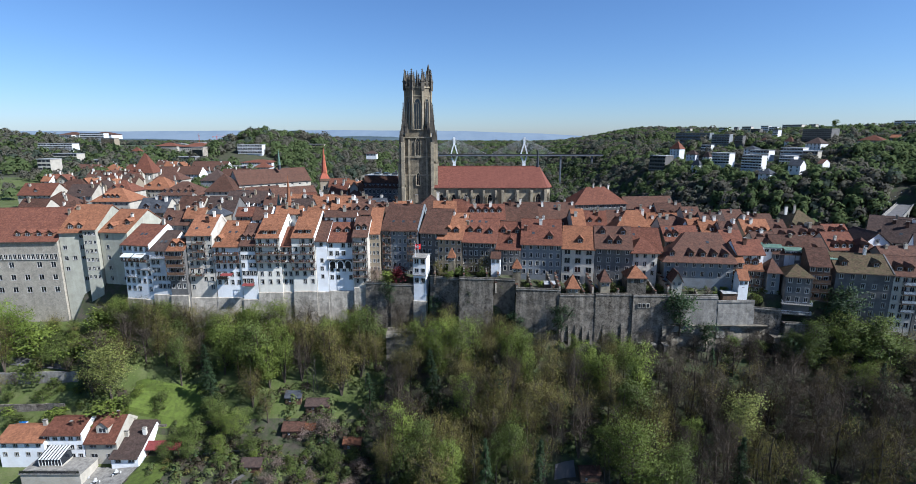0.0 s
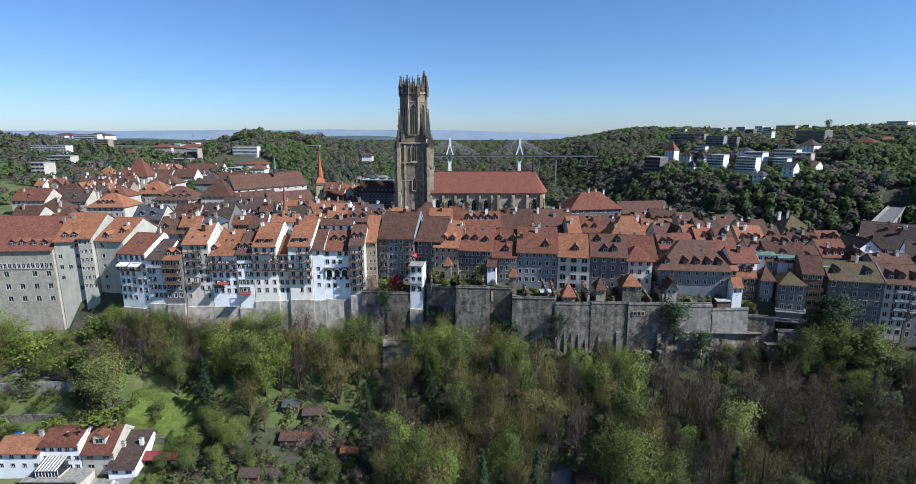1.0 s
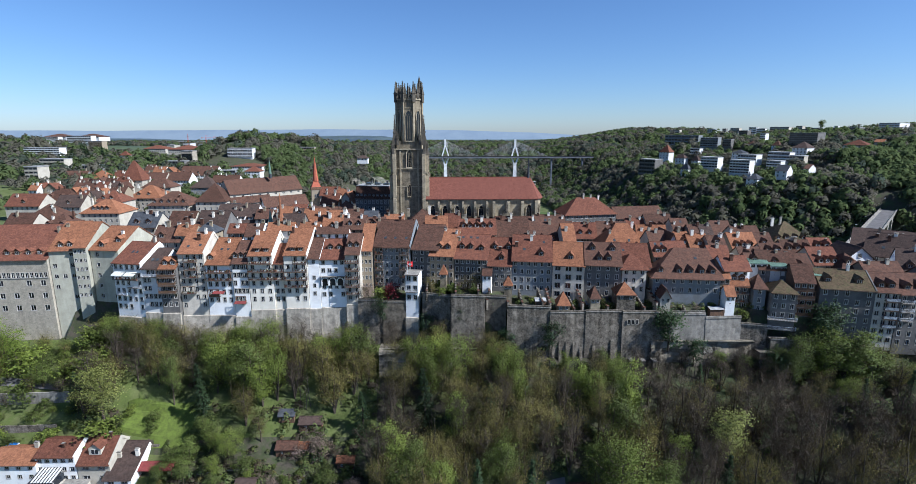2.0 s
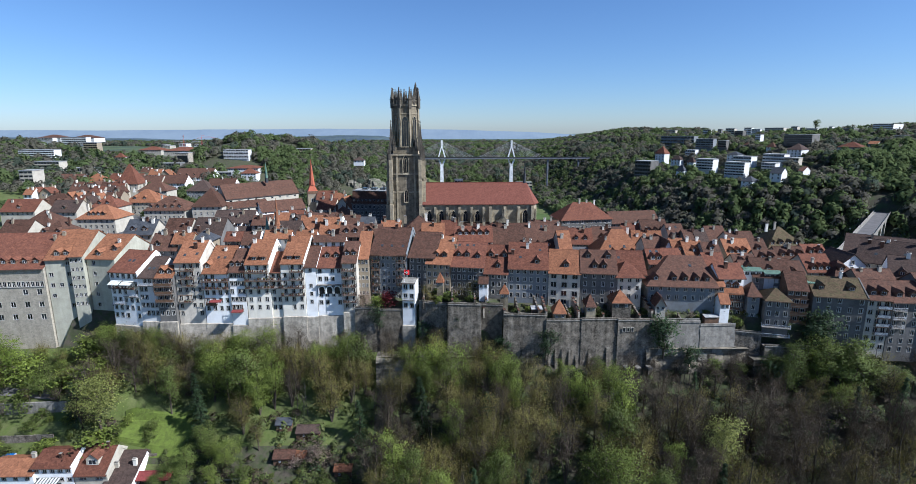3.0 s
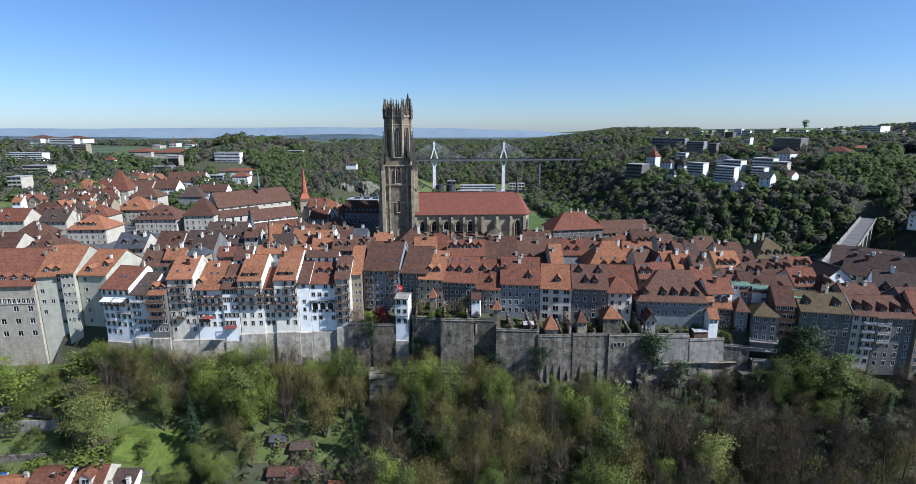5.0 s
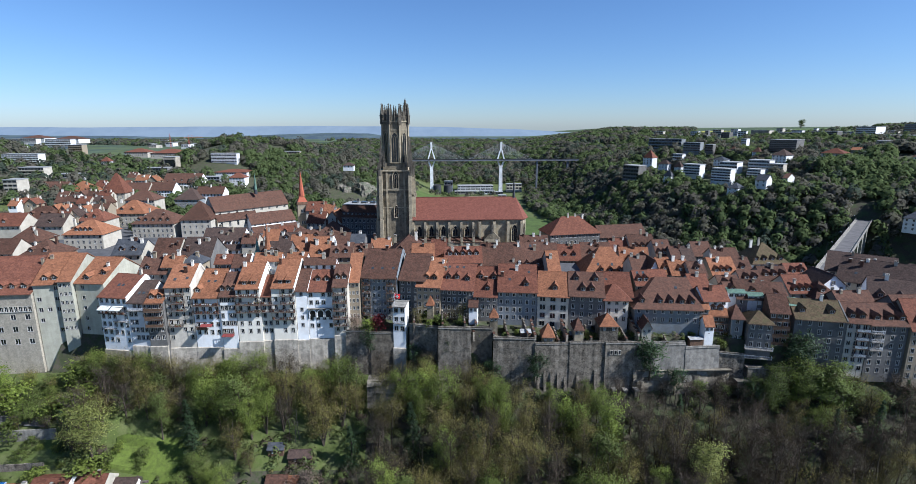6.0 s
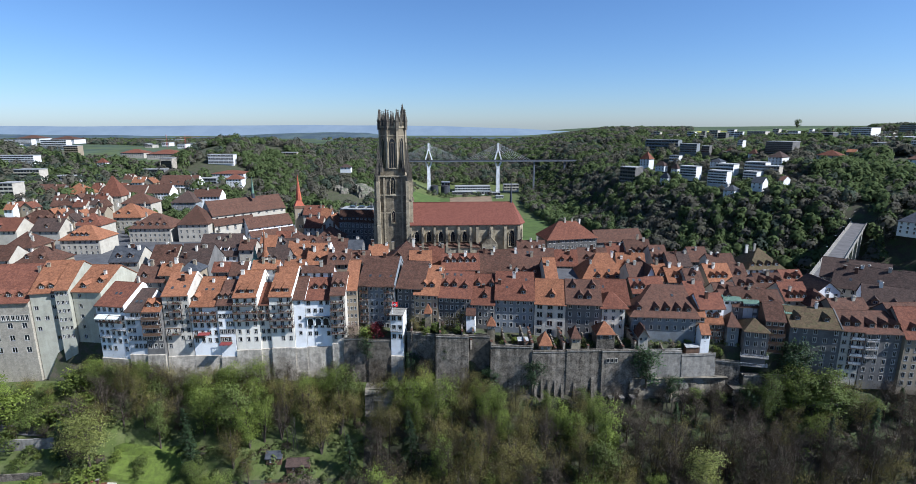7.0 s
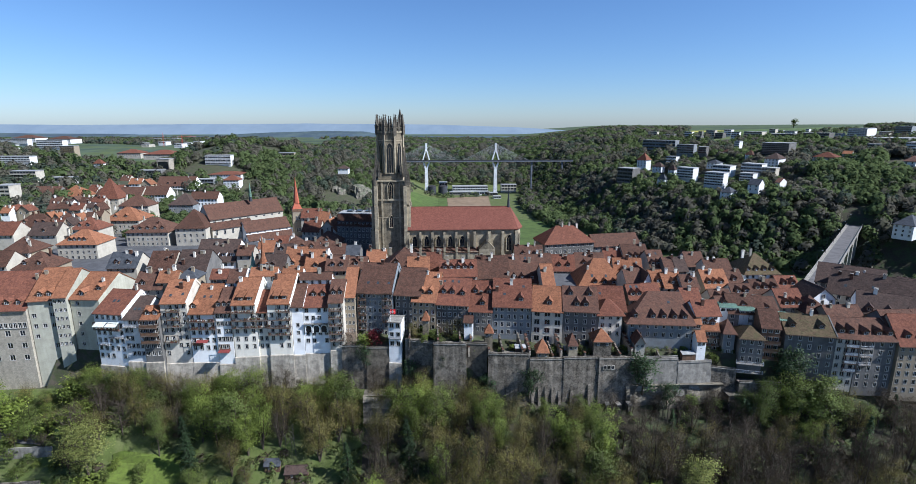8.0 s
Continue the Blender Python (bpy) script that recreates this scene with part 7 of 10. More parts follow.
# ---- cable-stayed bridge ----
def stayed_bridge():
    ob = thing("cable_bridge", "white cable-stayed bridge with two pylons across the valley", "bridge", pose(0, 845, 0))
    X = (-6.0, 106.0)
    d = Shape()
    d.box(-160, -5, 4.0, 340, 5, 6.4, "concrete_shade")
    d.box(-160, -5.2, 6.4, 340, -4.9, 7.4, "metal_dark")
    part("deck", d, ob)
    for x in X:
        p = Shape()
        p.loft([(x - 3.0, -3, -52), (x + 3.0, -3, -52), (x + 3.0, 3, -52), (x - 3.0, 3, -52)], [(x - 2.4, -2.5, -6), (x + 2.4, -2.5, -6), (x + 2.4, 2.5, -6), (x - 2.4, 2.5, -6)], "pylon_white")
        for s in (-1, 1):
            p.loft([(x - 2.3 if s < 0 else x - 0.2, -2.5, -6.2), (x + 0.2 if s < 0 else x + 2.3, -2.5, -6.2), (x + 0.2 if s < 0 else x + 2.3, 2.5, -6.2), (x - 2.3 if s < 0 else x - 0.2, 2.5, -6.2)],
                   [(x + s * 5.6 - 1, -2, 6.0), (x + s * 5.6 + 1, -2, 6.0), (x + s * 5.6 + 1, 2, 6.0), (x + s * 5.6 - 1, 2, 6.0)], "pylon_white")
            p.loft([(x + s * 5.6 - 1, -2, 6.0), (x + s * 5.6 + 1, -2, 6.0), (x + s * 5.6 + 1, 2, 6.0), (x + s * 5.6 - 1, 2, 6.0)],
                   [(x + s * 0.9 - 0.9, -1.6, 22), (x + s * 0.9 + 0.9, -1.6, 22), (x + s * 0.9 + 0.9, 1.6, 22), (x + s * 0.9 - 0.9, 1.6, 22)], "pylon_white")
        p.box(x - 1.5, -1.5, 21.5, x + 1.5, 1.5, 33.6, "pylon_white")
        part("pylon", p, ob)
        for s in (-1, 1):
            for k in range(9):
                c = Shape()
                c.tube((x, 0, 32.5 - k * 1.05), (x + s * (54 - k * 5.2), 0, 6.0), 0.15, 0.15, 5, "cable_grey")
                part("cable", c, ob)
    for x in (165, 215):
        p = Shape()
        p.box(x - 1.0, -3, -60, x + 1.0, 3, 4, "concrete_shade")
        part("pier", p, ob)


mat("cable_grey", (0.45, 0.46, 0.48), 0.5, 1, 6, 0.1)
mat("pylon_white", (0.80, 0.80, 0.80), 0.6, 0.1, 1.0, 0.08)
# concrete_shade: darker, bluer concrete, shade on deck and piers put into the colour
mat("concrete_shade", (0.16, 0.17, 0.19), 0.8, 0.1, 1.0, 0.15)
stayed_bridge()

# ---- buildings on the hills and in the valley ----
HILL = []


def flat_block(x0, x1, y, zb, zt, floors, bays, wall="plaster_block", depth=12.0, label="white flat-roofed apartment block with rows of windows", turn=0.0, balconies=True, group="apartment blocks"):
    W, h = x1 - x0, zt - zb
    _t = radians(turn)
    HILL.append((x0 + math.cos(_t) * W / 2 - math.sin(_t) * depth / 2, y + math.sin(_t) * W / 2, W / 2 * abs(math.cos(_t)) + depth / 2 * abs(math.sin(_t))))
    ob = thing("apartment_block", label, "building", pose(x0, y, zb, 0, 0, turn), group)
    s = Shape()
    s.box(0, 0, -4, W, depth, h, wall)
    part("wall", s, ob)
    r = Shape()
    r.box(-0.3, -0.3, h + 0.004, W + 0.3, depth + 0.3, h + 0.5, "flat_roof")
    part("roof", r, ob)
    fh = h / floors
    bw = W / bays

    far = y > 470

    def pane():
        q = Shape()
        for b in range(bays if far else 1):
            q.box(bw * b - bw * 0.43, -0.05, fh * 0.36, bw * b + bw * 0.43, 0.2, fh * 0.86, "glass")
        return q.mesh("window")

    def rail():
        q = Shape()
        q.box(0.2, -1.3, 0, W - 0.2, -0.02, fh * 0.08, wall)
        q.box(0.2, -1.3, fh * 0.08, W - 0.2, -1.2, fh * 0.36, wall)
        return q.mesh("balcony")
    for f in range(floors):
        for b in range(1 if far else bays):
            w = part("window", shared(("fb", round(bw, 2), round(fh, 2), bays if far else 1), pane), ob, m=pose(bw * (b + 0.5), 0, f * fh))
            tagged(w, kind="stuff" if far else "")
        if balconies:
            part("balcony", shared(("fbr", round(W, 2), round(fh, 2), wall), rail), ob, m=pose(0, 0, f * fh))
    return ob


# grey wall here holds the shade of the turned front
flat_block(216.3, 235.5, 593.1, -1.6, 14.6, 4, 6, "plaster_grey", depth=16.5, turn=-52, balconies=True, label="stepped house with the shade of its front in grey walls", group="hillside apartment houses")
HILL.append((255.9, 622.6, 5.9))
house((252.3, 627.2), (259.5, 618.0), 9.0, 22.1, 30.1, 11.7, None, "hip", "plaster_block", "tile_red", 3, 3, label="white villa with a steep red roof among trees", group="hillside villas")
HILL.append((263.7, 596.3, 5.5))
house((260.3, 600.7), (267.1, 592.0), 8.7, 16.2, 20.2, 8.4, None, "hip", "plaster_block", "tile_dark", 3, 2, label="white hillside villa with a dark roof among trees", group="hillside villas")
flat_block(286.0, 297.5, 621.1, 16.0, 25.8, 3, 5, "plaster_block", depth=8.2, turn=-52, balconies=True, label="low white flat-roofed house on the hillside", group="hillside apartment houses")
HILL.append((268.2, 568.9, 3.7))
house((266.0, 571.8), (270.5, 566.0), 6.7, 15.1, 19.7, 7.0, None, "hip", "plaster_block", "tile_dark", 2, 2, label="white hillside villa with a dark roof among trees", group="hillside villas")
flat_block(260.8, 278.0, 539.6, 8.6, 19.4, 4, 6, "plaster_block", depth=12.0, turn=-52, balconies=True, label="white apartment house with long balconies and a sunlit end wall", group="hillside apartment houses")
HILL.append((241.4, 533.2, 4.0))
house((239.0, 536.3), (243.9, 530.0), 0.6, 8.6, 12.9, 5.9, None, "hip", "plaster_block", "slate", 2, 2, label="white hillside villa with a grey roof among trees", group="hillside villas")
flat_block(264.6, 282.0, 489.7, 6.5, 19.0, 5, 7, "plaster_block", depth=11.1, turn=-52, balconies=True, label="white apartment block with yellow-shaded balconies", group="hillside apartment houses")
HILL.append((303.9, 550.3, 5.4))
house((300.5, 554.5), (307.2, 546.0), 16.7, 23.2, 26.4, 14.0, None, "hip", "plaster_block", "slate", 3, 2, label="pale villa with a grey hipped roof among trees", group="hillside villas")
flat_block(292.5, 309.9, 527.7, 12.5, 22.5, 3, 7, "plaster_block", depth=14.3, turn=-52, balconies=True, label="white apartment house with long balconies and a sunlit end wall", group="hillside apartment houses")
flat_block(314.1, 333.1, 513.0, 15.9, 25.3, 3, 8, "plaster_block", depth=13.9, turn=-52, balconies=True, label="white stepped apartment house with long balconies", group="hillside apartment houses")
flat_block(294.3, 306.0, 481.3, 8.9, 18.7, 4, 5, "plaster_block", depth=10.8, turn=-52, balconies=True, label="white stepped apartment house with long balconies", group="hillside apartment houses")
HILL.append((264.6, 451.6, 4.6))
house((261.8, 455.2), (267.4, 448.0), -3.0, 4.7, 8.9, 13.3, None, "hip", "plaster_block", "slate", 2, 2, label="pale villa with a grey hipped roof among trees", group="hillside villas")
HILL.append((283.3, 441.6, 4.5))
house((280.5, 445.2), (286.1, 438.0), 4.6, 12.5, 16.8, 12.7, None, "side", "plaster_block", "slate", 2, 2, label="white gabled house with a grey roof among trees", group="hillside villas")
HILL.append((306.2, 443.6, 2.0))
house((304.9, 445.2), (307.4, 442.0), 7.4, 13.9, 17.2, 17.3, None, "side", "plaster_block", "tile_brown", 2, 2, label="white gabled house with a brown roof", group="hillside villas")
HILL.append((350.1, 521.1, 6.5))
house((346.1, 526.2), (354.1, 516.0), 19.6, 29.5, 35.2, 20.9, None, "hip", "plaster_block", "tile_dark", 4, 3, label="tall white house with a dark mansard roof", group="hillside villas")
HILL.append((356.5, 571.0, 3.8))
house((354.1, 574.0), (358.8, 568.0), 22.1, 30.8, 35.6, 11.1, None, "hip", "plaster_block", "tile_brown", 2, 2, label="white villa with a brown roof among trees", group="hillside villas")
flat_block(323.0, 335.3, 493.7, 15.9, 22.7, 2, 5, "plaster_cream", depth=10.3, turn=-52, balconies=True, label="low pale flat-roofed house on the hillside", group="hillside apartment houses")
# next three: grey and blue-grey walls carry the fronts' shade as colour
flat_block(372.1, 398.7, 573.0, 29.3, 43.5, 7, 12, "plaster_grey", depth=23.9, turn=-52, balconies=True, label="long slab of flats with front shade in its grey walls", group="hillside apartment houses")
flat_block(326.3, 377.6, 794.4, 21.5, 39.8, 4, 10, "plaster_blue", depth=11.7, turn=-52, balconies=True, label="slab of flats with long balconies, shade in blue-grey walls", group="hillside apartment houses")
flat_block(326.4, 348.7, 681.5, 25.9, 37.5, 4, 7, "plaster_blue", depth=9.3, turn=-52, balconies=True, label="block of flats above the trees, shade in blue-grey walls", group="hillside apartment houses")
flat_block(379.7, 385.6, 640.6, 30.1, 43.0, 5, 3, "plaster_block", depth=10.3, turn=-52, balconies=True, label="white apartment house with long balconies and a sunlit end wall", group="hillside apartment houses")
HILL.append((358.4, 620.8, 3.6))
house((356.2, 623.6), (360.6, 618.0), 25.2, 31.4, 34.4, 7.9, None, "hip", "plaster_block", "tile_brown", 2, 2, label="white villa with a brown roof among trees", group="hillside villas")
flat_block(338.1, 347.8, 647.7, 27.3, 35.8, 3, 4, "plaster_grey", depth=7.7, turn=-52, balconies=True, label="grey block of flats above the trees", group="hillside apartment houses")
flat_block(430.7, 450.9, 957.9, 31.6, 44.4, 3, 5, "plaster_cream", depth=10.4, turn=-52, balconies=True, label="pale block of flats on the hilltop", group="hillside apartment houses")
flat_block(463.8, 478.1, 945.3, 36.7, 49.4, 4, 4, "plaster_block", depth=8.8, turn=-52, balconies=True, label="white block of flats on the hilltop", group="hillside apartment houses")
flat_block(491.6, 517.6, 806.5, 38.2, 51.9, 5, 6, "plaster_cream", depth=19.1, turn=-52, balconies=True, label="pinkish block of flats on the hilltop", group="hillside apartment houses")
flat_block(524.9, 561.5, 798.8, 37.4, 48.8, 3, 10, "plaster_grey", depth=24.9, turn=-52, balconies=True, label="long grey block of flats on the hilltop", group="hillside apartment houses")
flat_block(558.0, 594.7, 771.0, 40.7, 50.6, 3, 10, "plaster_grey", depth=24.8, turn=-52, balconies=True, label="long grey block of flats on the hilltop", group="hillside apartment houses")
flat_block(641.3, 665.5, 783.1, 43.2, 57.4, 5, 8, "plaster_block", depth=60.0, turn=-52, balconies=True, label="large white slab of flats on the hilltop", group="hillside apartment houses")
flat_block(678.1, 696.8, 740.7, 45.7, 60.5, 5, 8, "plaster_blue", depth=60.0, turn=-52, balconies=True, label="large pale slab of flats on the hilltop", group="hillside apartment houses")
HILL.append((387.2, 497.4, 9.4))
house((381.4, 504.8), (393.0, 490.0), 23.7, 32.5, 37.4, 20.1, None, "hip", "plaster_cream", "tile_red", 5, 2, label="long pale house with a red roof on the hill", group="hillside villas")
HILL.append((418.0, 507.0, 3.8))
house((415.6, 510.0), (420.3, 504.0), 29.6, 35.1, 37.6, 11.5, None, "side", "plaster_cream", "tile_orange", 2, 1, label="pale house with an orange roof on the hill", group="hillside villas")
flat_block(534.5, 579.7, 629.6, 41.6, 47.3, 2, 14, "plaster_grey", depth=51.3, turn=-52, balconies=True, label="long low grey school building on the hill", group="hillside apartment houses")
flat_block(480.4, 495.8, 556.2, 37.1, 42.4, 2, 7, "plaster_cream", depth=21.4, turn=-52, balconies=True, label="low pale block on the hill", group="hillside apartment houses")
flat_block(462.0, 471.1, 489.2, 36.6, 46.5, 4, 5, "plaster_block", depth=38.2, turn=-52, balconies=True, label="white apartment house with long balconies and a sunlit end wall", group="hillside apartment houses")
HILL.append((430.6, 449.5, 4.5))
house((427.8, 453.0), (433.3, 446.0), 23.5, 31.5, 35.8, 39.3, None, "hip", "plaster_block", "tile_brown", 2, 2, label="white villa with a brown roof among trees", group="hillside villas")
HILL.append((325.4, 334.9, 5.7))
house((322.6, 339.9), (328.3, 330.0), -13.7, -3.3, 2.7, 23.0, None, "hip", "plaster_block", "slate", 3, 3, label="white three-storey house by the bridge", group="hillside villas")
flat_block(488.1, 494.3, 940.8, 39.6, 50.4, 3, 2, "plaster_grey", depth=6.7, turn=-52, balconies=False, label="pale block of flats on the hilltop", group="distant buildings")
flat_block(525.6, 541.2, 984.2, 40.6, 51.8, 3, 3, "plaster_cream", depth=11.9, turn=-52, balconies=False, label="pale block of flats on the hilltop", group="distant buildings")
flat_block(527.7, 542.6, 957.7, 37.3, 47.2, 3, 3, "plaster_grey", depth=14.4, turn=-52, balconies=False, label="pale block of flats on the hilltop", group="distant buildings")
flat_block(551.3, 563.8, 967.8, 42.0, 53.0, 3, 2, "plaster_block", depth=12.5, turn=-52, balconies=False, label="pale block of flats on the hilltop", group="distant buildings")
flat_block(524.8, 538.6, 898.8, 40.8, 50.2, 3, 3, "plaster_block", depth=7.0, turn=-52, balconies=False, label="pale block of flats on the hilltop", group="distant buildings")
flat_block(602.7, 612.5, 913.7, 46.0, 54.6, 3, 2, "plaster_cream", depth=13.7, turn=-52, balconies=False, label="pale block of flats on the hilltop", group="distant buildings")
flat_block(606.8, 613.6, 895.4, 45.4, 52.4, 3, 2, "plaster_grey", depth=10.9, turn=-52, balconies=False, label="pale block of flats on the hilltop", group="distant buildings")
flat_block(615.4, 632.4, 893.4, 44.7, 51.2, 3, 4, "plaster_block", depth=14.3, turn=-52, balconies=False, label="pale block of flats on the hilltop", group="distant buildings")
flat_block(674.6, 679.8, 920.1, 46.7, 54.5, 3, 2, "plaster_block", depth=12.3, turn=-52, balconies=False, label="pale block of flats on the hilltop", group="distant buildings")
flat_block(634.3, 643.4, 799.2, 41.6, 49.2, 3, 2, "plaster_block", depth=18.8, turn=-52, balconies=False, label="pale block of flats on the hilltop", group="distant buildings")
flat_block(428.0, 446.6, 1020.7, 37.8, 48.3, 3, 3, "plaster_cream", depth=8.5, turn=-52, balconies=False, label="pale block of flats on the hilltop", group="distant buildings")
flat_block(722.7, 735.4, 818.0, 43.6, 51.4, 3, 4, "plaster_cream", depth=24.2, turn=-52, balconies=False, label="pale block of flats on the hilltop", group="distant buildings")
flat_block(441.1, 455.1, 869.0, 34.5, 43.5, 3, 3, "plaster_grey", depth=12.3, turn=-52, balconies=False, label="pale block of flats on the hilltop", group="distant buildings")
flat_block(381.1, 396.1, 881.8, 22.3, 30.1, 3, 3, "plaster_cream", depth=9.3, turn=-52, balconies=False, label="pale block of flats on the hilltop", group="distant buildings")
# left hills
flat_block(-759.7, -714.4, 980, 28.7, 36.8, 4, 14, "plaster_block")
flat_block(-644.4, -601.2, 796, 27.3, 33.8, 3, 16, "plaster_block")
flat_block(-581.3, -544.6, 815, 29.6, 39.8, 4, 12, "plaster_block", label='white slab of flats with blue-grey bands')
flat_block(-532.7, -513.0, 790, 20.7, 32.3, 4, 6, "plaster_ochre")
flat_block(-502.3, -461.6, 632, 16.4, 27.0, 5, 12, "plaster_block", label='grey school building with large windows')
flat_block(-410.7, -387.0, 534, 9.1, 18.7, 3, 8, "plaster_cream")
HILL.append((-640.3, 950, 19.4))
house((-659.7, 950), (-620.9, 950), 29.7, 37.6, 42.4, 31.0, None, "hip", "plaster_block", "tile_brown", 12, 2, label="pale villa with a brown roof among trees", group="hillside villas")
HILL.append((-771.5, 1050, 21.3))
house((-792.8, 1050), (-750.2, 1050), 28.6, 37.0, 42.3, 34.1, None, "hip", "plaster_block", "tile_brown", 14, 2, label="pale villa with a brown roof among trees", group="hillside villas")
flat_block(-284.7, -253.2, 682, 13.8, 24.7, 6, 10, "plaster_block", label='white slab of flats between trees')
HILL.append((-400.0, 654, 4.8))
house((-404.8, 654), (-395.2, 654), 7.1, 17.8, 22.3, 8.0, None, "hip", "plaster_block", "tile_red", 3, 1, label="small pale tower with a pointed red roof", group="hillside villas")
flat_block(-327.6, -313.4, 648, 2.0, 22.4, 1, 1, "rubble", label='ruined square stone keep', balconies=False)
flat_block(-210.9, -188.1, 740, 17.1, 24.2, 2, 6, "plaster_ochre", label='neoclassical pale stone villa with a flat roof', balconies=False)
HILL.append((-248.5, 644, 19.7))
house((-268.1, 644), (-228.8, 644), -3.9, 4.1, 7.0, 31.4, None, "hip", "plaster_block", "tile_red", 13, 1, label="pale villa with a red roof among trees", group="hillside villas")
HILL.append((-233.7, 624, 8.8))
house((-242.4, 624), (-224.9, 624), -12.9, -0.3, 4.7, 14.0, None, "hip", "plaster_block", "tile_red", 5, 2, label="pale villa with a red roof among trees", group="hillside villas")
HILL.append((-399.4, 800, 23.1))
house((-422.5, 800), (-376.4, 800), 11.7, 19.8, 25.4, 36.9, None, "hip", "plaster_cream", "tile_red", 15, 2, label="pale villa with a red roof among trees", group="hillside villas")
HILL.append((-459.7, 830, 17.3))
house((-477.0, 830), (-442.4, 830), 11.7, 20.0, 25.0, 27.7, None, "hip", "plaster_cream", "tile_red", 11, 2, label="pale villa with a red roof among trees", group="hillside villas")
flat_block(-325.5, -315.4, 406, 7.2, 19.0, 4, 3, "plaster_cream", label='pale institutional building beside a wooded bank', balconies=False)
flat_block(-331.6, -305.2, 610, 7.0, 12.2, 1, 8, "plaster_grey")
flat_block(-373.6, -353.6, 532, 8.0, 12.4, 1, 8, "flat_roof", label='low modern hall with a long glass front', balconies=False)
flat_block(-280.3, -252.9, 622, -6.7, 0.7, 2, 8, "plaster_blue")
HILL.append((-92.2, 560, 5.5))
house((-97.7, 560), (-86.7, 560), 12.1, 18.1, 20.8, 8.8, None, "hip", "plaster_block", "tile_dark", 3, 1, label="pale villa with a dark roof among trees", group="hillside villas")
flat_block(-726.6, -707.6, 1458, 8.0, 15.4, 2, 2, "plaster_block", label='distant pale building at the edge of town', balconies=False, depth=30.0, group='distant buildings')
flat_block(-550.8, -531.6, 1300, 8.0, 14.3, 2, 3, "plaster_cream", label='distant pale building at the edge of town', balconies=False, depth=30.0, group='distant buildings')
flat_block(-633.7, -613.9, 1452, 8.0, 16.5, 2, 3, "plaster_block", label='distant pale building at the edge of town', balconies=False, depth=30.0, group='distant buildings')
flat_block(-538.8, -510.5, 1460, 8.0, 15.7, 2, 4, "plaster_block", label='distant pale building at the edge of town', balconies=False, depth=30.0, group='distant buildings')
flat_block(-847.2, -810.0, 1748, 8.0, 16.1, 2, 4, "plaster_cream", label='distant pale building at the edge of town', balconies=False, depth=30.0, group='distant buildings')
flat_block(-519.3, -501.7, 1294, 8.0, 15.4, 2, 3, "plaster_block", label='distant pale building at the edge of town', balconies=False, depth=30.0, group='distant buildings')
flat_block(-621.3, -606.0, 1696, 8.0, 14.5, 2, 2, "plaster_cream", label='distant pale building at the edge of town', balconies=False, depth=30.0, group='distant buildings')
flat_block(-511.2, -492.7, 1318, 8.0, 15.7, 2, 3, "plaster_cream", label='distant pale building at the edge of town', balconies=False, depth=30.0, group='distant buildings')
flat_block(-557.3, -533.2, 1302, 8.0, 15.9, 2, 4, "plaster_block", label='distant pale building at the edge of town', balconies=False, depth=30.0, group='distant buildings')
flat_block(-630.7, -605.7, 1562, 8.0, 15.8, 2, 3, "plaster_block", label='distant pale building at the edge of town', balconies=False, depth=30.0, group='distant buildings')
flat_block(-534.4, -520.0, 1278, 7.6, 12.2, 2, 2, "plaster_cream", label='distant pale building at the edge of town', balconies=False, depth=30.0, group='distant buildings')
flat_block(-713.3, -695.1, 1348, 8.0, 12.9, 2, 3, "plaster_cream", label='distant pale building at the edge of town', balconies=False, depth=30.0, group='distant buildings')
flat_block(-635.8, -606.3, 1730, 8.0, 13.7, 2, 3, "plaster_grey", label='distant pale building at the edge of town', balconies=False, depth=30.0, group='distant buildings')
flat_block(-563.7, -548.8, 1296, 7.9, 13.0, 2, 2, "plaster_block", label='distant pale building at the edge of town', balconies=False, depth=30.0, group='distant buildings')
flat_block(-762.8, -752.4, 1436, 7.9, 13.4, 2, 2, "plaster_grey", label='distant pale building at the edge of town', balconies=False, depth=30.0, group='distant buildings')
flat_block(-895.8, -858.8, 1742, 8.0, 15.2, 2, 4, "plaster_cream", label='distant pale building at the edge of town', balconies=False, depth=30.0, group='distant buildings')
flat_block(-620.2, -602.4, 1318, 7.9, 15.7, 2, 3, "plaster_block", label='distant pale building at the edge of town', balconies=False, depth=30.0, group='distant buildings')
flat_block(-541.9, -522.1, 1288, 7.9, 13.8, 2, 3, "plaster_block", label='distant pale building at the edge of town', balconies=False, depth=30.0, group='distant buildings')
flat_block(-533.0, -516.2, 1502, 7.9, 14.2, 2, 2, "plaster_cream", label='distant pale building at the edge of town', balconies=False, depth=30.0, group='distant buildings')
flat_block(-538.2, -517.5, 1564, 8.0, 15.9, 2, 3, "plaster_grey", label='distant pale building at the edge of town', balconies=False, depth=30.0, group='distant buildings')
flat_block(-630.0, -612.1, 1394, 8.0, 15.5, 2, 2, "plaster_block", label='distant pale building at the edge of town', balconies=False, depth=30.0, group='distant buildings')
flat_block(-547.5, -538.3, 1282, 8.0, 13.6, 2, 2, "plaster_grey", label='distant pale building at the edge of town', balconies=False, depth=30.0, group='distant buildings')
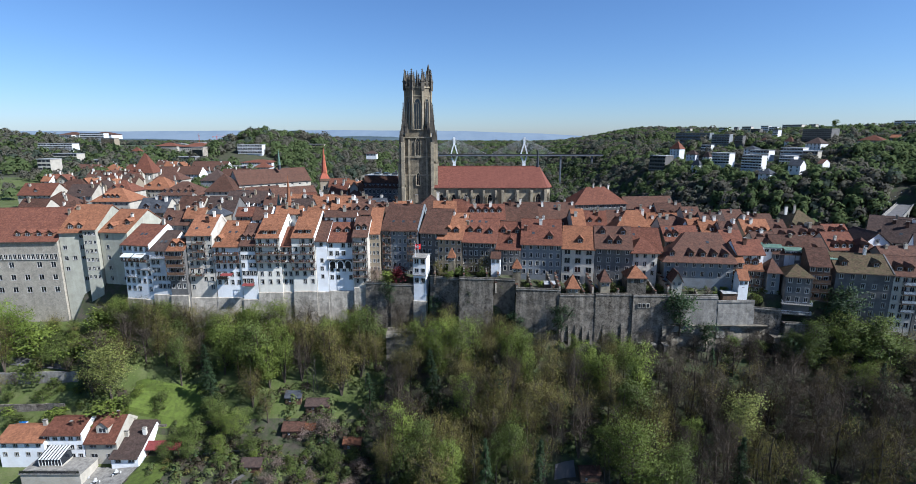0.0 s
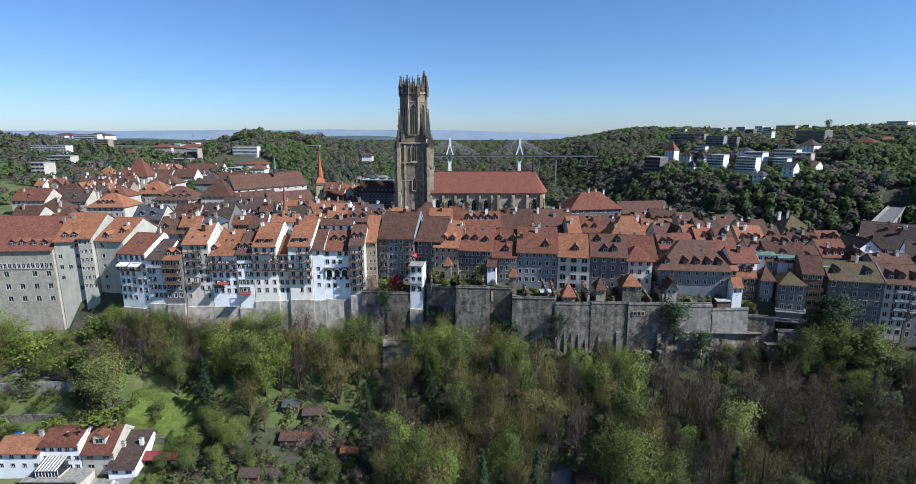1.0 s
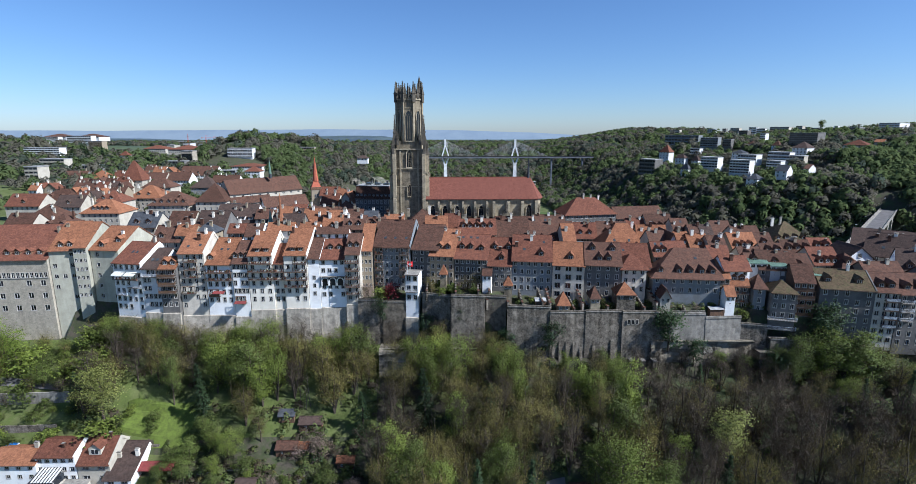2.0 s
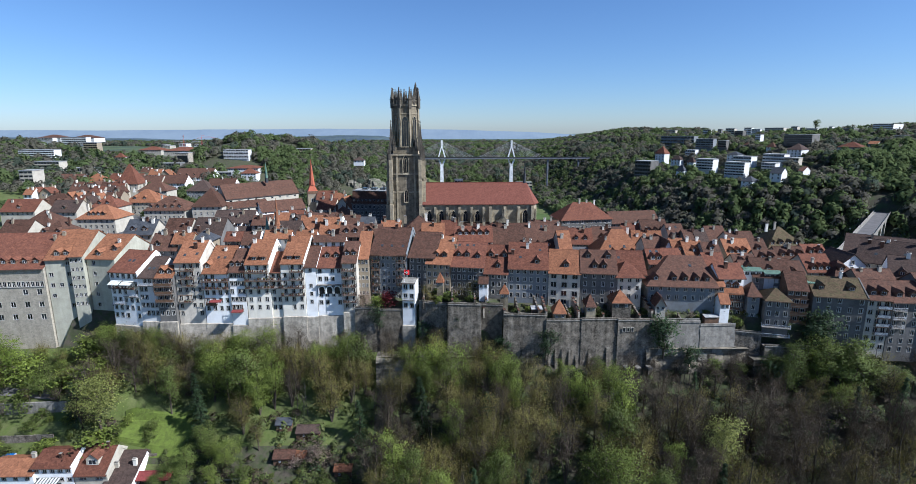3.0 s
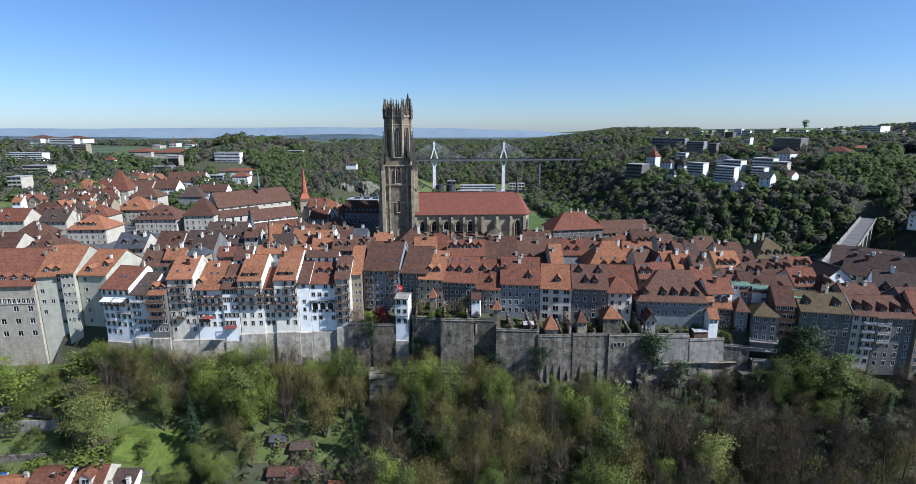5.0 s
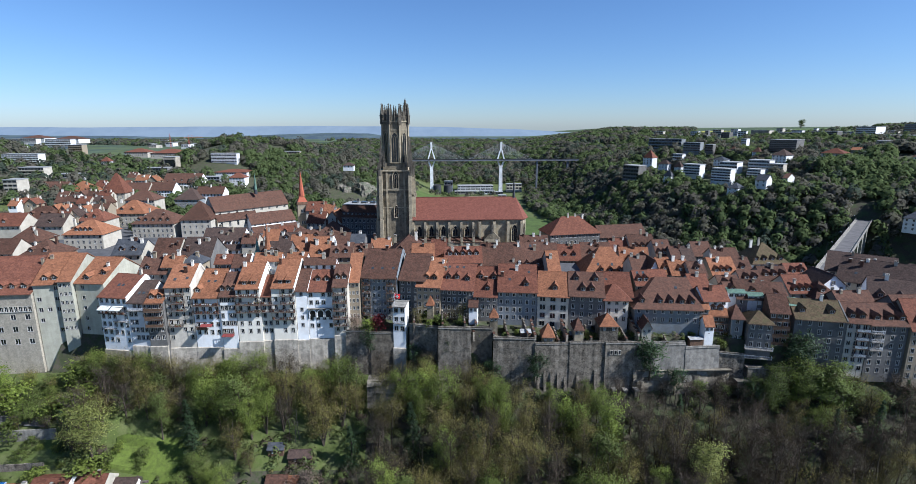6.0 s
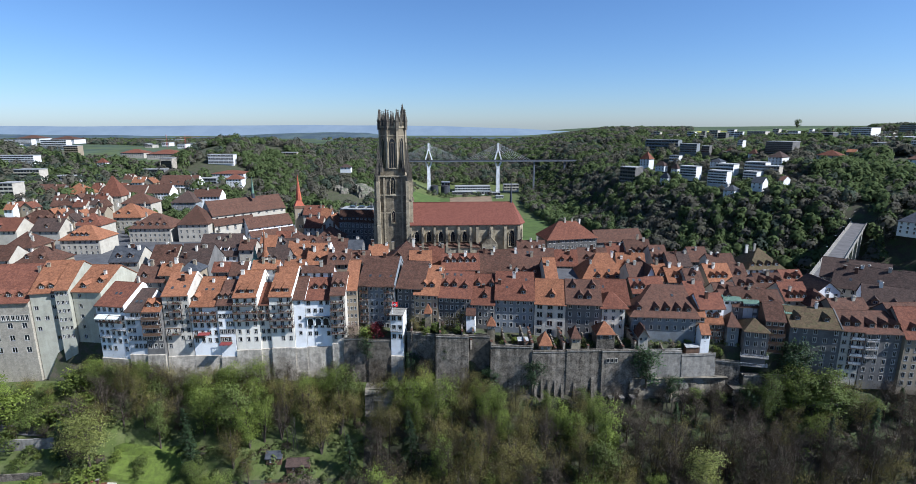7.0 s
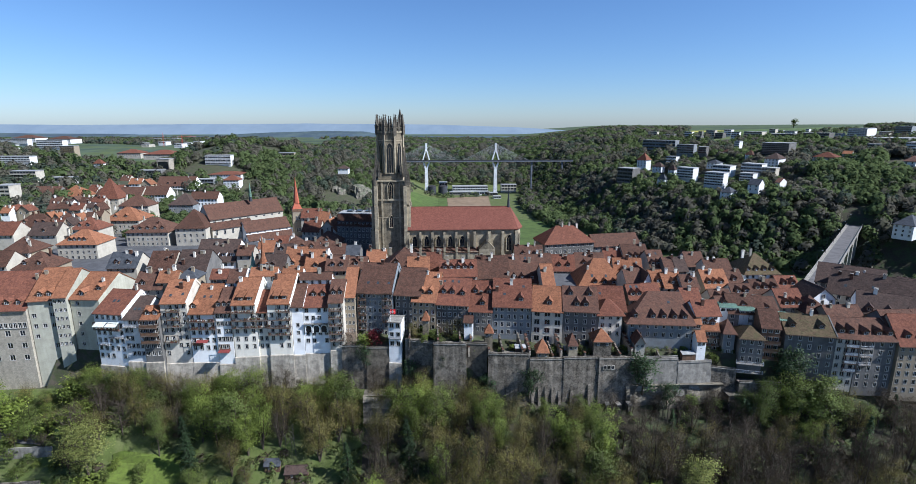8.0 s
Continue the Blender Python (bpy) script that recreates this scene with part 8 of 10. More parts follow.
flat_block(-667.2, -647.0, 1568, 8.0, 14.5, 2, 2, "plaster_grey", label='distant pale building at the edge of town', balconies=False, depth=30.0, group='distant buildings')
flat_block(-747.5, -717.3, 1540, 8.0, 13.0, 2, 4, "plaster_block", label='distant pale building at the edge of town', balconies=False, depth=30.0, group='distant buildings')
flat_block(-785.7, -752.8, 1626, 8.0, 14.4, 2, 4, "plaster_cream", label='distant pale building at the edge of town', balconies=False, depth=30.0, group='distant buildings')
flat_block(-703.0, -674.0, 1700, 8.0, 18.4, 2, 3, "plaster_block", label='distant pale building at the edge of town', balconies=False, depth=30.0, group='distant buildings')
def tower_crane(x, y, h, turn):
    ob = thing("tower_crane", "slim red tower crane above distant roofs", "crane", pose(x, y, gz(x, y), 0, 0, turn), "tower cranes")
    q = Shape()
    for u in (-0.8, 0.8):
        for v in (-0.8, 0.8):
            q.box(u - 0.15, v - 0.15, 0, u + 0.15, v + 0.15, h, "crane_red")
    for k in range(int(h / 3)):
        q.tube((-0.8, -0.8, 3 * k), (0.8, -0.8, 3 * k + 3), 0.1, 0.1, 4, "crane_red")
    part("mast", q, ob)
    q = Shape()
    for v in (-0.6, 0.6):
        q.box(-10, v - 0.15, h, 32, v + 0.15, h + 0.3, "crane_red")
    q.tube((0, 0, h + 6), (30, 0, h + 0.3), 0.12, 0.12, 4, "crane_red")
    q.tube((0, 0, h), (0, 0, h + 6), 0.3, 0.15, 4, "crane_red")
    part("jib", q, ob)
    q = Shape()
    q.box(-10, -1.2, h - 2.4, -7, 1.2, h, "concrete")
    part("counterweight", q, ob)


mat("crane_red", (0.42, 0.07, 0.05), 0.6, 1, 5, 0.15)
tower_crane(-592, 1300, 27, 30)
tower_crane(-655, 1340, 30, 120)
# works in the valley
flat_block(-32.8, -11.9, 840, -48.0, -42.5, 1, 6, "plaster_block", label='low white works hall', depth=16.0, balconies=False)
flat_block(14.8, 28.4, 858, -47.9, -30.5, 2, 3, "plaster_block", label='white works building with a tall block', balconies=False)
flat_block(38.0, 97.8, 880, -47.9, -40.3, 2, 14, "plaster_block", label='long white works hall with window bands', depth=18.0, balconies=False)
flat_block(31.6, 66.0, 842, -49.7, -45.1, 1, 8, "concrete", label='low grey works shed', balconies=False)
flat_block(71.7, 96.6, 842, -50.0, -44.4, 1, 6, "plaster_block", label='low white works shed', balconies=False)
flat_block(119.6, 145.2, 870, -46.2, -36.5, 2, 5, "plaster_cream", label='pale works building by the pylon', balconies=False)
flat_block(-42.9, -22.7, 815, -51.0, -45.7, 1, 6, "plaster_grey", label='low grey works shed', balconies=False)
flat_block(92.1, 109.1, 835, -51.1, -45.5, 1, 4, "plaster_grey", label='low grey works shed', balconies=False)
flat_block(98.4, 110.1, 800, -53.6, -46.4, 2, 3, "plaster_block", label='small white house by the field', balconies=False)
q = Shape()
q.cone(0, 0, 0, 13, 7.5, 7.0, 20, "slate")
q.cone(0, 0, 13, 14.5, 7.2, 4.0, 20, "metal_dark")
single("storage_tank", q, "dark round storage tank with ribs", "tank", pose(2.2, 846, -48.1), "storage tanks")
q = Shape()
q.cone(0, 0, 0, 13, 7.5, 7.0, 20, "slate")
q.cone(0, 0, 13, 14.5, 7.2, 4.0, 20, "metal_dark")
single("storage_tank", q, "dark round storage tank with ribs", "tank", pose(20.3, 846, -48.2), "storage tanks")

# ---- fields, meadow and far ridges ----
mat("field_yellow", (0.33, 0.31, 0.05), 0.95, 0.01, 0.5, 0.2, bump=0)
def patch(name, a, b, c, d, mt, label, n=14, lift=0.25):
    s = Shape()
    A, B, C, D = (Vector(p) for p in (a, b, c, d))
    P = []
    for i in range(n + 1):
        for j in range(n + 1):
            p = A.lerp(B, i / n).lerp(D.lerp(C, i / n), j / n)
            s.v.append((p.x, p.y, gz(p.x, p.y) + lift))
    for i in range(n):
        for j in range(n):
            k = i * (n + 1) + j
            s.f.append((k, k + n + 1, k + n + 2, k + 1))
            s.m.append(s.slot(mt))
    single(name, s, label, "field", kind="structure")


patch("field", (-40, 640), (22, 640), (26, 812), (-40, 775), "field_green", "bright green young crop field")
patch("field", (22.4, 640), (80, 650), (93, 830), (26.4, 812), "field_brown", "freshly ploughed brown field")
patch("meadow", (60, 420), (165, 470), (150, 590), (84, 640), "field_green", "green valley meadow, part of its shade in the colour", 20)

patch("field", (530, 1020), (860, 1020), (1080, 1330), (690, 1330), "field_green", "green spring field on the hilltop", 20)
patch("field", (560, 1180), (700, 1180), (740, 1330), (640, 1330), "field_yellow", "yellow rape field in flower on the hilltop", 12, lift=0.9)


def rock_face(x0, x1, y, zb, zt, seed, label):
    """A bare, uneven rock wall that leans back into the slope."""
    s = Shape()
    n, m = 40, 12
    for i in range(n + 1):
        for j in range(m + 1):
            x, f = x0 + (x1 - x0) * i / n, j / m
            end = min(i, n - i) / n * 5
            w = noise.fractal(Vector((x * 0.07, f * 2.2, seed)), 0.55, 2.1, 5)
            top = zt - 5 * max(0.0, 1 - end) + 3.5 * noise.noise(Vector((x * 0.06, seed, 1.0)))
            s.v.append((x, y + 24 * f + 7 * w + 8 * max(0.0, 1 - end), zb + (top - zb) * (f if f < 0.85 else 0.85 + (f - 0.85) * 0.4)))
    for i in range(n):
        for j in range(m):
            k = i * (m + 1) + j
            s.f.append((k, k + m + 1, k + m + 2, k + 1))
            s.m.append(s.slot("rock_pale"))
    single("cliff", s, label, "cliff", kind="structure")


mat("rock_pale", (0.135, 0.122, 0.096), 0.95, 0.08, 0.7, 0.6, tint=(0.070, 0.078, 0.048), bump=0.8, courses=0.12)
rock_face(-250, -206, 632, -48, -8, 1.0, "pale bare sandstone cliff in the gorge")
rock_face(-134, -74, 634, -48, -8, 2.0, "overgrown sandstone cliff in the gorge")


def ridge(name, x0, x1, y, base, prof, mt, label, seed):
    s = Shape()
    n = 220
    P = []
    for i in range(n + 1):
        x = x0 + (x1 - x0) * i / n
        f = i / n
        h = float(np.interp(f, [p[0] for p in prof], [p[1] for p in prof]))
        h += noise.fractal(Vector((x * 0.004, seed, 0.5)), 0.8, 2.0, 5) * 1.5
        P.append((x, h))
    for i in range(n):
        (xa, ha), (xb, hb) = P[i], P[i + 1]
        s.poly([(xa, y - 160, base), (xb, y - 160, base), (xb, y, hb), (xa, y, ha)], mt)
        s.poly([(xa, y, ha), (xb, y, hb), (xb, y + 220, base), (xa, y + 220, base)], mt)
    single(name, s, label, "hills", kind="structure")


# horizon ridges: the blue of both materials is distance haze put into the colour
mat("far_blue_haze", (0.165, 0.205, 0.245), 1.0, 0.002, 0.02, 0.08, bump=0, spec=0.0, tint=(0.143, 0.182, 0.227))
mat("far_hill_haze", (0.058, 0.078, 0.098), 1.0, 0.006, 0.05, 0.3, bump=0, spec=0.0, tint=(0.080, 0.105, 0.105))
ridge("backdrop_mountains", -3400, 900, 3000, 0, [(0, 50), (0.2, 58), (0.35, 55), (0.5, 59), (0.66, 62), (0.8, 56), (0.9, 42), (1, 20)], "far_blue_haze", "mountains on the horizon, distance haze as their pale blue", 1.0)
ridge("backdrop_hills", -2500, -200, 2400, 0, [(0, 24), (0.2, 26), (0.34, 21), (0.5, 19), (0.61, 9), (0.7, 14), (0.78, 24), (0.88, 31), (0.96, 28), (1, 14)], "far_hill_haze", "low distant green hills with blue haze in their colour", 2.0)
ridge("backdrop_hills", -450, 2300, 2200, 0, [(0, 26), (0.12, 14), (0.3, 12), (0.5, 20), (0.75, 36), (1, 50)], "far_hill_haze", "low distant wooded hills with blue haze in their colour", 3.0)

# ---- trees ----
def leaves(name, pts, size, mt, rng, up=0.5, twiggy=0.0):
    """A crown of small leaf sprays, each a pointed blade."""
    pts = np.asarray(pts, float)
    n = len(pts)
    nor = rng.normal(size=(n, 3))
    nor[:, 2] = np.abs(nor[:, 2]) + up
    nor /= np.linalg.norm(nor, axis=1)[:, None]
    a = np.cross(nor, rng.normal(size=(n, 3)))
    a /= np.linalg.norm(a, axis=1)[:, None]
    b = np.cross(nor, a)
    s = (size * rng.uniform(0.6, 1.35, n))[:, None]
    thin = (rng.random(n) < twiggy)[:, None]
    out = rng.normal(size=(n, 3)) * 0.45 + np.array((0, 0, 0.75))
    out /= np.linalg.norm(out, axis=1)[:, None]
    wide = np.cross(out, rng.normal(size=(n, 3)))
    wide /= np.linalg.norm(wide, axis=1)[:, None]
    a, b = np.where(thin, out * 3.4, a), np.where(thin, wide * 0.2, b)
    v = np.stack([pts - a * s - b * s * 0.5, pts + a * s * 1.05 - b * s * 0.25, pts - a * s * 0.05 + b * s * 0.85], 1).reshape(-1, 3)
    return v, np.arange(3 * n).reshape(n, 3)


def np_mesh(name, v, f, mats, idx=None, nor=None):
    me = bpy.data.meshes.new(name)
    me.from_pydata(v.tolist(), [], f.tolist())
    for m in mats:
        me.materials.append(MATS[m])
    if idx is not None:
        me.polygons.foreach_set("material_index", np.asarray(idx, dtype=int))
    me.update()
    if nor is not None:
        me.shade_smooth()
        me.normals_split_custom_set_from_vertices(nor.tolist())
    return me


def tree_meshes(seed, H, R, n_leaf, size, mt, fine=False, bark="bark", low=0.25, form="round", limbs=9, twigs=5, spread=0.75, twiggy=0.0, stems=1):
    rng = np.random.default_rng(seed)
    n_leaf = int(n_leaf * 1.55)
    size *= 1.14
    s = Shape()
    pts = []
    top = Vector((rng.uniform(-0.5, 0.5), rng.uniform(-0.5, 0.5), H * (0.94 if form != "conifer" else 1.0)))
    r0 = 0.018 * H + 0.05
    stem = [Vector((0, 0, -0.6)), Vector((rng.uniform(-0.2, 0.2), rng.uniform(-0.2, 0.2), H * 0.3)), Vector((rng.uniform(-0.5, 0.5), rng.uniform(-0.5, 0.5), H * 0.62)), top]
    rad = [r0, r0 * 0.8, r0 * 0.5, 0.03]
    for k in range(3):
        s.tube(stem[k], stem[k + 1], rad[k], rad[k + 1], 6, bark)

    def on_stem(f):
        f *= 3
        k = min(int(f), 2)
        return stem[k].lerp(stem[k + 1], f - k)
    if form == "conifer":
        for k in range(int(H * 2.2)):
            f = low * 0.4 + (1 - low * 0.4) * (k + rng.random()) / (H * 2.2)
            base = on_stem(min(f, 0.99))
            ln = R * (1 - f) ** 0.8 + 0.25
            for q in range(6):
                an = rng.uniform(0, 6.283)
                tip = base + Vector((math.cos(an) * ln, math.sin(an) * ln, -0.32 * ln))
                if q < 2:
                    s.tube(base, tip, 0.04, 0.01, 3, bark)
                for i in range(max(3, int(n_leaf / (H * 13)))):
                    p = base.lerp(tip, rng.uniform(0.15, 1.0))
                    pts.append((p.x + rng.normal() * 0.12, p.y + rng.normal() * 0.12, p.z + rng.normal() * 0.1))
    else:
        ends = []
        for st in range(stems):
            if stems > 1:
                an0 = 6.283 * (st + rng.uniform(-0.25, 0.25)) / stems
                out = R * rng.uniform(0.3, 0.55)
                lean = Vector((math.cos(an0), math.sin(an0), 0)) * out
                tall = H * rng.uniform(0.72, 1.0)
                line = [Vector((0, 0, -0.4)), lean * 0.45 + Vector((0, 0, tall * 0.3)), lean * 0.85 + Vector((rng.normal() * 0.2, rng.normal() * 0.2, tall * 0.66)), lean * 1.05 + Vector((rng.normal() * 0.3, rng.normal() * 0.3, tall))]
                for k in range(3):
                    s.tube(line[k], line[k + 1], rad[k] * 0.7, max(rad[k + 1] * 0.7, 0.02), 5, bark)
                ends.append(line[3])
            else:
                line = stem
            Rs = R * (0.62 if stems > 1 else 1.0)
            for k in range(limbs // stems + (1 if stems > 1 else 0)):
                m = limbs // stems + (1 if stems > 1 else 0)
                f = low + (0.95 - low) * (k + rng.random() * 0.7) / m
                g = min(int(f * 3), 2)
                base = line[g].lerp(line[g + 1], f * 3 - g)
                an = k * 2.4 + rng.uniform(-0.5, 0.5)
                prof = {"round": math.sin(math.pi * min(max((f - low) / (1 - low) * 0.78 + 0.2, 0), 1)) ** 0.7, "tall": 0.75 + 0.25 * math.sin(math.pi * f), "bush": 1.0 - 0.45 * f}[form]
                ln = Rs * prof * rng.uniform(0.7, 1.2)
                rise = rng.uniform(0.4, 0.95) * (1.3 if form == "tall" else 1.0)
                mid = base + Vector((math.cos(an), math.sin(an), rise * 0.6)) * ln * 0.55
                tip = base + Vector((math.cos(an + rng.uniform(-0.3, 0.3)), math.sin(an + rng.uniform(-0.3, 0.3)), rise)) * ln
                tip.z = min(tip.z, H)
                s.tube(base, mid, r0 * 0.3, r0 * 0.18, 4, bark)
                s.tube(mid, tip, r0 * 0.18, 0.02, 3, bark)
                for q in range(twigs):
                    g = rng.uniform(0.25, 1.0)
                    b0 = base.lerp(mid, g * 2) if g < 0.5 else mid.lerp(tip, g * 2 - 1)
                    tl = Rs * rng.uniform(0.25, 0.5)
                    d = Vector((rng.normal(), rng.normal(), rng.normal() * 0.5 + 0.75)).normalized()
                    e = b0 + d * tl
                    s.tube(b0, e, 0.045, 0.014, 3, bark)
                    for z in range(2):
                        d2 = (d + Vector((rng.normal(), rng.normal(), rng.normal())) * 0.55).normalized()
                        b1 = b0.lerp(e, rng.uniform(0.4, 0.9))
                        e2 = b1 + d2 * tl * 0.6
                        if fine:
                            s.tube(b1, e2, 0.025, 0.01, 3, bark)
                        ends.append(e2)
                    ends.append(e)
        ends.append(top)
        e = np.array([tuple(p) for p in ends])
        pick = rng.integers(0, len(e), n_leaf)
        pts = e[pick] + rng.normal(size=(n_leaf, 3)) * spread * np.array((1, 1, 0.8))
        pts[:, 2] = np.maximum(pts[:, 2], 0.3)
    v, f = leaves("crown", pts, size * 0.64, mt, rng, 0.5 if form != "conifer" else 1.2, twiggy)
    q = v.reshape(-1, 3, 3)
    face = np.cross(q[:, 1] - q[:, 0], q[:, 2] - q[:, 0])
    face /= np.linalg.norm(face, axis=1)[:, None] + 1e-9
    mid = q.mean(1)
    out = mid - np.array((0, 0, H * 0.45))
    out /= np.array((R, R, H * 0.5))
    out /= np.linalg.norm(out, axis=1)[:, None] + 1e-9
    back = (face * out).sum(1) < 0
    q[back] = q[back][:, ::-1]
    face[back] *= -1
    n4 = out * 0.36 + face * 0.6
    n4 /= np.linalg.norm(n4, axis=1)[:, None] + 1e-9
    return s.mesh("trunk"), np_mesh("crown", q.reshape(-1, 3), f, [mt], None, np.repeat(n4, 3, axis=0))


KINDS = {}


def tree_kind(key, label, category="tree", **kw):
    KINDS[key] = (*tree_meshes(**kw), label, category, kw["H"])


tree_kind("fresh_a", "broad tree in bright fresh green leaf", seed=1, H=12, R=4.6, n_leaf=3600, size=0.22, mt="leaf_fresh", limbs=14, twigs=6)
tree_kind("fresh_b", "many-stemmed tree with light green young leaves", seed=2, H=14, R=4.2, n_leaf=2900, size=0.25, mt="leaf_fresh", limbs=15, twigs=5, form="tall", stems=3)
tree_kind("mid_a", "leafy tree with medium green foliage", seed=3, H=13, R=4.4, n_leaf=2600, size=0.29, mt="leaf_mid", limbs=15, twigs=5, stems=3)
tree_kind("mid_b", "tall slim green-leaved tree", seed=4, H=15, R=3.2, n_leaf=2700, size=0.25, mt="leaf_mid", limbs=14, twigs=5, form="tall")
tree_kind("olive_a", "tree just coming into olive green leaf", seed=5, H=14, R=4.4, n_leaf=2300, size=0.21, mt="leaf_olive", limbs=15, twigs=6, twiggy=0.4, form="tall", stems=3)
tree_kind("olive_b", "thin tree with sparse olive green leaf", seed=6, H=15, R=3.4, n_leaf=1900, size=0.2, mt="leaf_olive", limbs=13, twigs=6, form="tall", twiggy=0.45)
tree_kind("bare_a", "leafless grey-brown tree with fine twigs", seed=7, H=14, R=4.6, n_leaf=1700, size=0.19, mt="leaf_brown", limbs=18, twigs=7, form="tall", spread=0.6, twiggy=0.9, stems=3)
tree_kind("bare_b", "tall bare tree with reddish brown buds", seed=8, H=15, R=3.6, n_leaf=1700, size=0.19, mt="leaf_brown", limbs=16, twigs=7, form="tall", spread=0.6, twiggy=0.82)
tree_kind("bare_c", "bare dark tree with thin upright limbs", seed=9, H=14, R=4.2, n_leaf=1300, size=0.19, mt="leaf_olive", bark="bark_dark", limbs=18, twigs=7, form="tall", spread=0.65, twiggy=0.8, stems=2)
tree_kind("pale_a", "tree in pale yellow-green blossom", seed=10, H=14, R=5.0, n_leaf=3600, size=0.25, mt="leaf_pale", limbs=16, twigs=7)
tree_kind("pale_b", "tall poplar in pale yellow-green leaf", seed=11, H=16, R=2.8, n_leaf=2800, size=0.23, mt="leaf_pale", limbs=16, twigs=6, form="tall")
tree_kind("lush", "broad tree in lush bright green leaf", seed=18, H=13, R=5.4, n_leaf=4600, size=0.22, mt="leaf_lush", limbs=18, twigs=7, low=0.15)
tree_kind("spruce", "dark green spruce on the slope", seed=12, H=15, R=3.4, n_leaf=2800, size=0.26, mt="leaf_dark", bark="bark_dark", form="conifer")
tree_kind("bush_a", "rounded green garden bush", "bush", seed=13, H=3.6, R=2.2, n_leaf=700, size=0.26, mt="leaf_mid", limbs=9, twigs=4, form="bush", low=0.05, spread=0.4)
tree_kind("bush_b", "bright green rounded garden shrub", "bush", seed=14, H=3.2, R=2.2, n_leaf=650, size=0.26, mt="leaf_fresh", limbs=9, twigs=4, form="bush", low=0.05, spread=0.4)
tree_kind("bush_red", "dark red maple shrub", "bush", seed=15, H=3.4, R=2.2, n_leaf=700, size=0.24, mt="leaf_red", limbs=9, twigs=4, form="bush", low=0.1, spread=0.4)
tree_kind("bush_pale", "shrub in pale pinkish blossom", "bush", seed=16, H=3.4, R=2.6, n_leaf=700, size=0.2, mt="leaf_blossom", limbs=9, twigs=5, form="bush", low=0.05, spread=0.45)
tree_kind("ivy", "dark ivy and scrub clinging to the wall", "shrub", seed=17, H=5.0, R=1.6, n_leaf=900, size=0.22, mt="leaf_dark", limbs=10, twigs=4, form="tall", low=0.02, spread=0.45)
PLACED = []


def tree(key, x, y, h=None, z=None, turn=None, wide=1.0, rnd=random):
    tr, cr, label, cat, H = KINDS[key]
    k = (h or H) / H
    ob = thing(cat, label, cat, pose(x, y, gz(x, y) if z is None else z, 0, 0, rnd.uniform(0, 360) if turn is None else turn) @ Matrix.Diagonal((k * wide, k * wide, k, 1)), "trees on the slope" if cat == "tree" else "garden shrubs")
    part("trunk", tr, ob)
    part("crown", cr, ob)
    PLACED.append((x, y))


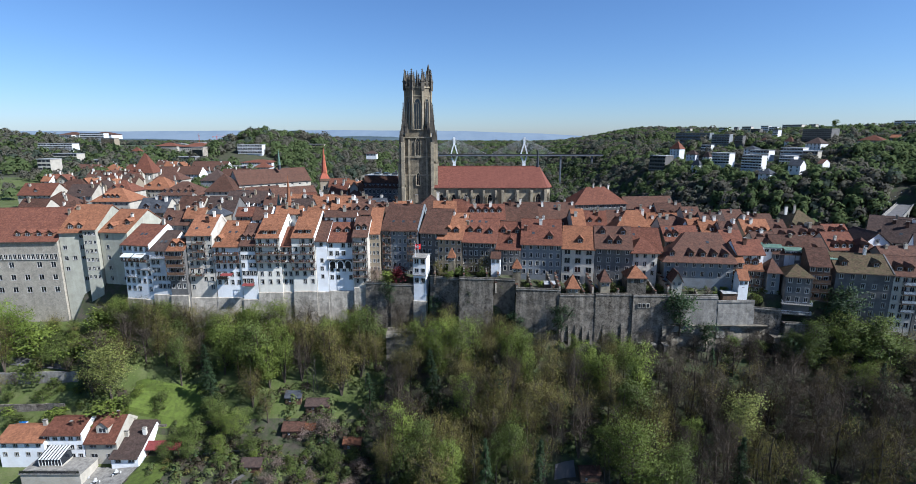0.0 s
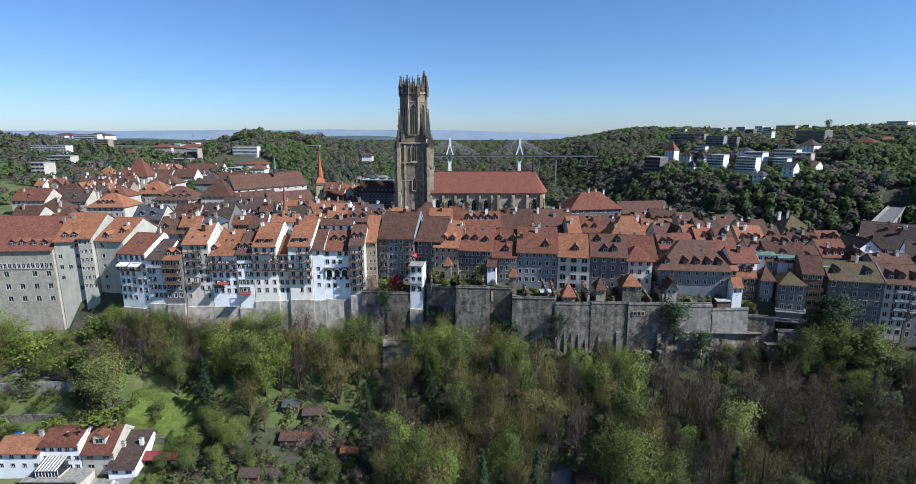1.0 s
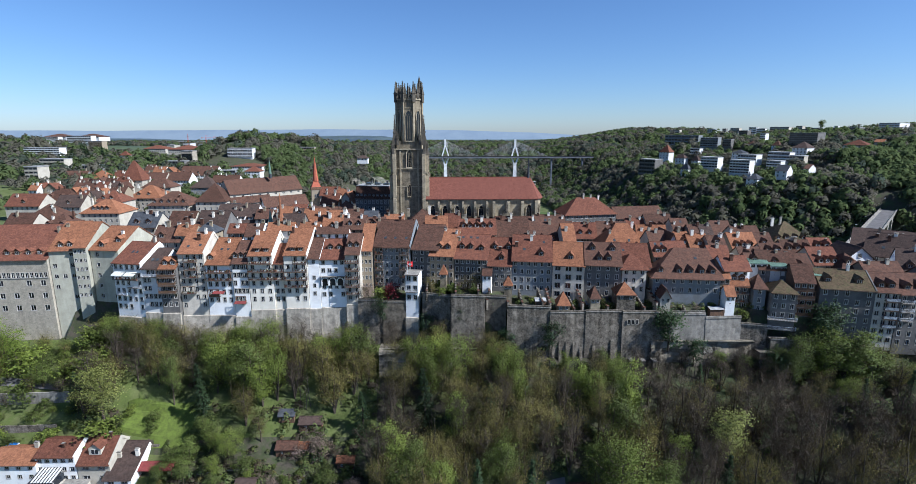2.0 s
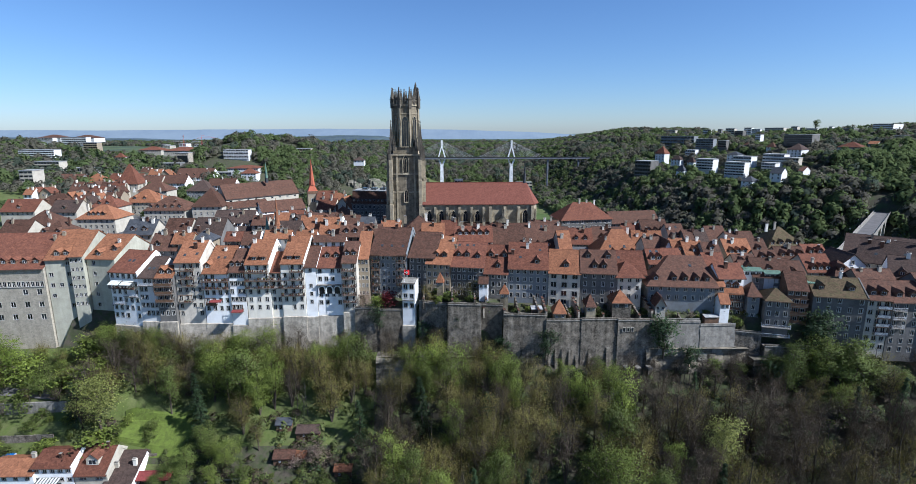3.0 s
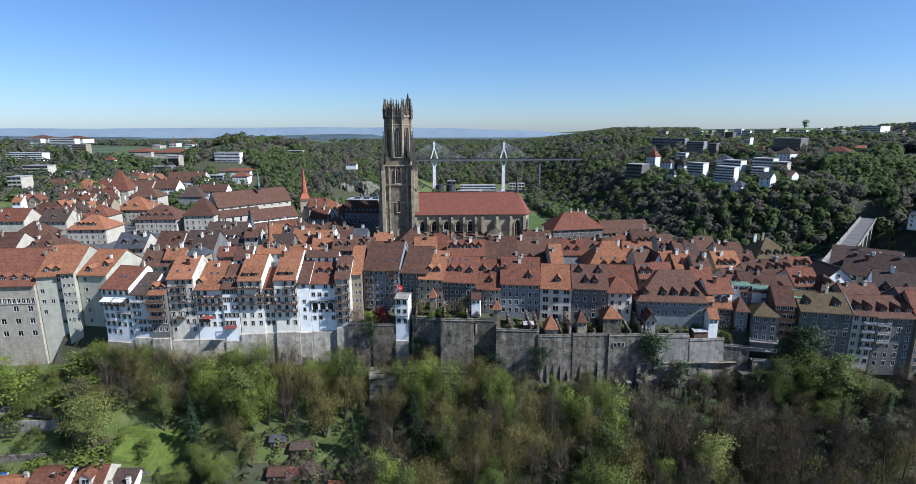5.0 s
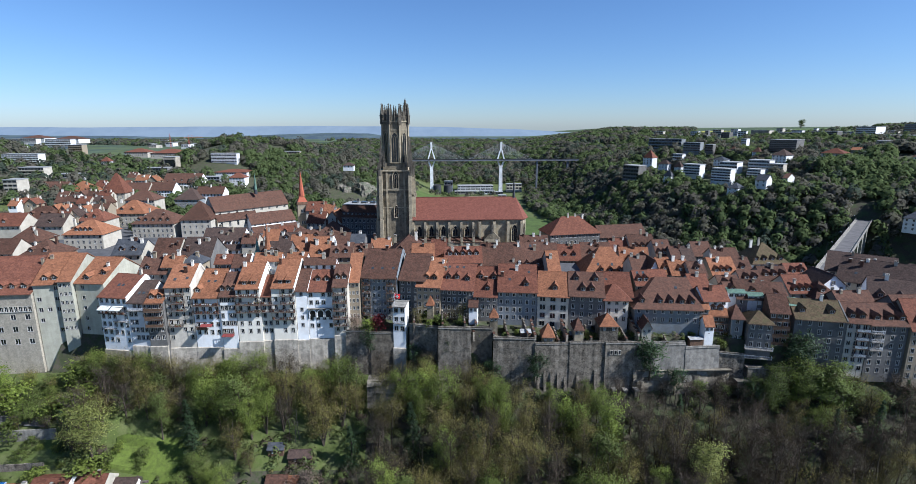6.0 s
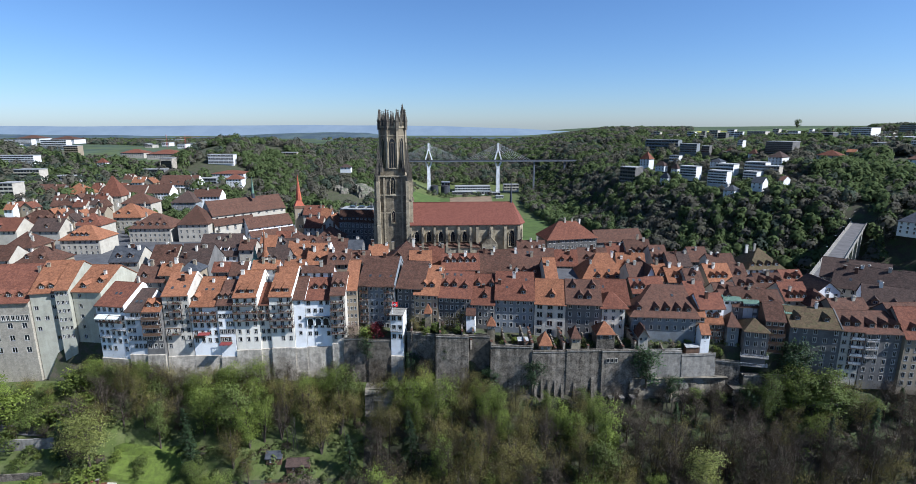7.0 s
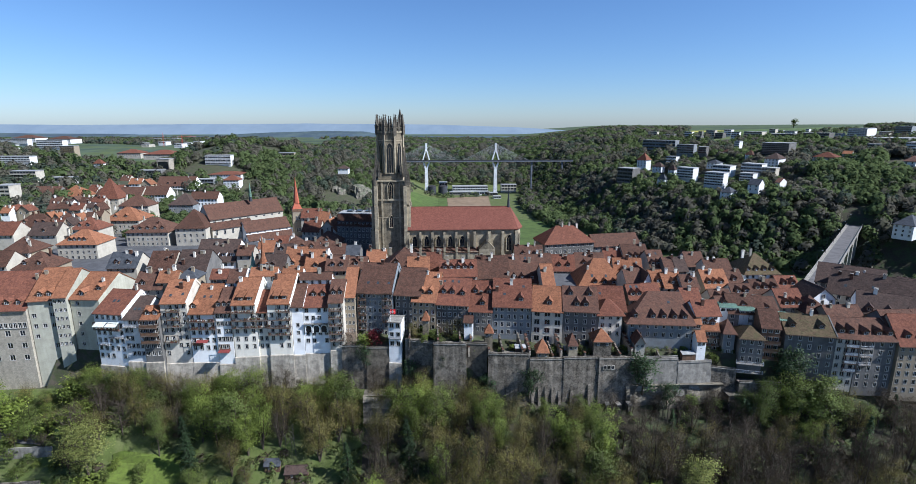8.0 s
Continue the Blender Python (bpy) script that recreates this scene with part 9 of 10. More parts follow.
def plant():
    rnd = random.Random(21)
    # marked single trees
    for key, x, y, h, wide in (("lush", -158, 165.4, 16, 1.15), ("lush", -147.5, 162.6, 15, 1.1), ("lush", -152, 159.6, 10, 1.2), ("pale_a", -109.4, 150.6, 18, 1.05), ("spruce", -79, 153, 17, 1.0), ("olive_a", -66, 153, 15, 1), ("fresh_b", -62, 158, 15, 1),
                               ("olive_a", -92, 163, 14, 1.2), ("bare_a", -112, 165, 15, 1.1), ("mid_a", -97, 168, 12, 1.2), ("mid_a", -124, 174, 9, 1.2), ("spruce", -28, 150, 16, 1), ("olive_a", -38, 156, 19, 1.0), ("bare_a", -52, 160, 15, 1),
                               ("bush_b", -109, 148.4, 6.5, 1.3), ("mid_a", -81, 144.2, 9.5, 1.1), ("mid_a", -85.5, 143, 7.5, 1.2), ("fresh_a", -68.5, 144.4, 9.5, 1.0), ("fresh_b", -73.5, 146, 9, 1.1), ("mid_a", -77.5, 150, 8.5, 1.2), ("fresh_b", -71, 138.4, 8, 1.0), ("mid_b", -79, 137, 8, 1.3), ("mid_a", -87, 138, 6.5, 1.2), ("bush_a", -62, 141, 4.5, 1.2), ("olive_b", -60, 149, 10, 1.1), ("bare_a", -116.5, 152.6, 13, 1.0), ("spruce", -119.5, 154.4, 14, 1.0), ("bare_a", -117, 158.5, 14, 1.1), ("olive_a", -110, 158.6, 13, 1.0), ("bare_b", -104, 161.5, 14, 1.1), ("olive_b", -98, 163, 14, 1.1), ("bare_a", -92.5, 162, 14, 1.0), ("spruce", -82.5, 158, 16, 1.0), ("bare_b", -86.5, 163.5, 13, 1.1), ("olive_a", -126, 162, 9, 1.2), ("mid_a", -135, 164, 8, 1.2), ("bush_a", -132, 151.6, 3, 1.3), ("bush_b", -126, 148.5, 4, 1.3), ("bush_a", -138, 147.2, 3.5, 1.3), ("mid_a", -36, 132, 9, 1.1), ("bush_pale", -41, 146, 5, 1.2), ("pale_b", 79.5, 132, 21.5, 1.15), ("mid_b", 58, 122.5, 13, 1.2), ("fresh_b", 50, 121, 12, 1.1), ("mid_a", 92, 122, 10, 1.1), ("fresh_b", 66, 133, 12, 1), ("spruce", 12, 146, 15, 1), ("fresh_b", 44, 146, 15, 1), ("fresh_a", 52, 151, 11, 1),
                               ("fresh_b", 118, 150, 12, 1.2), ("mid_a", 126, 148, 14, 1.2), ("mid_a", 133, 148, 12, 1.2), ("fresh_a", 121, 143, 9, 1.2), ("mid_b", 108, 150, 11, 1), ("bare_a", 100, 152, 10, 1), ("mid_a", 142, 146, 10, 1), ("mid_b", 111, 151.5, 14, 1.2), ("mid_a", 119.5, 150.8, 17, 1.0), ("mid_a", 127.5, 149.6, 17, 1.0), ("bare_c", 135, 148.6, 15, 1.0), ("bare_b", 147, 147, 14, 1.1), ("spruce", 152, 147, 12, 1.1), ("mid_b", 105.5, 153, 10, 1.2), ("bare_a", 158, 146.5, 13, 1.1)):
        tree(key, x, y, h, wide=wide, rnd=rnd)
    # the wood
    y = 121.0
    while y < 171:
        x = -150.0
        while x < 178:
            px, py = x + rnd.uniform(-2.4, 2.4), y + rnd.uniform(-2.4, 2.4)
            d = float(cliff_y(px)) - py
            ok = d > 3.0
            if px < -118:
                ok = ok and (d > 22 and d < 26 or d < 8) and rnd.random() < 0.5
            elif px < -84:
                ok = ok and d < 22 and rnd.random() < 0.75
            elif px < -22:
                ok = ok and (d < 19 or (d < 44 and px < -68 and rnd.random() < 0.5))
            if ok and py < 146 and -24 < px < 16:
                ok = rnd.random() < 0.85
            if ok and 24 < px < 38 and py < 133:
                ok = False
            if ok and min([(px - a) ** 2 + (py - b) ** 2 for a, b in PLACED] or [99]) > 13:
                g = noise.noise(Vector((px * 0.035, py * 0.05, 7.7)))
                r = rnd.random()
                if px > 58:
                    key = "bare_a" if r < 0.34 else "bare_b" if r < 0.7 else "bare_c" if r < 0.9 else "olive_b" if r < 0.96 else "spruce"
                elif g > 0.08:
                    key = "fresh_a" if r < 0.05 else "fresh_b" if r < 0.32 else "mid_a" if r < 0.52 else "mid_b" if r < 0.68 else "olive_a" if r < 0.85 else "bare_c"
                else:
                    key = "olive_a" if r < 0.2 else "olive_b" if r < 0.4 else "bare_a" if r < 0.52 else "bare_b" if r < 0.62 else "bare_c" if r < 0.7 else "mid_b" if r < 0.84 else "spruce" if r < 0.88 else "fresh_b"
                h = min(max(6.0 + d * 0.62, 7.0) + (3.5 if px < -20 else 1.5 if px < 15 else 0.0), 19.0) * rnd.uniform(0.82, 1.2)
                tree(key, px, py, h, wide=rnd.uniform(0.85, 1.1) * (1.25 if h < 8 else 0.8 if h > 14 else 1.0), rnd=rnd)
            x += 5.9
        y += 5.6
    # trees and scrub against the foot of the houses
    for k in range(44):
        px = -122 + 92 * (k + rnd.random()) / 44
        py = float(cliff_y(px)) - rnd.uniform(4.0, 8.5)
        tree(rnd.choice(("olive_a", "fresh_b", "bare_a", "olive_b", "mid_a", "fresh_a", "bare_b")), px, py, rnd.uniform(9.0, 14.5), wide=rnd.uniform(0.8, 1.05), rnd=rnd)
    for k in range(30):
        px, py = rnd.uniform(-156, -112), rnd.uniform(153, 174)
        if (px + 106) ** 2 + (py - 150) ** 2 > 60:
            tree(rnd.choice(("mid_a", "bare_a", "olive_a", "bush_a", "bush_b", "fresh_a", "olive_b")), px, py, rnd.uniform(4.5, 9.0), wide=1.15, rnd=rnd)
    # gardens on the slope and on the terraces
    for k in range(34):
        px, py = rnd.uniform(-70, -26), rnd.uniform(124, 148)
        tree(rnd.choice(("bush_a", "bush_b", "bush_a", "bush_pale")), px, py, rnd.uniform(1.4, 3.4), rnd=rnd)
    for k in range(20):
        px, py = rnd.uniform(-150, -92), rnd.uniform(140, 156)
        tree(rnd.choice(("bush_a", "bush_b", "bush_a")), px, py, rnd.uniform(1.5, 3.5), rnd=rnd)
    for key, x, y, z, h in (("bush_red", -20.5, 176.6, -13.9, 5.0), ("bush_pale", -29, 177.0, -13.6, 4.4), ("bush_b", -24.6, 176.4, -13.6, 4.0), ("bush_a", 2.5, 169, -9.8, 2.6), ("bush_b", -3, 171.6, -10.6, 2.4), ("bush_a", 8.6, 170, -9.8, 2.8), ("bush_a", 23, 165.4, -12.4, 1.8),
                            ("bush_a", 0.5, 173, -9.8, 2.2), ("bare_c", 6, 173.6, -11.5, 9.0), ("olive_b", 9.5, 172.6, -11.5, 8.5), ("olive_b", -6.5, 175.5, -12.5, 7.5), ("ivy", 3.6, 167.3, -18, 5), ("ivy", 33.0, 160.6, -26, 9), ("ivy", 80, 157.6, -30, 8), ("ivy", 104, 153.0, -34, 9), ("bush_a", 88, 156.8, -30, 4), ("bush_a", 96, 156.5, -31, 4), ("bush_b", 110, 152.5, -33, 5), ("bare_a", -20, 168.5, -33, 15), ("bare_c", -12, 166.5, -33, 14), ("olive_b", -3, 164, -33, 14), ("bare_b", 6, 161, -34, 14), ("olive_b", 16, 158.5, -34, 13), ("bare_c", 27, 157.0, -34, 12), ("bare_a", 47, 156, -35, 11), ("bush_b", 27.5, 168, -12.4, 1.6), ("bush_a", 42, 166, -14, 2.5), ("bush_a", 52, 164.5, -13.6, 3), ("bush_b", 97.5, 162, -16, 2.6), ("ivy", 72.0, 159.6, -25, 12), ("ivy", 70.2, 159.8, -22, 9),
                            ("bare_c", 11.5, 163.4, -32, 15), ("bare_b", -4, 168.2, -32, 14), ("ivy", -7, 171.4, -26, 8), ("ivy", 120.5, 157, -24, 14), ("ivy", 122.5, 156.6, -24, 10), ("ivy", 18.8, 164.4, -28, 8), ("ivy", -24.2, 174.0, -20, 7), ("bush_a", -1.0, 177.5, -12.5, 4)):
        tree(key, x, y, h, z, rnd=rnd)
    for k in range(26):
        px = rnd.uniform(-8, 96)
        d = rnd.uniform(3.5, 9.0)
        tree(rnd.choice(("bush_a", "bush_b", "bush_a", "bush_pale", "ivy")), px, float(cliff_y(px)) + d, rnd.uniform(1.2, 3.0), -14.2 if px > 30 else -12.4 if px > 18 else -10.2, rnd=rnd)


plant()
tree("mid_a", 1005, 1420, 26, wide=1.1)
for x, y, h in ((-452, 640, 17), (-446, 652, 19), (-438, 646, 16), (-430, 660, 18), (-421, 655, 15), (-460, 668, 18), (-628, 985, 24), (-616, 990, 27), (-604, 984, 25), (-760, 1040, 26), (-712, 1046, 28)):
    tree("spruce", x, y, h, wide=1.2)


def woods(name, label, spots, sprays=40, seed=5, lean=0.0, size=0.36, kinds=("woods_green", "woods_brown", "woods_dark")):
    """Far woods: crowns of leafy sprays that lie on an uneven dome, joined. spots: x, y, z, radius, height."""
    rng = np.random.default_rng(seed)
    spots = np.asarray(spots, float)
    n = len(spots)
    u = rng.normal(size=(n, sprays, 3))
    u /= np.linalg.norm(u, axis=2)[:, :, None]
    u[:, :, 2] = np.where(u[:, :, 2] < -0.35, -u[:, :, 2], u[:, :, 2])
    lump = 1 + 0.26 * np.sin(u[:, :, 0] * 5 + rng.uniform(0, 6, (n, 1))) * np.sin(u[:, :, 1] * 5 + rng.uniform(0, 6, (n, 1))) + rng.normal(size=(n, sprays)) * 0.05
    rad, hh = spots[:, 3][:, None], spots[:, 4][:, None]
    top = np.where(rng.random(n) < 0.2, 1.3, 1.0)[:, None]
    pinch = 1 - 0.25 * u[:, :, 2] * (top - 0.4)
    c = np.stack([spots[:, 0][:, None] + u[:, :, 0] * lump * rad * pinch, spots[:, 1][:, None] + u[:, :, 1] * lump * rad * pinch, spots[:, 2][:, None] + hh * 0.5 + u[:, :, 2] * lump * hh * 0.5 * top], -1).reshape(-1, 3)
    nor = u.reshape(-1, 3) + rng.normal(size=(n * sprays, 3)) * 0.24
    nor /= np.linalg.norm(nor, axis=1)[:, None]
    a = np.cross(nor, rng.normal(size=(n * sprays, 3)))
    a /= np.linalg.norm(a, axis=1)[:, None]
    b = np.cross(nor, a)
    s = (np.repeat(spots[:, 3] * size, sprays) * rng.uniform(0.7, 1.3, n * sprays))[:, None]
    v = np.stack([c - a * s - b * s * 0.7, c + a * s * 1.1 - b * s * 0.2, c - a * s * 0.1 + b * s], 1).reshape(-1, 3)
    soft = u.reshape(-1, 3) + nor * 0.14 + np.array((0, 0, 0.6))
    soft /= np.linalg.norm(soft, axis=1)[:, None]
    g = np.array([noise.noise(Vector((p * 0.012, q * 0.012, 3.0))) for p, q in spots[:, :2]]) + rng.normal(size=n) * 0.3 + lean
    kind = np.where(g > 0.05, 0, np.where(g > -0.45, 1, 2))
    me = np_mesh(name, v, np.arange(len(v)).reshape(-1, 3), list(kinds), np.repeat(kind, sprays), np.repeat(soft, 3, axis=0))
    tagged(new(name, me), label, "woods", kind="stuff")


def scatter(x0, x1, y0, y1, step, seed, keep, rad, hgt):
    rnd = np.random.default_rng(seed)
    X, Y = np.meshgrid(np.arange(x0, x1, step), np.arange(y0, y1, step))
    X = X.ravel() + rnd.uniform(-0.45, 0.45, X.size) * step
    Y = Y.ravel() + rnd.uniform(-0.45, 0.45, Y.size) * step
    k = keep(X, Y)
    for hx, hy, hw in HILL:
        k &= ~((np.abs(X - hx) < hw + 1.5) & (Y > hy - 4) & (Y < hy + 14))
    for hx, hy, hw in TOWN:
        k &= (X - hx) ** 2 + (Y - hy) ** 2 > (hw + rad * 0.7) ** 2
    X, Y = X[k], Y[k]
    s, u = rnd.uniform(0.75, 1.25, len(X)), rnd.uniform(0.8, 1.25, len(X))
    return np.stack([X, Y, ground_z(X, Y) - 0.3, rad * s, hgt * s * u], 1)


def off_bridge(x, y):
    a, b = Vector(BRIDGE_A), Vector(BRIDGE_B)
    d = (b - a).normalized()
    s, w = (x - a.x) * d.x + (y - a.y) * d.y, np.abs(-(x - a.x) * d.y + (y - a.y) * d.x)
    return (w > 9) | (s > (b - a).length + 8)


def hill_field(x, y):
    """Open fields on the far hilltop."""
    return (x > 0.5 * y) & (x < 0.86 * y) & (y > 985) & (y < 2000)


def villas(x, y):
    """Where houses stand among the trees of the far bank."""
    s = river_off(x, y)
    return (s > 58) & (s < 330) & (np.sin(x * 0.045 + 0.6) * np.sin(y * 0.05) > -0.45) & (x < 350) & (y > 450)


woods("hillside_woods", "spring woods in green and brown on the far bank", np.concatenate([scatter(90, 520, 225, 770, 5.8, 31, lambda x, y: (river_off(x, y) > np.where(y > 560, -20, 0)) & (river_off(x, y) < 330) & off_bridge(x, y) & ~villas(x, y), 4.6, 8.6), scatter(90, 520, 300, 770, 13, 32, lambda x, y: villas(x, y), 3.4, 5.6)]), 145, size=0.21, lean=0.16)
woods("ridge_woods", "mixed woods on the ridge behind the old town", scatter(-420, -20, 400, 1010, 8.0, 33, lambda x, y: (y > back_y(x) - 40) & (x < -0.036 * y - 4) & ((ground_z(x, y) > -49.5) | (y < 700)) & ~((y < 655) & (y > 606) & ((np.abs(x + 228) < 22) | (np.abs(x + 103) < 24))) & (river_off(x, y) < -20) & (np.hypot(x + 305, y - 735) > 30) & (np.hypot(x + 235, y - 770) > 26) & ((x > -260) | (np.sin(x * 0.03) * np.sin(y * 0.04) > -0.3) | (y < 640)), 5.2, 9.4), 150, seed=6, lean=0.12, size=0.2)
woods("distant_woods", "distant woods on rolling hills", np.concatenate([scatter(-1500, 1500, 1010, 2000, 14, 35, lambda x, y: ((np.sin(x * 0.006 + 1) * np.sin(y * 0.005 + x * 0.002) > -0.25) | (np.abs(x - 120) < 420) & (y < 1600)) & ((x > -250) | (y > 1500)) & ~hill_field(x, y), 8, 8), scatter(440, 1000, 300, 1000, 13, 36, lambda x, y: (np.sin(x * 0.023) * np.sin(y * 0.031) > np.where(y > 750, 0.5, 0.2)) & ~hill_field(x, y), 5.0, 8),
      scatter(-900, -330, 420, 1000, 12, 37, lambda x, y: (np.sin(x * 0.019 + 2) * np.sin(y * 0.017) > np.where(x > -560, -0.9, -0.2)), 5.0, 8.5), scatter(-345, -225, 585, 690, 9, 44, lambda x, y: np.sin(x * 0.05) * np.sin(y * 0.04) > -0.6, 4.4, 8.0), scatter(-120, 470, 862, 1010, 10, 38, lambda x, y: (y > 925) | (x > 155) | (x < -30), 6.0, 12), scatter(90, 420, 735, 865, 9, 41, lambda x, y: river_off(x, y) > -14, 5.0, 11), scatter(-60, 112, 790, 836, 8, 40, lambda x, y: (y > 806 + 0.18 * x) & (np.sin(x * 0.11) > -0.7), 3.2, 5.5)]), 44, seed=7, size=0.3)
woods("town_trees", "trees between the houses of the upper town", np.concatenate([scatter(-330, -150, 330, 430, 11, 39, lambda x, y: np.sin(x * 0.07) * np.sin(y * 0.09) > 0.3, 3.6, 7), scatter(-330, -60, 385, 500, 8, 42, lambda x, y: (y < back_y(x) - 36) & (np.sin(x * 0.05) * np.sin(y * 0.06) > -0.4), 3.4, 6)]), 130, seed=8, lean=0.4, size=0.22)


def thickets():
    """Undergrowth below the trees, garden plants and thin bare saplings in the wood."""
    rng = np.random.default_rng(71)
    spots = []
    for k in range(1500):
        x, y = rng.uniform(-120, 178), rng.uniform(119, 168)
        d = float(cliff_y(x)) - y
        if d > 2.5 and not (x < -84 and (x < -123 or y < 149 or (x > -107 and y < 160))) and not (24 < x < 38 and y < 133):
            r = rng.uniform(0.9, 2.0)
            spots.append((x, y, gz(x, y) - 0.2, r, r * rng.uniform(1.0, 1.8)))
    woods("undergrowth", "low green and brown undergrowth on the wooded slope", spots, 60, seed=72, lean=0.3, size=0.22, kinds=("leaf_garden", "leaf_brown", "leaf_dark"))
    spots = []
    for k in range(520):
        x, y = rng.uniform(-90, -22), rng.uniform(119, 150)
        if noise.noise(Vector((x * 0.16, y * 0.16, 2.0))) > -0.12:
            r = rng.uniform(0.35, 1.25)
            spots.append((x, y, gz(x, y) - 0.1, r, r * rng.uniform(1.1, 2.0)))
    for k in range(260):
        x = rng.uniform(-8, 117)
        r = rng.uniform(0.3, 1.0)
        y = float(cliff_y(x)) + rng.uniform(2.6, 11.5)
        spots.append((x, y, gz(x, y) - 0.1, r, r * rng.uniform(1.2, 2.4)))
    woods("garden_plants", "mixed green shrubs and perennials in the gardens", spots, 90, seed=73, lean=0.6, size=0.18, kinds=("leaf_garden", "leaf_olive", "leaf_dark"))
    s = Shape()
    for k in range(430):
        x, y = rng.uniform(-66, 178), rng.uniform(120, 163)
        d = float(cliff_y(x)) - y
        if d < 3 or (24 < x < 38 and y < 134) or (x < -22 and d > 20):
            continue
        h = rng.uniform(7.5, 13.5) if d > 8 else rng.uniform(5, 8)
        a = Vector((x, y, gz(x, y) - 0.3))
        b = a + Vector((rng.normal() * 0.5, rng.normal() * 0.5, h * 0.55))
        c = b + Vector((rng.normal() * 0.6, rng.normal() * 0.6, h * 0.45))
        s.tube(a, b, 0.11, 0.08, 4, "bark_pale")
        s.tube(b, c, 0.08, 0.02, 3, "bark_pale")
        for q in range(11):
            f = rng.uniform(0.0, 0.9)
            p = b.lerp(c, f)
            if q < 4:
                p = a.lerp(b, 0.55 + 0.45 * rng.random())
            e = p + Vector((rng.normal() * 0.8, rng.normal() * 0.8, rng.uniform(1.0, 2.4)))
            s.tube(p, e, 0.035, 0.012, 3, "bark_pale")
    tagged(new("saplings", s.mesh("saplings")), "thin bare grey saplings standing in the wood", "saplings", kind="stuff")


mat("bark_pale", (0.120, 0.104, 0.085), 0.95, 1.5, 9, 0.4, island=0.8)
thickets()

# ---- houses and gardens at the foot of the slope ----
house((-136.0, 138.2), (-122.4, 138.2), -60, -50.8, -48.6, 10, 5, wall="plaster_white", tile="tile_orange", bays=4, storeys=2, win=(1.1, 1.2), fh=3.0, chim=[(0.8, 1.0)], label="white garden-side house with an orange roof", name="valley_house", group="valley houses")
house((-123.0, 139.0), (-111.4, 139.0), -60, -49.0, -46.6, 11, 5.5, wall="plaster_white", tile="tile_red", bays=5, storeys=3, win=(1.2, 1.3), fh=2.9, par="r", chim=[(0.6, 0.5)], label="white terraced house with a red-brown roof", name="valley_house", group="valley houses")
house((-111.0, 139.0), (-101.4, 139.0), -61, -51.6, -46.8, 13, 7, wall="plaster_cream", tile="tile_red", bays=2, storeys=2, win=(2.0, 1.3), fh=3.2, par="r", dorm=[(0.45, 0.3)], dsize=(3.6, 2.2), dwall="plaster_cream", chim=[(0.7, 0.95), (0.3, 1.0)], label="cream terraced house with a big dormer in its roof", name="valley_house", group="valley houses")
house((-102.4, 137.0), (-94.4, 137.0), -61, -55.2, -49.8, 14, 11, wall="plaster_white", tile="tile_dark", bays=2, storeys=1, win=(1.6, 1.2), chim=[(0.2, 0.55), (0.85, 0.6)], label="low white house under a long dark brown roof", name="valley_house", group="valley houses")


def shed(x, y, w, d, h, tile, label, wall="timber", turn=0.0, open_front=False):
    z = gz(x, y)
    ob = thing("garden_shed", label, "shed", pose(x, y, z, 0, 0, turn), "garden sheds")
    b = Shape()
    if open_front:
        for u in (0, w - 0.15):
            for v in (0, d - 0.15):
                b.box(u, v, -2, u + 0.15, v + 0.15, h, wall)
    else:
        b.box(0, 0, -2.5, w, d, h, wall)
    part("wall", b, ob)
    part("roof", roof_shape(w, d, h, h + d * 0.28, d / 2, "side", tile, 0.35, 0.3), ob)
    if not open_front:
        add_window(ob, w * 0.3, -0.16, h * 0.4, 0.7, 0.8, None, 1)
        dr = Shape()
        dr.box(w * 0.6, -0.06, 0, w * 0.6 + 0.9, -0.01, 1.9, "shutter_brown")
        part("door", dr, ob)


shed(-54.4, 145.4, 6.4, 5.0, 2.4, "tile_brown", "brown wooden garden shed with a tiled roof")
shed(-47.6, 145.8, 3.0, 3.4, 2.2, "tile_orange", "small open shelter with an orange roof", open_front=True)
shed(-35.0, 142.6, 5.2, 3.6, 2.3, "tile_orange", "small wooden garden hut with an orange roof")
shed(-48.6, 151.4, 7.4, 4.6, 2.3, "tile_dark", "low dark garden shed with a weathered roof")
shed(-55.6, 153.4, 5.0, 4.0, 2.4, "slate", "grey shed with a sheet metal roof")
shed(-62.0, 132.0, 5.6, 4.2, 2.0, "tile_dark", "brown garden hut beside a curved path")
shed(34.0, 127.6, 5.4, 4.0, 3.2, "tile_brown", "steep-roofed brown hut in the wood")
shed(-94.0, 140.6, 9.6, 4.2, 2.6, "awning_red", "open garden pavilion with a red roof", open_front=True)
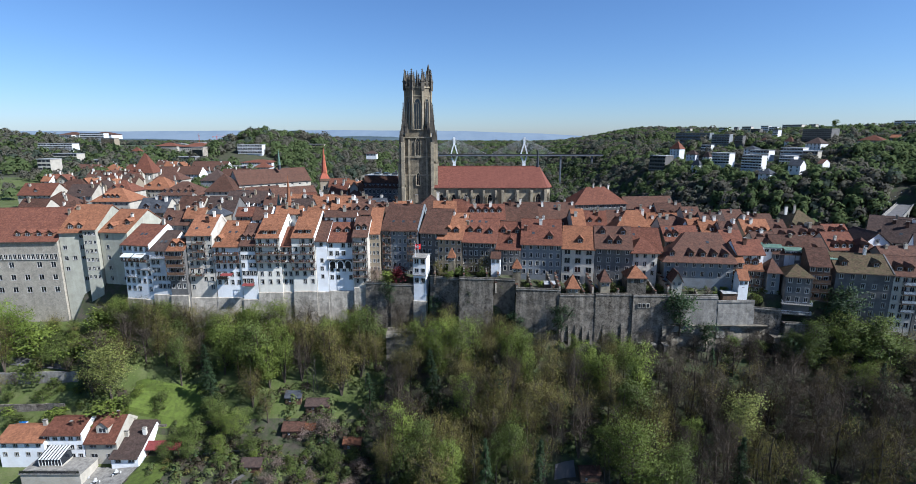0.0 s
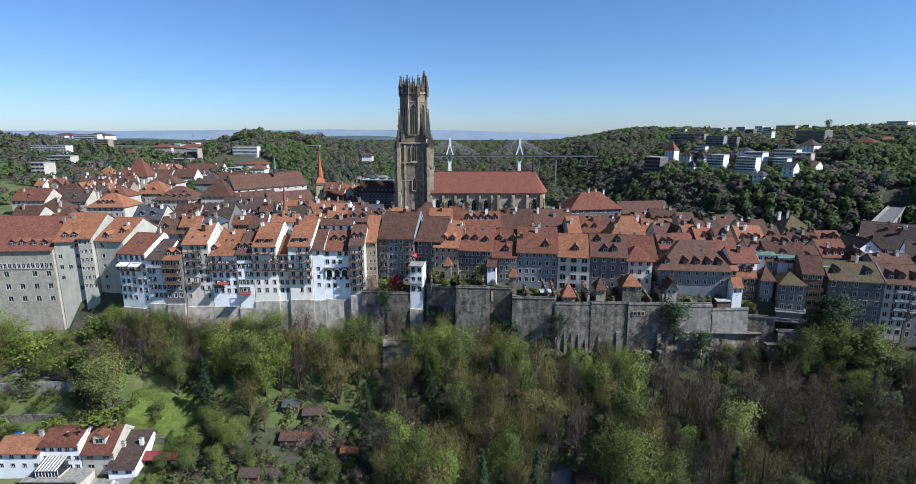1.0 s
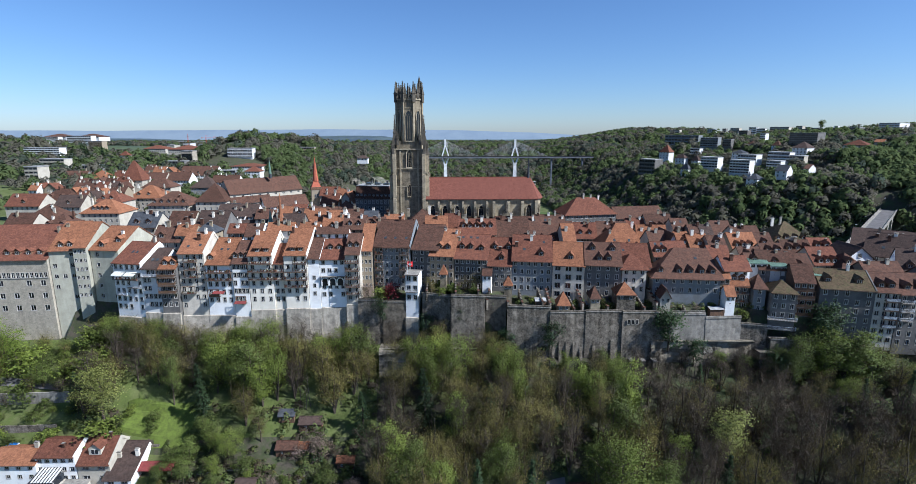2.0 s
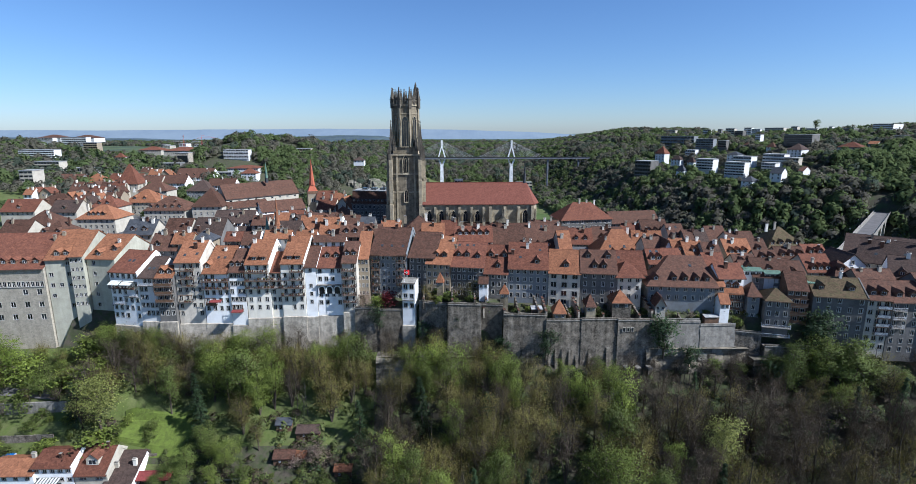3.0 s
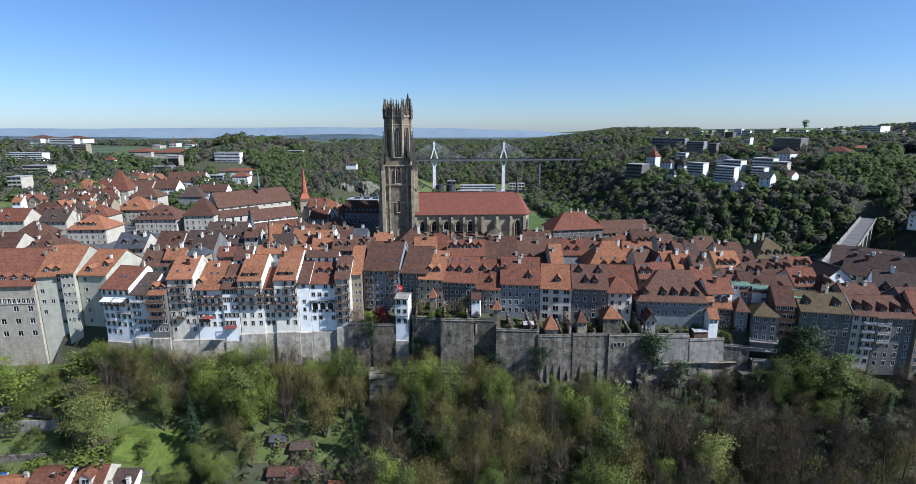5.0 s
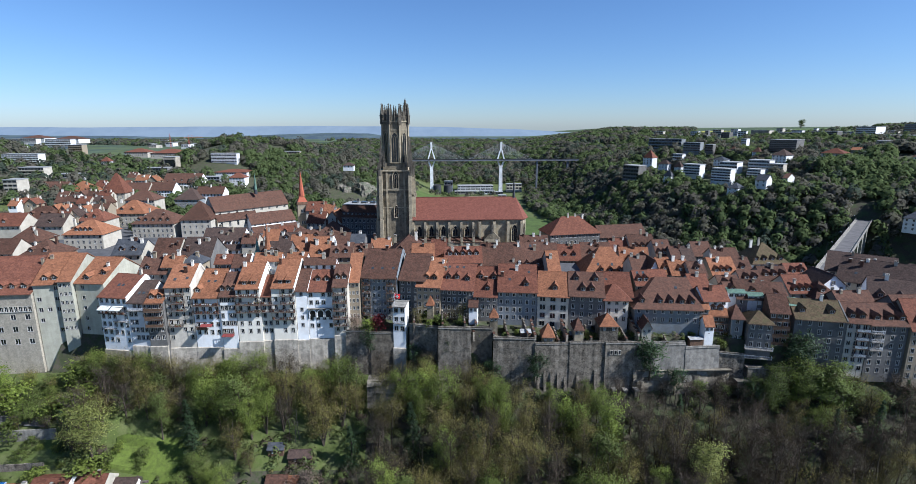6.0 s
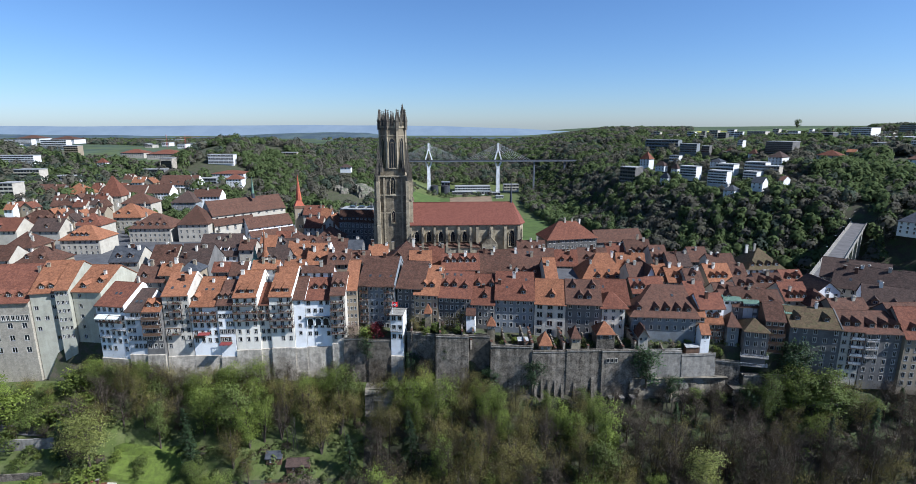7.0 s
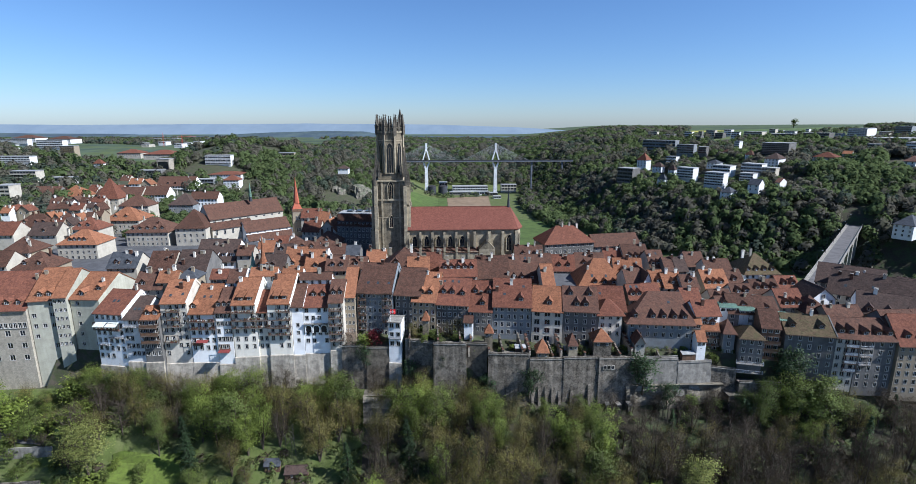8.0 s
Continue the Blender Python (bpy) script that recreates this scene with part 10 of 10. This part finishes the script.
# conservatory and terrace of the white house
cv = thing("conservatory", "glazed conservatory with a white ribbed roof", "conservatory", pose(-121.0, 133.9, gz(-119.5, 131.2) + 4.32))
q = Shape()
q.box(0, 0, 0, 6.4, 4.6, 0.5, "plaster_cream")
part("base", q, cv)
q = Shape()
q.box(0.1, 0.1, 0.5, 6.3, 4.5, 2.6, "glass")
part("pane", q, cv)
for k in range(8):
    q = Shape()
    u = 6.4 * k / 7
    q.box(u - 0.06, -0.02, 0.5, u + 0.06, 0.1, 2.6, "frame_white")
    q.loft([(u - 0.1, -0.2, 2.6), (u + 0.1, -0.2, 2.6), (u + 0.1, 4.8, 4.0), (u - 0.1, 4.8, 4.0)], [(u - 0.1, -0.2, 2.75), (u + 0.1, -0.2, 2.75), (u + 0.1, 4.8, 4.15), (u - 0.1, 4.8, 4.15)], "metal_dark")
    part("rafter", q, cv)
q = Shape()
q.loft([(0, -0.2, 2.5), (6.4, -0.2, 2.5), (6.4, 4.8, 3.9), (0, 4.8, 3.9)], [(0, -0.2, 2.6), (6.4, -0.2, 2.6), (6.4, 4.8, 4.0), (0, 4.8, 4.0)], "frame_white")
part("roof", q, cv)
for (x, y, w, d, h, lb) in ((-124.5, 131.2, 17.0, 7.4, 4.0, "flat-roofed garage with a paved roof terrace"), (-124.0, 121.0, 9.0, 6.0, 2.6, "low flat-roofed outbuilding with white edges")):
    g = thing("garage", lb, "garage", pose(x, y, gz(x + 5, y)))
    q = Shape()
    q.box(0, 0, -2, w, d, h, "plaster_cream")
    part("wall", q, g)
    q = Shape()
    q.box(-0.3, -0.3, h, w + 0.3, d + 0.3, h + 0.3, "concrete")
    part("roof", q, g)
rl = thing("railing", "low grey metal railing round a roof terrace", "railing", pose(-124.5, 131.0, gz(-119.5, 131.2) + 4.3))
q = Shape()
q.box(0, 0, 0.95, 17.0, 0.06, 1.01, "metal_dark")
for k in range(18):
    q.box(k - 0.03, 0, 0, k + 0.03, 0.06, 0.95, "metal_dark")
part("rail", q, rl)
q = Shape()
q.box(0.05, 0.02, 0.15, 16.9, 0.035, 0.85, "glass")
part("pane", q, rl)


def patio_table(x, y, z):
    ob = thing("garden_table", "small round garden table on the patio", "table", pose(x, y, z), "garden tables")
    q = Shape()
    q.cone(0, 0, 0.70, 0.75, 0.6, 0.6, 16, "frame_white")
    part("tabletop", q, ob)
    q = Shape()
    q.cone(0, 0, 0.0, 0.70, 0.05, 0.05, 8, "metal_dark")
    q.cone(0, 0, 0.0, 0.04, 0.3, 0.3, 12, "metal_dark")
    part("pedestal", q, ob)
    for k in range(3):
        a = 2.1 * k
        ch = thing("garden_chair", "white garden chair at a patio table", "chair", pose(x + 1.05 * math.cos(a), y + 1.05 * math.sin(a), z, 0, 0, math.degrees(a) - 90), "garden chairs")
        q = Shape()
        q.box(-0.24, -0.24, 0.42, 0.24, 0.24, 0.46, "frame_white")
        part("seat", q, ch)
        q = Shape()
        q.box(-0.24, 0.2, 0.46, 0.24, 0.24, 0.9, "frame_white")
        part("backrest", q, ch)
        for u in (-0.22, 0.18):
            for v in (-0.22, 0.18):
                q = Shape()
                q.box(u, v, 0, u + 0.04, v + 0.04, 0.42, "frame_white")
                part("leg", q, ch)


for x, y in ((-108.2, 133.6), (-103.6, 131.4), (-99.4, 134.4)):
    patio_table(x, y, gz(x, y) + 0.36)
patch("patio", (-112, 127), (-95, 127), (-94.5, 136.6), (-112, 138.4), "concrete", "pale paved patio in front of the houses", 10, 0.35)
patch("lawn", (-94, 124), (-84, 124), (-84, 138), (-94, 138), "lawn_grass", "small mown lawn beside the patio", 10, 0.35)
patch("lawn", (-107, 147.6), (-84, 148.6), (-82, 160), (-105, 157), "lawn_grass", "sloping sunlit lawn below the trees", 14, 0.35)


def low_wall(pts, h, mt, label, thick=0.5):
    ob = thing("garden_wall", label, "wall", kind="structure")
    rnd = random.Random(len(pts) + int(pts[0][0]))
    for a, b in zip(pts, pts[1:]):
        A, B = Vector(a), Vector(b)
        n = max(2, int((B - A).length / 1.8))
        for k in range(n):
            p, r = A.lerp(B, k / n), A.lerp(B, (k + 1) / n)
            za = max(gz(p.x, p.y + 0.8), gz(r.x, r.y + 0.8)) + 0.3
            s = Shape()
            t = rnd.uniform(-0.06, 0.06)
            s.loft([(p.x, p.y, za - h - 2), (r.x, r.y, za - h - 2), (r.x, r.y + thick, za - h - 2), (p.x, p.y + thick, za - h - 2)], [(p.x, p.y, za + t), (r.x, r.y, za + t), (r.x, r.y + thick, za + t), (p.x, p.y + thick, za + t)], mt)
            part("wall_section", s, ob)


low_wall([(-170, 156.4), (-140, 156.6), (-124, 156.9)], 3.5, "concrete", "pale rendered terrace wall")
low_wall([(-170, 149.3), (-136, 149.4), (-124, 149.7)], 4.0, "masonry", "rough stone terrace wall")
low_wall([(-58, 138.6), (-36, 139.4)], 1.8, "masonry", "old dry stone garden wall")
low_wall([(-78, 140.4), (-62, 142.0)], 1.2, "concrete", "low pale garden wall")
low_wall([(-108, 147.0), (-92, 148.6)], 1.2, "masonry", "low stone wall behind the houses")
patch("path", (-66, 124), (-64.5, 124), (-56, 137), (-57.5, 137), "road_pale", "pale curved garden path", 8, 0.3)
patch("path", (-46, 124), (-44.8, 124), (-44.4, 138), (-45.6, 138), "road_pale", "straight pale garden path", 8, 0.3)
patch("path", (-150, 160), (-128, 158), (-128, 161), (-150, 163), "road_pale", "pale path under the trees", 8, 0.3)
patch("path", (27, 129), (33, 129), (33, 132.5), (27.6, 132), "road_pale", "pale clearing of bare ground in the wood", 8, 0.3)
q = Shape()
q.box(-1.8, -1.1, 0.9, 1.8, 1.1, 1.0, "tarp_blue")
q.box(-1.9, -1.2, 0.0, 1.9, 1.2, 0.9, "metal_white")
single("garden_pool", q, "small round-edged pool under a blue cover", "pool", pose(-136.5, 146.9, gz(-136.5, 148)))
street_lamp(pose(-3.6, 129.5, gz(-3.6, 129.5)), 10)
